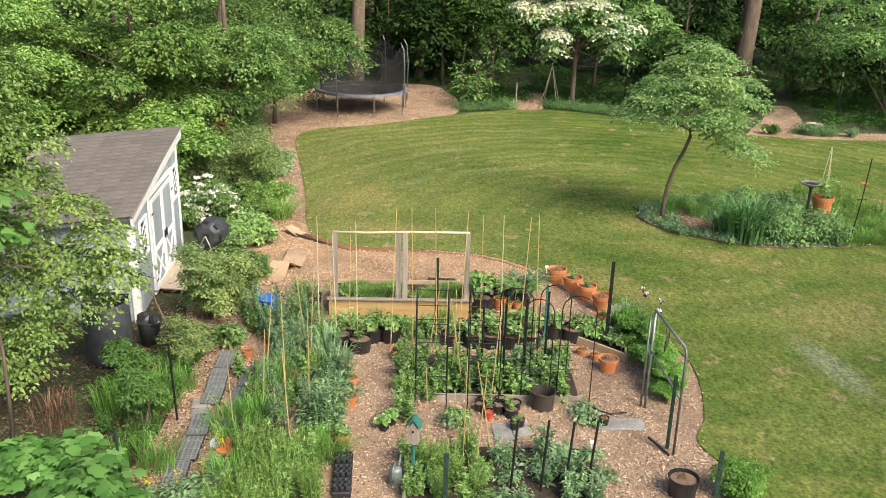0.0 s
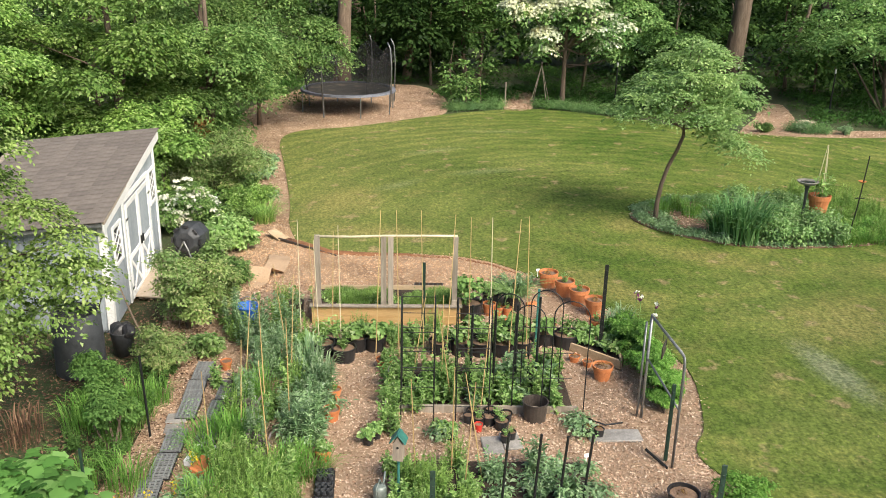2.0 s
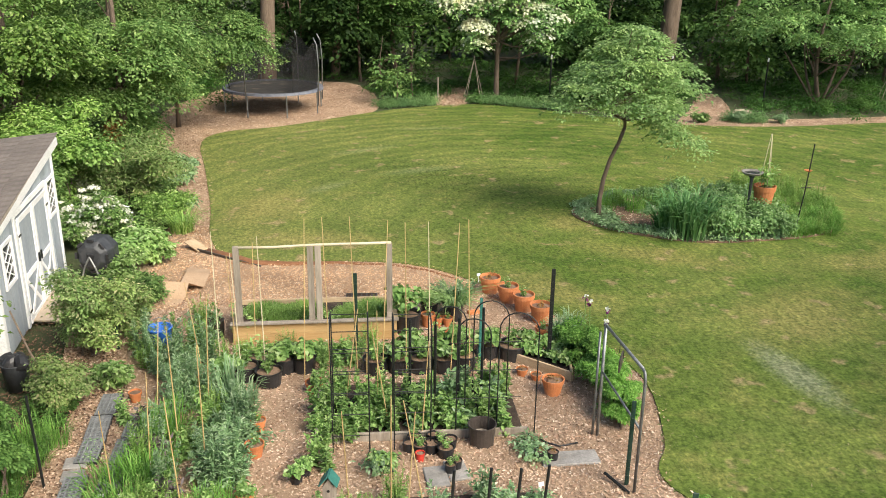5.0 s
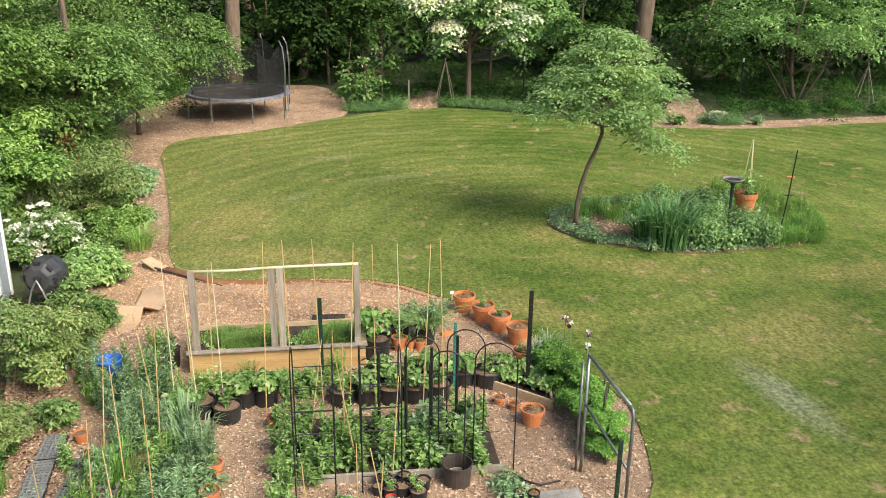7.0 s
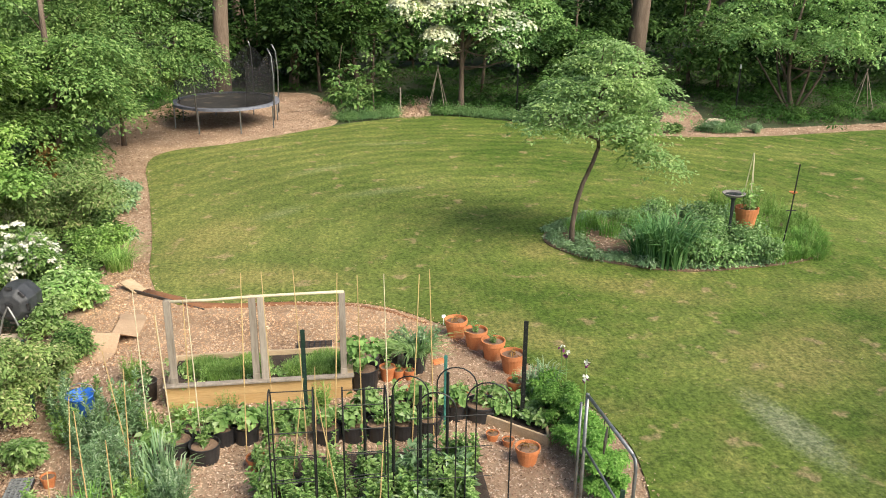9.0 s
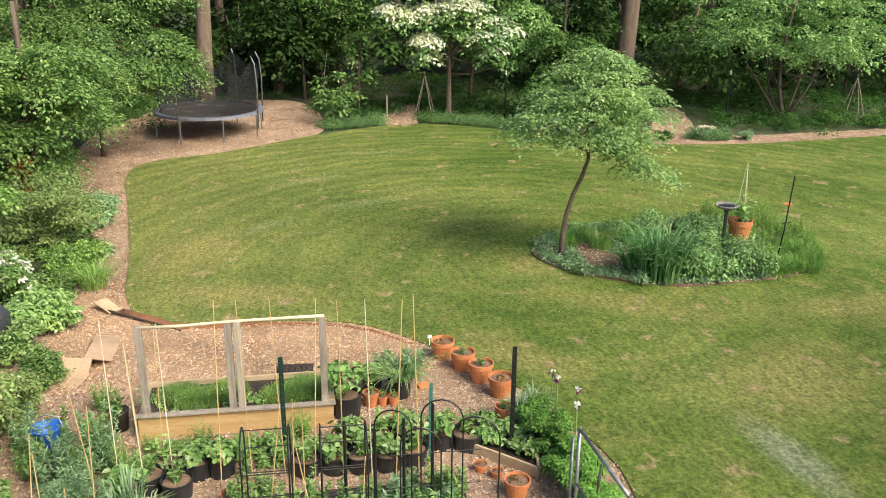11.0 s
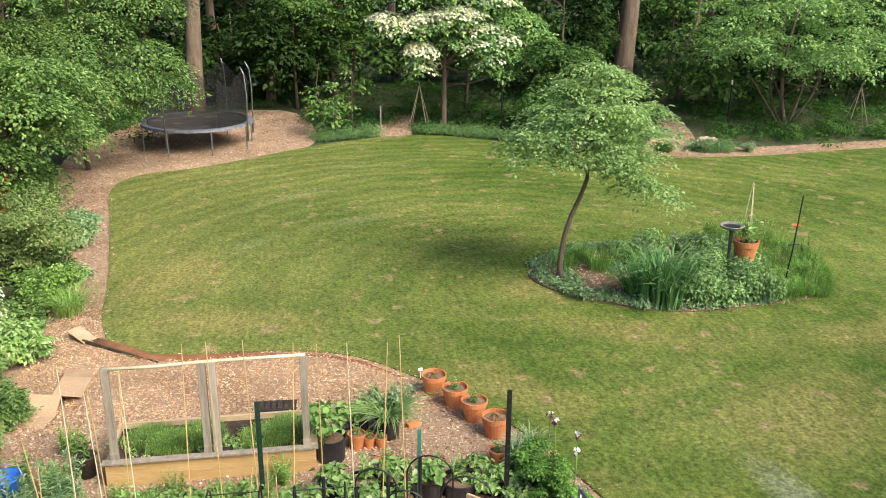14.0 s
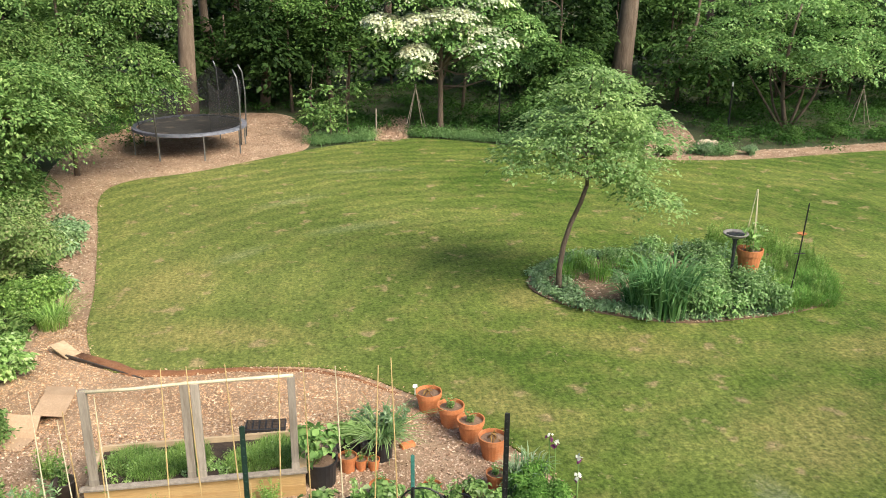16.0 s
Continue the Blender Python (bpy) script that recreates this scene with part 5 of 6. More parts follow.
# ---- plants ----
def stemmed(name, stems, height, spread, per, length, aspect, material, r, rise=0.6, start=0.1, bare=0.0):
    """Upright stems with leaves set along them, fuller below and finer to the tip."""
    a = r.random(stems) * math.tau
    h = height * (0.6 + 0.45 * r.random(stems))
    out = np.stack([np.cos(a), np.sin(a), 0 * a], 1) * (spread * np.sqrt(r.random(stems)))[:, None]
    k = np.repeat(np.arange(stems), per)
    n = len(k)
    s = start + (1 - start) * r.random(n)
    pos = out[k] * (0.35 + 0.65 * s)[:, None] + np.stack([0 * s, 0 * s, s * h[k]], 1) + r.normal(size=(n, 3)) * 0.012
    b = r.random(n) * math.tau
    rad = np.stack([np.cos(b), np.sin(b), 0 * b], 1)
    al = unit(rad + np.array([0, 0, 1.0]) * (rise * (0.3 + s) + 0.25 * r.normal(size=n))[:, None])
    nor = unit(np.cross(np.cross(al, np.array([0, 0, 1.0])), al) + r.normal(size=(n, 3)) * 0.22)
    ln = length * (1.15 - 0.55 * s) * (0.7 + 0.6 * r.random(n))
    v, q = leaf_pairs(pos, nor, al, ln, ln * aspect)
    # the stems themselves, as thin blades
    w = 0.006
    e = np.stack([-np.sin(a), np.cos(a), 0 * a], 1) * w
    b0, b1 = out * 0.35, out + np.stack([0 * h, 0 * h, h], 1)
    sv = np.stack([b0 - e, b0 + e, b1 + e * 0.4, b1 - e * 0.4], 1).reshape(-1, 3)
    sq = np.arange(len(sv)).reshape(-1, 4) + len(v)
    return mesh_quads(name, np.concatenate([v, sv]), np.concatenate([q, sq]), material)


R5 = np.random.default_rng(500)
SPRIG = stemmed("sprig", 7, 0.28, 0.12, 10, 0.07, 0.5, M_LEAF_VEG, R5, 0.5)
WITHERED = leaf_cloud("withered_stems", [(0, 0, 0.06, 0.13, 0.13, 0.08)], 26, 0.09, M_LEAF_RUST, 0.2, 0.1, 0.2, 0, R5, low=0)
SQUASH = leaf_cloud("big_leaf_plant", [(0, 0, 0.22, 0.24, 0.24, 0.2), (0.1, 0.1, 0.36, 0.15, 0.15, 0.12)], 170, 0.08, M_LEAF_MID, 0.9, 0.4, 0.9, 0, R5, low=-0.2, shape=leaf_pairs)
STRAWBERRY = leaf_cloud("broad_leaf_plant", [(0, 0, 0.12, 0.2, 0.2, 0.14)], 130, 0.085, M_LEAF_VEG, 0.75, 0.3, 0.9, 0, R5, low=-0.1, shape=leaf_pairs)
KALE = stemmed("kale_leaves", 7, 0.42, 0.16, 14, 0.17, 0.42, M_LEAF_BLUE, R5, 0.7)
TOMATO = stemmed("tall_leaf_plant", 9, 0.62, 0.14, 26, 0.1, 0.42, M_LEAF_VEG, R5, 0.5)
BEAN = stemmed("bushy_leaves", 16, 0.42, 0.24, 18, 0.1, 0.55, M_LEAF_VEG, R5, 0.3, 0.25)
FERNY = stemmed("feathery_leaves", 30, 0.72, 0.26, 21, 0.075, 0.2, M_LEAF_YEL, R5, 0.9, 0.15)
FENNEL = stemmed("divided_leaves", 12, 0.8, 0.26, 64, 0.085, 0.28, M_LEAF_BLUE, R5, 0.5, 0.1)
LEEK = blades("strap_leaves", 60, 0.15, 0.55, 0.02, M_LEAF_BLUE, 0.45, R5)
IRIS = blades("iris_leaves", 190, 0.3, 0.85, 0.032, M_LEAF_IRIS, 0.75, R5)
DROOP = blades("drooping_leaves", 150, 0.13, 0.3, 0.02, M_LEAF_YOUNG, 2.4, R5)
POPPY = stemmed("blue_grey_leaves", 12, 0.5, 0.22, 24, 0.095, 0.4, M_LEAF_BLUE, R5, 0.6, 0.1)
PURPLE = leaf_cloud("purple_tufts", [(0, 0, 0.2, 0.2, 0.2, 0.2)], 220, 0.1, M_LEAF_PURPLE, 0.4, 0.1, 0.5, 0, R5, low=-0.3)
LOWBLUE = leaf_cloud("low_blue_leaves", [(0, 0, 0.1, 0.3, 0.3, 0.16)], 300, 0.085, M_LEAF_BLUE, 0.4, 0.2, 0.7, 0, R5, low=-0.1)
MOUND = leaf_cloud("mounded_leaves", [(0, 0, 0.2, 0.36, 0.36, 0.3), (0.15, 0.1, 0.32, 0.2, 0.2, 0.16), (-0.14, -0.08, 0.3, 0.2, 0.2, 0.18)], 900, 0.068, M_LEAF_MOUND, 0.45, 0.4, 0.9, 0, R5, low=-0.5)
WISP = blades("wispy_stems", 150, 0.3, 0.5, 0.011, M_LEAF_HEDGE, 0.6, R5)
YELLOWS = leaf_cloud("yellow_flowers", [(0, 0, 0.4, 0.12, 0.12, 0.18)], 36, 0.035, M_YELLOWFL, 0.8, 0.2, 0.6, 0, R5)
WEEDY = stemmed("dull_leaves", 12, 0.4, 0.22, 20, 0.07, 0.4, M_LEAF_DEEP, R5, 0.5)
HYDR = leaf_cloud("large_lobed_leaves", [(0, 0, 0.55, 0.5, 0.5, 0.35), (0.25, 0.1, 0.8, 0.35, 0.35, 0.2), (-0.25, -0.1, 0.75, 0.35, 0.35, 0.2), (0.05, -0.3, 0.4, 0.4, 0.3, 0.25)], 340, 0.15, M_LEAF_LOBED, 0.9, 0.4, 1.1, 0, R5, low=-0.3, shape=leaf_lobed, jitter=0.3)

KINDS = {"bean_plant": (BEAN, "bushy green vegetable plant growing in the bed", "vegetable"),
         "kale_plant": (KALE, "blue-green leafy kale plant in the bed", "vegetable"),
         "tomato_plant": (TOMATO, "upright leafy plant growing in the bed", "vegetable"),
         "feathery_plant": (FERNY, "tall plant with fine feathery green leaves", "plant"),
         "fennel_plant": (FENNEL, "tall grey-green plant with divided leaves", "plant"),
         "leek_plant": (LEEK, "clump of upright strap leaves beside the path", "plant"),
         "iris_clump": (IRIS, "thick clump of arching sword-shaped leaves", "iris"),
         "poppy_plant": (POPPY, "blue-grey leafy plant in the border", "plant"),
         "purple_plant": (PURPLE, "low plant with dusky purple leaves", "plant"),
         "edging_plant": (LOWBLUE, "low blue-green plant at the bed's edge", "plant"),
         "mound_plant": (MOUND, "rounded mound of small green leaves in the island bed", "plant"),
         "wispy_plant": (WISP, "wispy green clump of thin stems", "plant"),
         "strawberry_plant": (STRAWBERRY, "low plant with broad green leaves", "plant"),
         "weedy_plant": (WEEDY, "straggly dull green growth among leaf litter", "plant"),
         "squash_plant": (SQUASH, "plant with large rounded green leaves", "vegetable"),
         "hydrangea": (HYDR, "bush with large bright green lobed leaves", "shrub"),
         "goldenrod": (YELLOWS, "sprig of small yellow flowers", "flower")}


def plant(kind, x, y, s=1.0, z=0.012, group="", sz=None, r=R5):
    me, label, cat = KINDS[kind]
    o = thing(kind, (x, y, z), label, cat, group)
    child("foliage", me, o)
    if kind == "hydrangea":
        for a in (0.3, 1.7, 3.0, 4.6):
            part("stem", tubem([(0.03 * math.cos(a), 0.03 * math.sin(a), -0.02), (0.15 * math.cos(a), 0.15 * math.sin(a), 0.4), (0.28 * math.cos(a), 0.28 * math.sin(a), 0.8)], [0.014, 0.011, 0.006], 6), M_BARK, o)
    k = s * (0.85 + 0.3 * r.random())
    o.matrix_basis = pose(x, y, z, 4 * r.normal(), 4 * r.normal(), 360 * r.random()) @ Matrix.Diagonal((k, k, (sz or s) * (0.65 + 0.6 * r.random()), 1))
    return o


def fill(kinds, x0, x1, y0, y1, step, s, group, sz=None, keep=None):
    for x in np.arange(x0, x1, step):
        for y in np.arange(y0, y1, step):
            px, py = x + step * 0.35 * R5.normal(), y + step * 0.35 * R5.normal()
            if keep and not keep(px, py):
                continue
            plant(kinds[int(R5.integers(len(kinds)))], px, py, s, group=group, sz=sz)


def beds():
    for name, (x0, x1, y0, y1) in (("far", (-0.75, 2.0, 11.0, 12.5)), ("near", (-0.6, 1.9, 8.3, 9.75))):
        t = thing("vegetable_bed", ((x0 + x1) / 2, (y0 + y1) / 2, 0), "vegetable bed of dark soil edged with timber boards", "garden bed")
        w, d = x1 - x0, y1 - y0
        part("soil", boxm((0, 0, 0.03), (w - 0.1, d - 0.1, 0.06), bevel=0.02), M_SOIL, t)
        part("edge_board", boxm((0, -d / 2, 0.06), (w, 0.04, 0.14)), M_WOODGREY, t)
        part("edge_board", boxm((-w / 2, 0, 0.06), (0.04, d - 0.05, 0.14)), M_WOODGREY, t)
    # far bed: mixed greens at the left, kale at the right
    fill(["bean_plant", "tomato_plant", "bean_plant"], -0.65, 0.5, 11.15, 12.15, 0.25, 0.9, "greens in the far bed", 0.9)
    fill(["kale_plant", "bean_plant", "tomato_plant"], 0.55, 1.9, 11.25, 12.15, 0.25, 1.0, "greens in the far bed", 0.95)
    fill(["bean_plant", "tomato_plant"], -0.75, -0.15, 12.6, 13.5, 0.4, 0.75, "greens in the far bed")
    # near bed: dense feathery greens, sparse grey plants to the right
    fill(["feathery_plant", "bean_plant", "tomato_plant"], -0.45, 0.5, 8.4, 9.6, 0.27, 0.75, "greens in the near bed")
    fill(["poppy_plant", "kale_plant", "edging_plant"], 0.65, 1.85, 8.5, 9.6, 0.36, 0.8, "greens in the near bed")
    for x, y in ((-0.75, 10.5), (-0.65, 10.75), (-0.6, 10.35), (0.05, 10.3), (1.95, 10.7), (2.0, 10.45)):
        plant("tomato_plant" if x < 0 else "edging_plant", x, y, 0.8, group="potted starts")
    # left border
    fill(["feathery_plant", "feathery_plant", "wispy_plant", "feathery_plant", "tomato_plant"], -2.75, -1.55, 8.3, 9.7, 0.24, 0.9, "feathery plants in the left border", 0.72)
    fill(["poppy_plant", "fennel_plant", "poppy_plant", "edging_plant"], -1.95, -1.6, 9.9, 11.6, 0.26, 1.0, "leeks along the path", 1.0)
    fill(["leek_plant"], -2.0, -1.65, 11.3, 12.3, 0.25, 1.0, "leeks along the path", 0.95)
    fill(["feathery_plant", "fennel_plant", "tomato_plant", "poppy_plant"], -2.55, -1.95, 9.9, 13.0, 0.36, 0.85, "tall border plants")
    fill(["fennel_plant", "poppy_plant", "tomato_plant"], -2.9, -2.2, 11.9, 13.4, 0.42, 0.95, "tall border plants", 1.0)
    fill(["feathery_plant", "tomato_plant"], -2.7, -2.4, 13.6, 14.9, 0.4, 0.8, "tall border plants", 0.8)
    fill(["purple_plant", "wispy_plant"], -2.95, -2.55, 9.7, 11.4, 0.33, 0.9, "purple plants in the border")
    fill(["tomato_plant", "bean_plant", "feathery_plant"], -2.0, 0.2, 13.2, 13.7, 0.36, 0.8, "young plants before the raised bed", 0.5)
    fill(["fennel_plant", "feathery_plant", "tomato_plant"], -3.6, -2.3, 12.95, 14.2, 0.34, 0.9, "airy plants round the blue tub", 0.85,
         keep=lambda x, y: math.hypot(x + 3.22, y - 13.6) > 0.26)
    for x, y in ((-2.95, 13.4), (-3.3, 13.35), (-3.15, 13.0)):
        plant("fennel_plant", x, y, 0.85, sz=0.75)
    for x, y, s in ((-3.1, 8.5, 1), (-3.35, 8.3, 1), (-3.75, 8.35, 0.9), (-3.0, 9.1, 0.9)):
        plant("edging_plant", x, y, s)
        plant("goldenrod", x, y + 0.15, 0.6, sz=0.8)
    fill(["weedy_plant", "weedy_plant", "wispy_plant"], -4.8, -3.85, 8.8, 12.2, 0.36, 0.8, "low growth by the trays")


beds()


def shrub(x, y, w, h, n, size, material, label, seed, name="shrub", flowers=None, aspect=0.5, clumps=12, depth=None):
    r = np.random.default_rng(seed)
    t = thing(name, (x, y, 0), label, "shrub")
    cl = rand_clumps(r, clumps, (0, 0, h * 0.48), (w * 0.62, (depth or w) * 0.62, h * 0.36), min(w, h) * 0.34)
    for c in cl[:5]:
        part("stem", tubem(limb_path((0.05 * r.normal(), 0.05 * r.normal(), -0.02), c[:3], r), [0.02, 0.017, 0.014, 0.01, 0.006], 5), M_BARK, t)
    child("foliage", leaf_cloud("foliage", sprays(cl, r, 5, 0.55), int(n * 2.1), size * 0.62, material, aspect, 0.4, 1.1, 0, r, low=-0.75, jitter=0.35), t)
    if flowers:
        f = [(c[0], c[1], c[2] + c[5] * 0.35, c[3], c[4], c[5] * 0.9) for c in cl]
        child("blossom", leaf_cloud("blossom", sprays(f, r, 16, 0.1), flowers, 0.055, M_PETAL, 0.9, 0.4, 0.9, 0, r, low=-0.2), t, "white flower clusters")
    return t


def shrubs():
    L = ((-5.6, 21.9, 1.5, 1.85, 14000, 0.11, M_LEAF_RHODO, "large rounded rhododendron with dense dull green leaves", "rhododendron"),
         (-4.6, 20.4, 0.75, 0.8, 3500, 0.1, M_LEAF_YEL, "loose yellow-green shrub beside the chip path", "shrub"),
         (-4.35, 17.75, 0.7, 0.85, 3200, 0.14, M_LEAF_VEG, "bright green leafy shrub by the cardboard", "shrub"),
         (-5.0, 24.8, 0.6, 0.6, 2000, 0.12, M_LEAF_BLUE, "low blue-green shrub along the path", "shrub"),
         (-6.9, 25.0, 1.1, 1.6, 6000, 0.13, M_LEAF_YEL, "yellow-green shrub under the trees", "shrub"),
         (-6.6, 24.4, 0.5, 1.9, 1200, 0.13, M_LEAF_RUST, "russet-leaved shrub behind the rhododendron", "shrub"),
         (-7.0, 19.5, 1.1, 2.1, 7000, 0.14, M_LEAF_MID, "dense green shrub at the end of the shed", "shrub"),
         (-6.9, 20.8, 1.5, 3.5, 11000, 0.15, M_LEAF_YEL, "tall yellow-green shrub behind the shed", "shrub"),
         (-4.3, 13.75, 0.78, 1.65, 7500, 0.085, M_LEAF_RHODO, "twiggy round shrub beside the ramp", "shrub"),
         (-3.85, 14.5, 0.55, 1.0, 3400, 0.085, M_LEAF_RHODO, "twiggy green shrub near the blue tub", "shrub"),
         (-4.35, 12.1, 0.65, 0.85, 4200, 0.075, M_LEAF_RHODO, "low spreading shrub near the compost bin", "shrub"),
         (-4.8, 10.9, 0.45, 1.2, 4600, 0.075, M_LEAF_DEEP, "upright leafy shrub near the compost bin", "shrub"),
         (-4.25, 9.9, 0.4, 1.35, 4600, 0.075, M_LEAF_DEEP, "upright leafy shrub beside the seed trays", "shrub"),
         (-3.7, 12.7, 0.32, 0.6, 1500, 0.11, M_LEAF_VEG, "small bright green bush", "shrub"),
         (-4.55, 16.6, 0.5, 0.7, 2000, 0.11, M_LEAF_VEG, "bright leafy clump before the compost tumbler", "shrub"),
         (-3.9, 15.8, 0.5, 0.6, 1800, 0.1, M_LEAF_MID, "low green clump beside the cardboard", "shrub"),
         (3.55, 8.75, 0.5, 0.6, 4200, 0.06, M_LEAF_HEDGE, "rounded boxwood at the lawn's edge", "boxwood"))
    for i, (x, y, w, h, n, size, m, lab, nm) in enumerate(L):
        shrub(x, y, w, h, n, size, m, lab, 600 + i, nm)
    shrub(-5.75, 19.1, 1.0, 1.25, 4500, 0.11, M_LEAF_MID, "shrub covered in clusters of white flowers", 640, "flowering_shrub", 3800)
    for i, (x, y, w) in enumerate(((3.12, 13.5, 0.34), (3.2, 13.1, 0.36), (3.26, 12.7, 0.37), (3.3, 12.3, 0.37), (3.31, 11.9, 0.37), (3.31, 11.5, 0.36), (3.28, 11.15, 0.3))):
        shrub(x, y, w, 0.74, 4200, 0.06, M_LEAF_HEDGE, "dense clipped green hedge plant at the garden's edge", 660 + i, "hedge_plant")
    plant("hydrangea", -4.65, 8.45, 1.0, sz=0.95)
    plant("hydrangea", -4.2, 7.9, 1.0)
    plant("hydrangea", -5.2, 8.5, 0.9, sz=0.85)
    for x, y in ((3.05, 13.85), (3.2, 13.7), (2.95, 13.6)):
        plant("leek_plant", x, y, 0.9)
    for x, y, h, m in ((3.57, 13.1, 0.86, M_IRISP), (3.42, 13.55, 0.78, M_IRISP), (3.5, 12.9, 0.72, M_IRISP), (3.36, 13.62, 0.85, M_IRISP)):
        t = thing("iris_flower", (x, y, 0), "purple and white iris bloom on a tall stem", "flower", "iris blooms")
        part("stem", tubem([(0, 0, 0), (0.03, 0, h * 0.5), (0.02, 0, h)], 0.007, 5), M_LEAF_VEG, t)
        child("bloom", leaf_cloud("bloom", [(0.02, 0, h + 0.02, 0.02, 0.02, 0.02)], 8, 0.045, M_PETAL, 0.9, 0.3, 0.4), t)
        child("falls", leaf_cloud("falls", [(0.02, 0, h - 0.03, 0.022, 0.022, 0.022)], 10, 0.045, m, 0.9, 0.3, 0.2), t)
    r = np.random.default_rng(680)
    cl = [(float(x + 0.3 * r.normal()), float(y), 0.06, 0.3, 0.3, 0.22) for y in np.arange(18.2, 30, 0.5) for x in (np.interp(y, [18, 20, 23, 25, 27.5, 30], [-4.9, -4.6, -5.4, -6.1, -6.8, -7.3]),)]
    tagged(new("path_edge_plants", leaf_cloud("path_edge_plants", cl, 9000, 0.1, M_LEAF_MID, 0.4, 0.2, 0.6, 0, r, low=-0.1)), "low plants along the far side of the chip path", "plants", kind="stuff")


shrubs()


def potted():
    FAB = "black fabric grow pot with a young plant"
    for i, (x, y, rt) in enumerate(((0.04, 13.0, 0.16), (0.39, 13.02, 0.16), (0.72, 13.0, 0.16), (1.07, 13.0, 0.17), (1.4, 13.05, 0.16), (0.62, 13.45, 0.16), (0.98, 13.5, 0.16), (1.33, 13.55, 0.16), (2.17, 13.35, 0.2), (1.8, 13.4, 0.15),
                                   (-1.5, 12.72, 0.17), (-1.32, 13.12, 0.16), (-1.86, 12.9, 0.17), (-1.02, 13.13, 0.16), (-1.68, 13.2, 0.16), (-2.1, 12.7, 0.15))):
        pot(x, y - 0.1, rt * 1.14, 0.25, M_BLACKPOT, FAB, STRAWBERRY if i % 2 else SPRIG, 1.05 if i % 2 else 1.3, "black grow pots", shape="fabric", name="grow_pot")
    pot(0.6, 14.28, 0.21, 0.36, M_BLACKPOT, "large black grow pot with big squash leaves", SQUASH, 1.15, "", shape="fabric", name="grow_pot")
    pot(1.4, 14.75, 0.17, 0.3, M_BLACKPOT, "black nursery pot with pale drooping strap leaves", DROOP, 1.0, "", shape="fabric", name="grow_pot")
    pot(1.0, 14.9, 0.15, 0.26, M_BLACKPOT, "black nursery pot with small leafy stems", STRAWBERRY, 1.0, "", shape="fabric", name="grow_pot")
    for x, y, s in ((1.35, 15.0, 1.0), (1.6, 14.95, 0.9), (1.2, 15.15, 0.9)):
        plant("poppy_plant", x, y, s, z=0.15)
    TR = "large terracotta pot with dry stems beside the lawn"
    for (x, y), pm in zip(((2.2, 15.9), (2.46, 15.46), (2.67, 15.04), (2.88, 14.56)), (WITHERED, SPRIG, SPRIG, WITHERED)):
        pot(x, y, 0.19, 0.33, M_TERRA, TR, pm, 0.8 if pm is SPRIG else 1.0, "row of terracotta pots")
    for x, y, rt, h, pm, lab in ((2.78, 13.85, 0.13, 0.24, SPRIG, "terracotta pot with small weeds"), (2.45, 13.62, 0.15, 0.12, STRAWBERRY, "shallow clay bowl with low plants"), (1.32, 13.85, 0.14, 0.2, SPRIG, "terracotta pot with a leafy start"),
                               (1.95, 13.75, 0.12, 0.2, SPRIG, "small terracotta pot among the black pots"), (0.95, 14.5, 0.12, 0.24, SPRIG, "terracotta pot with a young plant"), (1.12, 14.5, 0.085, 0.17, SPRIG, "small terracotta pot with a green start"),
                               (1.28, 14.48, 0.085, 0.17, SPRIG, "small terracotta pot with a green start"), (2.56, 12.08, 0.16, 0.25, WITHERED, "bright orange terracotta pot with dry chips"), (2.22, 12.66, 0.09, 0.12, WITHERED, "small brown clay pot by the wedge bed"),
                               (2.4, 12.5, 0.08, 0.11, WITHERED, "small brown clay pot by the wedge bed"), (-1.52, 11.35, 0.1, 0.18, SPRIG, "small terracotta pot beside the path"), (-1.5, 10.75, 0.12, 0.2, SPRIG, "terracotta pot beside the path"),
                               (-1.5, 9.75, 0.11, 0.18, STRAWBERRY, "terracotta pot with small plants beside the path"), (-0.84, 12.35, 0.13, 0.18, SPRIG, "terracotta pot at the bed's corner"), (-3.3, 12.25, 0.09, 0.16, None, "empty terracotta pot by the trays")):
        pot(x, y, rt, h, M_TERRA, lab, pm, rt / 0.2)
    pot(1.37, 10.85, 0.18, 0.3, M_BROWNPOT, "empty brown-black nursery pot on the mulch", None, shape="fabric", name="nursery_pot", empty=True)
    pot(2.9, 8.75, 0.19, 0.28, M_BLACKPOT, "wide black pot filled with wood chips", WITHERED, 0.6, shape="fabric", name="nursery_pot")
    for i, (x, y) in enumerate(((0.42, 10.72), (0.56, 10.66), (0.7, 10.7), (0.82, 10.74), (0.95, 10.78), (0.88, 10.58), (0.74, 10.9), (0.5, 10.88))):
        pot(x, y, 0.075 + 0.015 * (i % 3), 0.15, M_BLACKPOT, "small black nursery pot on the mulch", SPRIG if i % 2 else None, 0.6, "small nursery pots", shape="fabric", name="nursery_pot")
    pot(0.55, 10.5, 0.06, 0.13, M_RED, "small red plastic pot", None, name="flower_pot")
    for x, y in ((-0.95, 10.15), (-0.86, 10.3), (0.02, 10.35), (0.15, 10.3)):
        pot(x, y, 0.08, 0.11, M_BLACKPOT, "small black pot with a bright seedling", STRAWBERRY, 0.6, "seedling pots", shape="fabric", name="nursery_pot")
    for x, y in ((0.9, 10.2), (0.98, 10.28), (2.05, 10.42), (2.2, 10.38)):
        pot(x, y, 0.07, 0.12, M_BLACKPOT, "small black pot standing on a flat stone", SPRIG if x < 1 else WITHERED, 0.45, "", 0.03, "fabric", "nursery_pot")


potted()

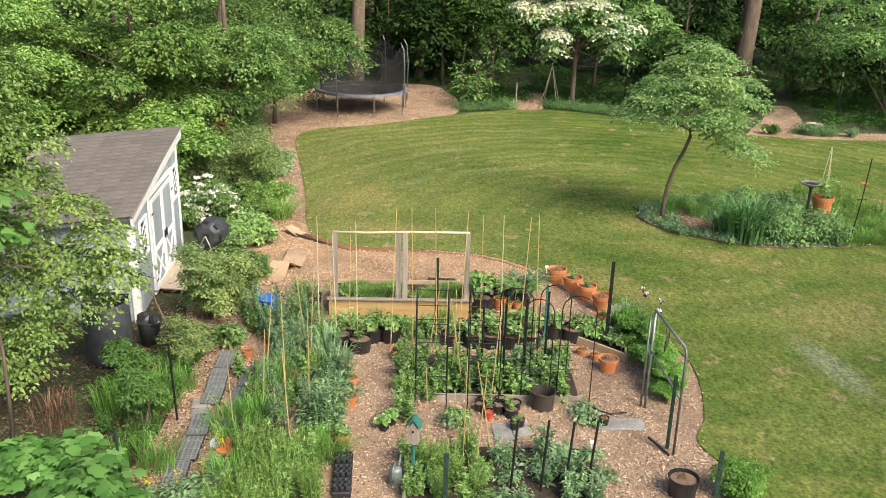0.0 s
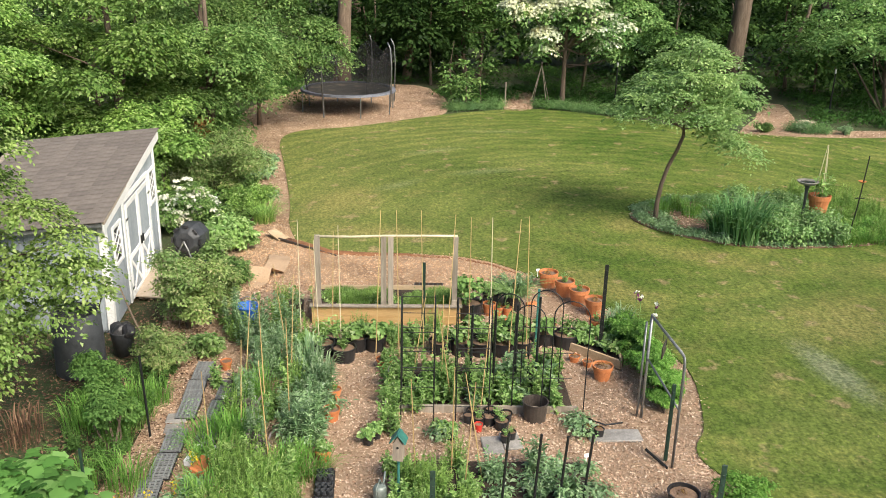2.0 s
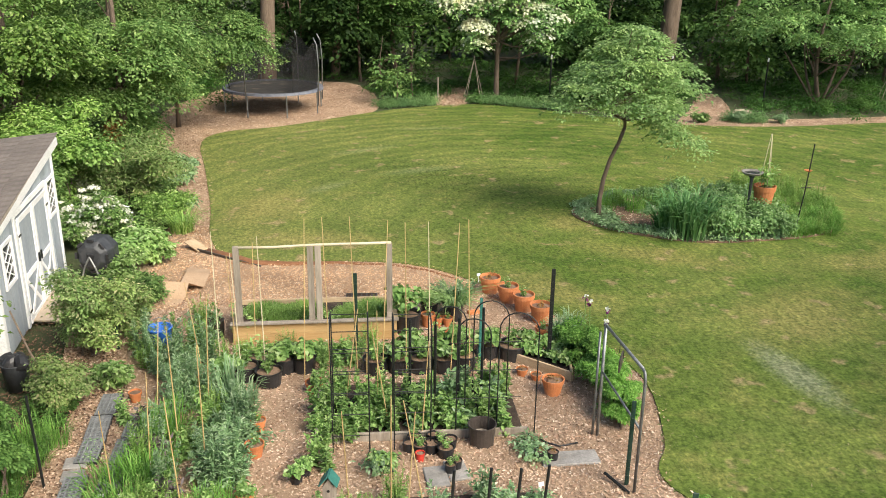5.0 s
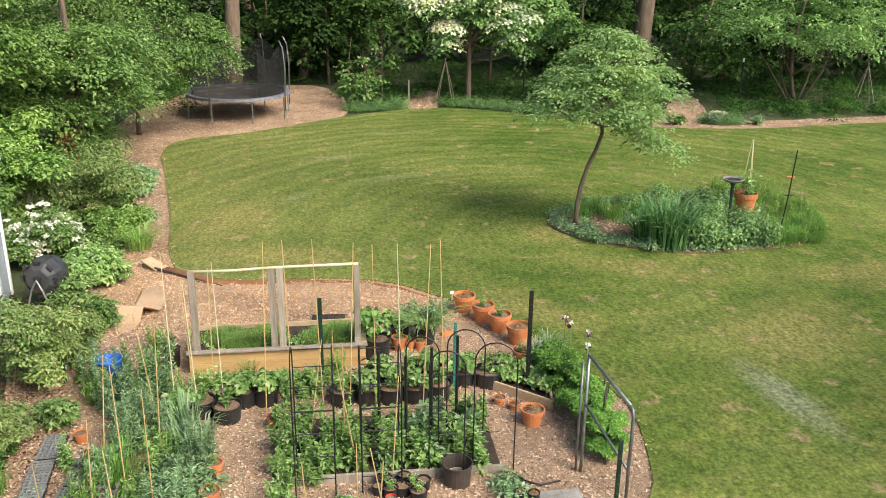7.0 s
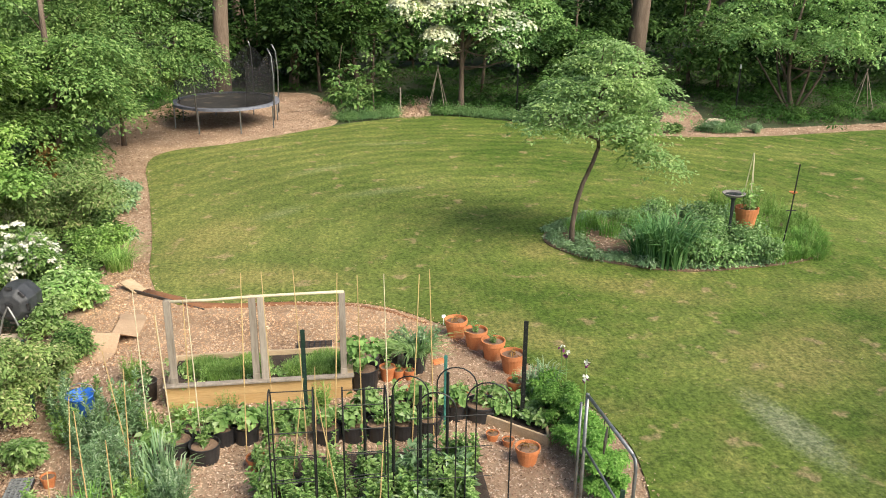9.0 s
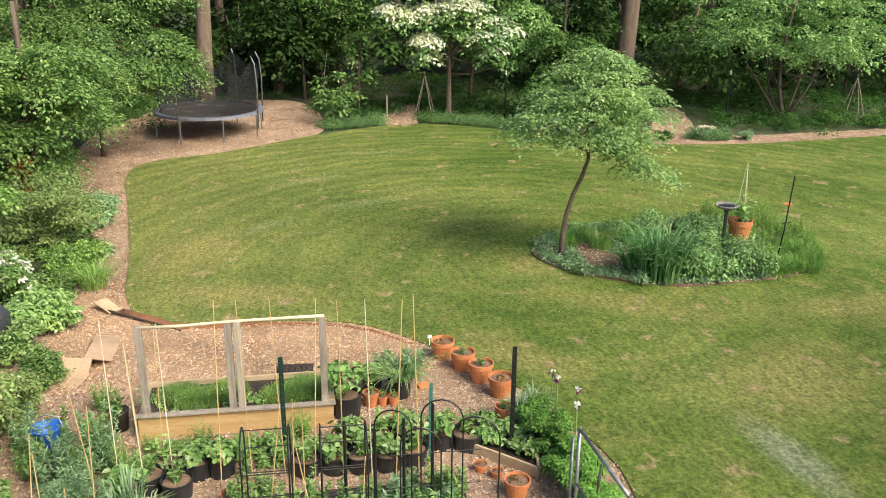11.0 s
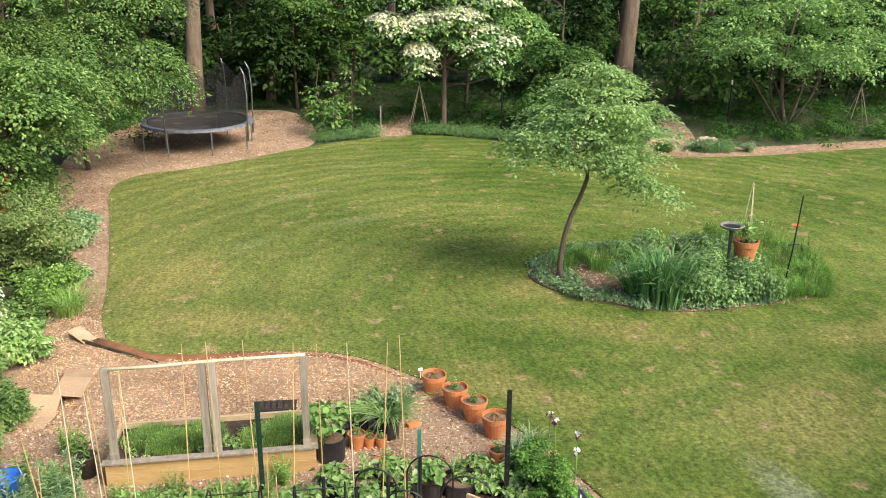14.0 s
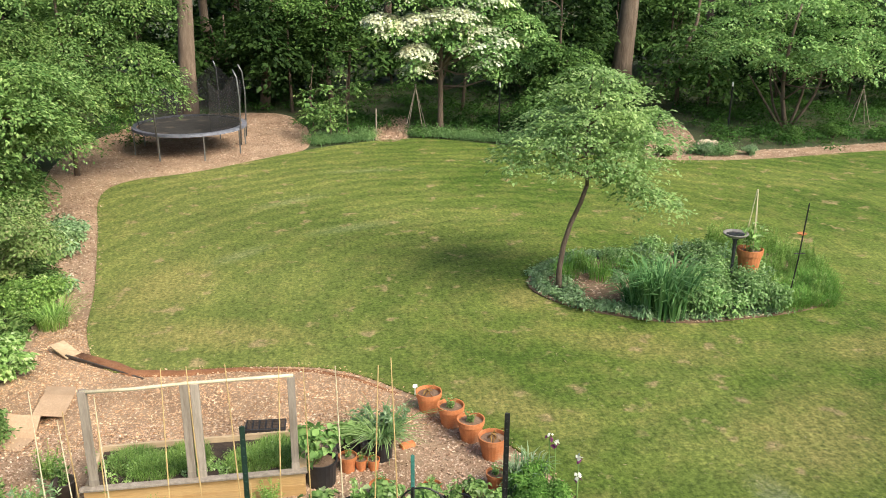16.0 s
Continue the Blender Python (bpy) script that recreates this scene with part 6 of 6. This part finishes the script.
# ---- smaller things in the garden ----
def flat_stone(x, y, w, d, yaw, label):
    t = thing("flagstone", (x, y, 0, 0, 0, yaw), label, "stone")
    part("slab", boxm((0, 0, 0.02), (w, d, 0.045), bevel=0.012), M_STONE, t)


flat_stone(2.42, 10.4, 0.74, 0.3, 2, "dark grey slab lying on the mulch")
flat_stone(0.72, 10.12, 0.28, 0.42, 5, "grey flagstone with a pot on it")
flat_stone(0.98, 10.24, 0.26, 0.42, 8, "grey flagstone with small pots on it")
flat_stone(-3.66, 10.72, 0.28, 0.25, 6, "square stepping stone between the seed trays")
flat_stone(-3.62, 10.45, 0.26, 0.22, 6, "square stepping stone between the seed trays")


def bar_mesh(size):
    me = bpy.data.meshes.new("cell_divider")
    bm = boxm((0, 0, 0), size, bevel=0)
    bm.to_mesh(me)
    bm.free()
    me.materials.append(M_CELL)
    return me


LONG_BAR, CROSS_BAR = bar_mesh((0.016, 0.54, 0.024)), bar_mesh((0.27, 0.014, 0.022))


def cell_tray(x, y, yaw, fillm, label):
    t = thing("seed_tray", (x, y, 0, 0, 0, yaw), label, "seed tray", "seed trays on the ground")
    part("tray", boxm((0, 0, 0.03), (0.28, 0.54, 0.05)), M_BLACKPOT, t)
    for i in range(5):
        child("cell_divider", LONG_BAR, t).matrix_basis = pose(-0.12 + 0.06 * i, 0, 0.066)
    for j in range(10):
        child("cell_divider", CROSS_BAR, t).matrix_basis = pose(0, -0.26 + 0.0578 * j, 0.067)
    if fillm:
        child("seedlings", leaf_cloud("seedlings", [(0, y0, 0.07, 0.12, 0.06, 0.02) for y0 in (-0.2, -0.1, 0, 0.1, 0.2)], 160, 0.035, fillm, 0.6, 0.2, 0.9), t)


for _i, (_x, _y) in enumerate(((-3.62, 12.1), (-3.6, 11.5), (-3.55, 10.95), (-3.52, 10.1), (-3.5, 9.5), (-3.52, 8.92))):
    cell_tray(_x, _y, 3 + 2 * (_i % 2), M_LEAF_BLUE if _i in (2, 3) else None, "black cell tray with seedlings" if _i in (2, 3) else "empty black cell tray on the ground")
for _i, (_x, _y) in enumerate(((-3.12, 11.5), (-3.13, 10.9), (-3.12, 10.3))):
    cell_tray(_x, _y, 2, M_LEAF_BLUE if _i == 1 else None, "dark cell tray beside the border")
_t = thing("planter_box", (-3.08, 9.75, 0, 0, 0, -8), "white tray of bright green lettuce seedlings", "planter")
part("tray", boxm((0, 0, 0.05), (0.3, 0.4, 0.1)), M_WHITE, _t)
child("lettuce", leaf_cloud("lettuce", [(0, 0, 0.12, 0.13, 0.18, 0.05)], 260, 0.05, M_LEAF_VEG, 0.7, 0.2, 0.9), _t)
_t = thing("clay_trough", (-3.02, 9.42, 0, 0, 18, -15), "orange clay trough tipped on its edge", "planter")
part("trough", boxm((0, 0, 0.1), (0.2, 0.32, 0.16), bevel=0.02), M_TERRA, _t)
for _i, (_x, _y) in enumerate(((-1.42, 9.25), (-1.4, 8.95), (-1.38, 8.65))):
    _t = thing("pot_crate", (_x, _y, 0, 0, 0, 4), "black crate of small nursery pots beside the path", "crate", "crates by the path")
    part("crate", boxm((0, 0, 0.05), (0.24, 0.28, 0.1), bevel=0.01), M_BLACKPOT, _t)
    for _k in range(6):
        part("cup", lathe(bmesh.new(), [(0.03, 0.1), (0.04, 0.16), (0.034, 0.16), (0.03, 0.12), (0, 0.12)], 10), M_GREYPLASTIC, _t).matrix_basis = pose(-0.07 + 0.07 * (_k % 3), -0.06 + 0.12 * (_k // 3), 0)


def wedge_bed():
    t = thing("corner_bed", (0, 0, 0), "small three-sided bed of pale timber with strawberry plants", "garden bed")
    P = [(2.06, 13.2), (2.92, 12.42), (3.06, 13.35)]
    for a, b in ((P[0], P[1]), (P[1], P[2])):
        d = Vector((b[0] - a[0], b[1] - a[1]))
        part("edge_board", boxm(((a[0] + b[0]) / 2, (a[1] + b[1]) / 2, 0.08), (d.length, 0.035, 0.16), (0, 0, math.degrees(math.atan2(d.y, d.x)))), M_WOODBOARD, t)
    bm = bmesh.new()
    lo, hi = [bm.verts.new((x, y, 0.01)) for x, y in P], [bm.verts.new((x, y, 0.1)) for x, y in P]
    bm.faces.new(hi)
    for i in range(3):
        bm.faces.new((lo[i], lo[(i + 1) % 3], hi[(i + 1) % 3], hi[i]))
    part("soil", bm, M_SOIL, t)
    for x, y in ((2.5, 13.1), (2.75, 12.95), (2.85, 13.2), (2.65, 13.3), (2.9, 12.8), (2.35, 13.2)):
        plant("strawberry_plant", x, y, 0.8, 0.1, "plants in the corner bed")


wedge_bed()


def edging_board():
    t = thing("edging_board", (0, 0, 0), "long brown plank on edge between lawn and mulch", "board")
    a, b = (-3.5, 18.4), (-2.12, 17.48)
    d = Vector((b[0] - a[0], b[1] - a[1]))
    ang = math.degrees(math.atan2(d.y, d.x))
    part("plank", boxm(((a[0] + b[0]) / 2, (a[1] + b[1]) / 2, 0.035), (d.length, 0.03, 0.06), (0, 2, ang)), M_BROWNPOT, t)
    part("tip", boxm((a[0] - 0.05, a[1] + 0.17, 0.1), (0.46, 0.26, 0.025), (0, 14, ang - 8)), M_WOODBOARD, t, "pale split end of the plank")
    t = thing("soil_bank", (0, 0, 0), "strip of bare red soil along the lawn's edge", "soil")
    r = np.random.default_rng(700)
    bm = bmesh.new()
    pts = [(-3.36, 18.58), (-3.02, 18.27), (-2.72, 18.03), (-2.3, 17.7), (-1.6, 17.6), (-0.6, 17.62), (0.5, 17.42), (1.15, 17.08), (1.8, 16.45)]
    tube(bm, [(x, y, 0.0) for x, y in pts], [0.08, 0.13, 0.14, 0.13, 0.11, 0.09, 0.07, 0.05, 0.04], 10)
    for v in bm.verts:
        v.co.z = v.co.z * 0.5 + 0.025 * noise.noise(v.co * 6)
    part("bank", bm, M_EDGE, t, smooth=True)


edging_board()


def cardboard():
    t = thing("cardboard_sheet", (0, 0, 0), "long brown cardboard sheet folded in a zigzag on the mulch", "cardboard")
    folds = [((-3.3, 17.3), 0.06), ((-3.24, 16.95), 0.1), ((-3.28, 16.42), 0.05), ((-3.47, 16.12), 0.25), ((-3.53, 15.88), 0.03), ((-3.63, 15.6), 0.02)]
    w, th = Vector((0.23, -0.05, 0.0)), Vector((0, 0.004, 0.006))
    for k in range(len(folds) - 1):
        a, b = (Vector((*f[0], f[1])) for f in folds[k:k + 2])
        bm = bmesh.new()
        v = [bm.verts.new(c) for c in (a - w, a + w, b + w * 1.03, b - w * 0.97, a - w + th, a + w + th, b + w * 1.03 + th, b - w * 0.97 + th)]
        for f in ((0, 1, 2, 3), (7, 6, 5, 4), (4, 5, 1, 0), (5, 6, 2, 1), (6, 7, 3, 2), (7, 4, 0, 3)):
            bm.faces.new([v[q] for q in f])
        bmesh.ops.recalc_face_normals(bm, faces=bm.faces)
        part("panel", bm, M_CARD, t)


cardboard()


def blue_tub():
    t = thing("blue_tub", (-3.22, 13.6, 0, 0, 0, 10), "bright blue plastic tub half hidden among plants", "tub")
    part("tub", lathe(bmesh.new(), [(0.15, 0), (0.18, 0.5), (0.2, 0.52), (0.17, 0.52), (0.14, 0.1), (0, 0.1)], 18), M_BLUE, t, smooth=True)
    part("handle", tubem([(-0.19, 0, 0.5), (-0.15, 0.05, 0.6), (0, 0.07, 0.65), (0.15, 0.05, 0.6), (0.19, 0, 0.5)], 0.008, 6), M_STEEL, t)


blue_tub()


def watering_can():
    t = thing("watering_can", (-0.72, 8.85, 0, 0, 0, 75), "grey-green metal watering can standing on the mulch", "watering can")
    part("body", lathe(bmesh.new(), [(0.082, 0), (0.086, 0.02), (0.082, 0.22), (0.07, 0.25), (0.04, 0.26), (0, 0.26)], 18), M_CAN, t, smooth=True)
    part("spout", tubem([(0.075, 0, 0.06), (0.15, 0, 0.2), (0.21, 0, 0.32)], [0.022, 0.016, 0.013], 8), M_CAN, t, smooth=True)
    part("handle", tubem([(-0.08, 0, 0.08), (-0.15, 0, 0.18), (-0.12, 0, 0.3), (0, 0, 0.34), (0.05, 0, 0.25)], 0.01, 7), M_CAN, t, smooth=True)


watering_can()


def birdhouse():
    t = thing("birdhouse", (-0.5, 8.9, 0, 0, 0, -10), "small wooden birdhouse with a green roof on a teal pole", "birdhouse")
    part("pole", tubem([(0, 0, -0.05), (0, 0, 0.62)], 0.018, 8), M_TEAL, t)
    bm = prism(bmesh.new(), [(-0.06, 0.6), (0.06, 0.6), (0.06, 0.82), (0, 0.92), (-0.06, 0.82)], 'y', -0.06, 0.06)
    b = part("box", bm, M_WOODGREY, t)
    part("entrance", lathe(bmesh.new(), [(0.016, 0), (0.016, 0.004)], 12), M_BLACKMETAL, b).matrix_basis = pose(0, -0.062, 0.78, 90)
    for sg in (1, -1):
        part("roof", boxm((sg * 0.05, 0, 0.9), (0.15, 0.17, 0.014), (0, sg * 52, 0)), M_TEAL, t)


birdhouse()
_t = thing("garden_hose", (0, 0, 0), "thin dark hose snaking across the mulch", "hose")
part("hose", tubem([(1.4, 11.05, 0.04), (1.8, 11.08, 0.05), (2.05, 10.95, 0.04), (2.2, 10.75, 0.04), (2.35, 10.66, 0.04), (2.6, 10.72, 0.04)], 0.012, 7), M_BLACKPOT, _t, smooth=True)


# ---- trampoline ----
def trampoline():
    t = thing("trampoline", (-3.35, 34.35, 0, 0, 0, 8), "round trampoline with a faded blue pad and sagging black safety net", "trampoline")
    R, H = 1.83, 0.86
    part("jump_mat", lathe(bmesh.new(), [(1.68, H - 0.03), (1.68, H - 0.015), (0.8, H - 0.05)], 40), M_MATBED, t)
    part("pad", lathe(bmesh.new(), [(R - 0.13, H - 0.02), (R - 0.13, H + 0.025), (R + 0.02, H + 0.02), (R + 0.035, H - 0.06), (R + 0.02, H - 0.06), (R, H - 0.02)], 40, False), M_PADBLUE, t)
    for k in range(8):
        a = k * math.tau / 8 + 0.2
        c, s = math.cos(a), math.sin(a)
        part("leg", tubem([(R * c, R * s, H - 0.05), (R * c, R * s, 0.0)], 0.024, 8), M_STEEL, t)
        if k in (7, 0, 1, 2, 5):
            part("net_pole", tubem([(R * 1.03 * c, R * 1.03 * s, 0.3), (R * 1.05 * c, R * 1.05 * s, 1.8), (R * 1.02 * c, R * 1.02 * s, 2.5), (R * 0.95 * c, R * 0.95 * s, 2.75)], 0.026, 8), M_STEEL, t, smooth=True)
    bm = bmesh.new()
    n = 34
    lo, hi = [], []
    for k in range(n + 1):
        a = -1.2 + 4.6 * k / n
        top = 2.05 + 0.55 * abs(math.cos((a - 0.2) * 4)) - 0.35 * max(0, a - 1.2)
        lo.append(bm.verts.new((1.62 * math.cos(a), 1.62 * math.sin(a), H)))
        hi.append(bm.verts.new((1.78 * math.cos(a), 1.78 * math.sin(a), top)))
    for k in range(n):
        bm.faces.new((lo[k], lo[k + 1], hi[k + 1], hi[k]))
    part("safety_net", bm, M_NET, t, "sagging black net")


trampoline()


# ---- island bed ----
ISLE = smooth_outline([(4.85, 20.6), (5.2, 19.6), (6.0, 18.9), (7.2, 18.35), (8.6, 18.4), (9.9, 18.65), (10.7, 19.2), (11.2, 20.3), (11.2, 21.6), (10.0, 22.3), (8.4, 22.4), (6.8, 22.3), (5.6, 21.9)])
slab("island_bed", ISLE, -0.02, 0.06, M_BEDSOIL, "island flower bed of brown mulch in the lawn", "flower bed")


_c = chips("bed_chips", ISLE, (4.8, 11.2, 18.3, 22.4), 9000, 0.06, M_CHIP, "brown and straw-coloured chips on the island bed", np.random.default_rng(12))
_c.location.z = 0.05


def island():
    within = lambda x, y: bool(inside(ISLE, np.array([x]), np.array([y]))[0])
    fill(["edging_plant"], 4.9, 6.9, 18.6, 20.3, 0.36, 0.85, "low plants in the island bed", keep=lambda x, y: within(x, y) and not (5.9 < x < 7 and y > 19.5))
    fill(["edging_plant", "wispy_plant"], 4.9, 7.2, 20.6, 22.2, 0.45, 0.8, "low plants in the island bed", keep=within)
    fill(["mound_plant"], 7.3, 9.0, 18.7, 20.2, 0.4, 1.0, "mounds in the island bed", 1.2, keep=within)
    fill(["mound_plant", "mound_plant", "poppy_plant"], 7.4, 9.6, 20.2, 22.0, 0.5, 1.0, "mounds in the island bed", 1.1, keep=within)
    fill(["wispy_plant", "feathery_plant", "feathery_plant"], 9.0, 11.1, 18.8, 20.8, 0.32, 0.8, "feathery plants in the island bed", 0.6, keep=within)
    fill(["wispy_plant", "feathery_plant", "feathery_plant"], 9.6, 11.2, 20.8, 22.2, 0.45, 0.9, "feathery plants in the island bed", 0.9, keep=within)
    for k, (x, y) in enumerate(ISLE):
        c = Vector((8.0 - x, 20.4 - y)).normalized() * 0.22
        plant("edging_plant" if x < 9.2 else "wispy_plant", x + c.x, y + c.y, 0.7, group="low plants in the island bed", sz=0.7 if x < 9.2 else 0.55)
    for x, y, s in ((6.8, 18.85, 1.0), (7.05, 18.72, 1.05), (7.2, 19.0, 1.0), (6.65, 19.15, 0.95)):
        plant("iris_clump", x, y, s, group="irises in the island bed")
    for x, y in ((6.6, 20.9), (7.2, 20.9), (8.0, 21.4), (6.2, 21.2)):
        plant("feathery_plant", x, y, 0.8, sz=0.8)
    t = thing("bird_bath", (8.82, 19.85, 0), "grey stone bird bath on a slim pedestal", "bird bath")
    part("pedestal", lathe(bmesh.new(), [(0.14, 0), (0.14, 0.05), (0.045, 0.14), (0.03, 0.6), (0.04, 1.05), (0.08, 1.13)], 18), M_GREYPLASTIC, t, smooth=True)
    part("bowl", lathe(bmesh.new(), [(0.07, 1.12), (0.18, 1.15), (0.24, 1.2), (0.25, 1.22), (0.22, 1.22), (0.17, 1.18), (0, 1.17)], 28), M_STONE, t, smooth=True)
    part("water", lathe(bmesh.new(), [(0.185, 1.19), (0.1, 1.192)], 24), M_DARKGLASS, t)
    s = thing("pot_stand", (9.14, 19.8, 0), "low dark stump under the large pot", "stand")
    part("stump", lathe(bmesh.new(), [(0.2, 0), (0.18, 0.2), (0.17, 0.38), (0.0, 0.38)], 14), M_BARK, s)
    pot(9.14, 19.8, 0.25, 0.52, M_TERRA, "large banded terracotta pot on a stump in the island bed", SPRIG, 2.3, "", 0.38)
    o = thing("cane_tripod", (9.14, 19.8, 0.75), "tripod of pale canes standing in the large pot", "tripod")
    for k in range(3):
        a = k * 2.1 + 0.4
        part("cane", tubem([(0.15 * math.cos(a), 0.15 * math.sin(a), 0), (0.01 * math.cos(a), 0.01 * math.sin(a), 1.35)], 0.009, 5), M_BAMBOO_PALE, o)
    t = thing("feeder_stake", (9.6, 18.85, 0), "thin dark stake with a small copper feeder", "stake")
    part("stake", tubem([(-0.1, 0, 0), (0, 0, 1.0), (0.06, 0, 2.08)], 0.014, 6), M_BLACKMETAL, t)
    part("dish", lathe(bmesh.new(), [(0.02, 1.46), (0.09, 1.5), (0.07, 1.48), (0, 1.475)], 14), M_TERRA, t, "copper-coloured dish")
    part("cross_bar", tubem([(-0.1, 0, 1.1), (0.12, 0, 1.1)], 0.012, 5), M_BLACKMETAL, t)
    t = thing("blue_ornament", (8.85, 19.45, 0), "small blue glazed ornament among the plants", "ornament")
    part("bowl", lathe(bmesh.new(), [(0.05, 0), (0.07, 0.25), (0.09, 0.33), (0.07, 0.33), (0, 0.25)], 14), M_BLUE, t, smooth=True)


island()


def tripod(x, y, h, w):
    t = thing("cane_obelisk", (x, y, 0), "obelisk of bamboo canes tied at the top", "obelisk", "cane obelisks")
    for k in range(4):
        a = k * math.tau / 4 + 0.5
        part("cane", tubem([(w * math.cos(a), w * math.sin(a), 0), (-0.03 * math.cos(a), -0.03 * math.sin(a), h)], 0.014, 5), M_WOODGREY, t)
    part("tie", lathe(bmesh.new(), [(0.03, h - 0.14), (0.045, h - 0.12), (0.03, h - 0.1)], 8), M_BARK, t)


tripod(4.5, 36.6, 1.75, 0.5)
tripod(21.8, 35.6, 1.6, 0.5)


def right_edge():
    for i, (x, y, s) in enumerate(((13.7, 31.5, 0.4), (15.1, 31.3, 0.34), (12.2, 31.5, 0.4), (17.8, 33.4, 0.5), (19.5, 33.6, 0.5), (21.2, 33.5, 0.5))):
        shrub(x, y, s, s * 1.1, 1100, 0.09, M_LEAF_BLUE if i < 2 else M_LEAF_DEEP, "low tufted plant at the edge of the chip path", 720 + i, "edging_shrub")
    r = np.random.default_rng(740)
    t = thing("rock_pile", (14.3, 32.3, 0), "pile of pale rounded rocks beside the path", "rocks")
    for k in range(7):
        bm = bmesh.new()
        bmesh.ops.create_icosphere(bm, subdivisions=2, radius=0.13 + 0.07 * r.random(), matrix=pose(0.4 * r.normal(), 0.4 * r.normal(), 0.08))
        for v in bm.verts:
            v.co += v.normal * 0.05 * noise.noise(v.co * 5)
        part("rock", bm, M_CONCRETE, t)


right_edge()


_t = thing("fallen_pole", (0, 0, 0), "thin brown branch leaning against the bins", "branch")
part("branch", tubem([(-5.25, 13.35, 0.95), (-4.95, 13.0, 0.55), (-4.55, 12.6, 0.02)], [0.012, 0.015, 0.018], 6), M_BARK_PALE, _t)
_t = thing("dead_fern", (-5.6, 10.2, 0), "clump of dry brown fern stalks", "plant")
child("foliage", blades("foliage", 110, 0.35, 0.4, 0.014, M_LITTER, 0.5, np.random.default_rng(760)), _t)


_t = thing("loose_brick", (1.78, 14.95, 0.012, 0, 0, 20), "single red brick lying on the mulch", "brick")
part("brick", boxm((0, 0, 0.03), (0.2, 0.1, 0.057), bevel=0.006), M_TERRA, _t)
for _x, _y in ((2.05, 16.35), (1.9, 9.65), (-3.05, 11.05)):
    _t = thing("plant_label", (_x, _y, 0, 0, 0, 12), "small white plastic plant label on a peg", "label", "plant labels")
    part("peg", boxm((0, 0, 0.09), (0.012, 0.004, 0.18), bevel=0), M_WHITE, _t)
    part("tag", boxm((0, -0.004, 0.19), (0.07, 0.004, 0.05), (-20, 0, 0), 0), M_WHITE, _t)
_t = thing("ornamental_grass", (-4.05, 19.75, 0), "clump of yellow-green ornamental grass beside the path", "grass")
child("tuft", blades("tuft", 300, 0.25, 0.5, 0.01, M_LEAF_YEL, 1.4, np.random.default_rng(770)), _t)
for _k, (_x, _y) in enumerate(((-4.25, 21.3), (-4.75, 23.6), (-5.3, 25.6))):
    _t = thing("lavender_clump", (_x, _y, 0), "low grey-green lavender clump by the path", "plant", "lavender clumps")
    child("foliage", LOWBLUE, _t).matrix_basis = Matrix.Diagonal((1.1, 1.1, 1.6, 1))
_t = thing("sapling_stake", (3.0, 36.2, 0), "short wooden stake at the wood's edge", "stake")
part("stake", tubem([(0, 0, 0), (0, 0, 0.95)], 0.03, 6), M_WOODGREY, _t)
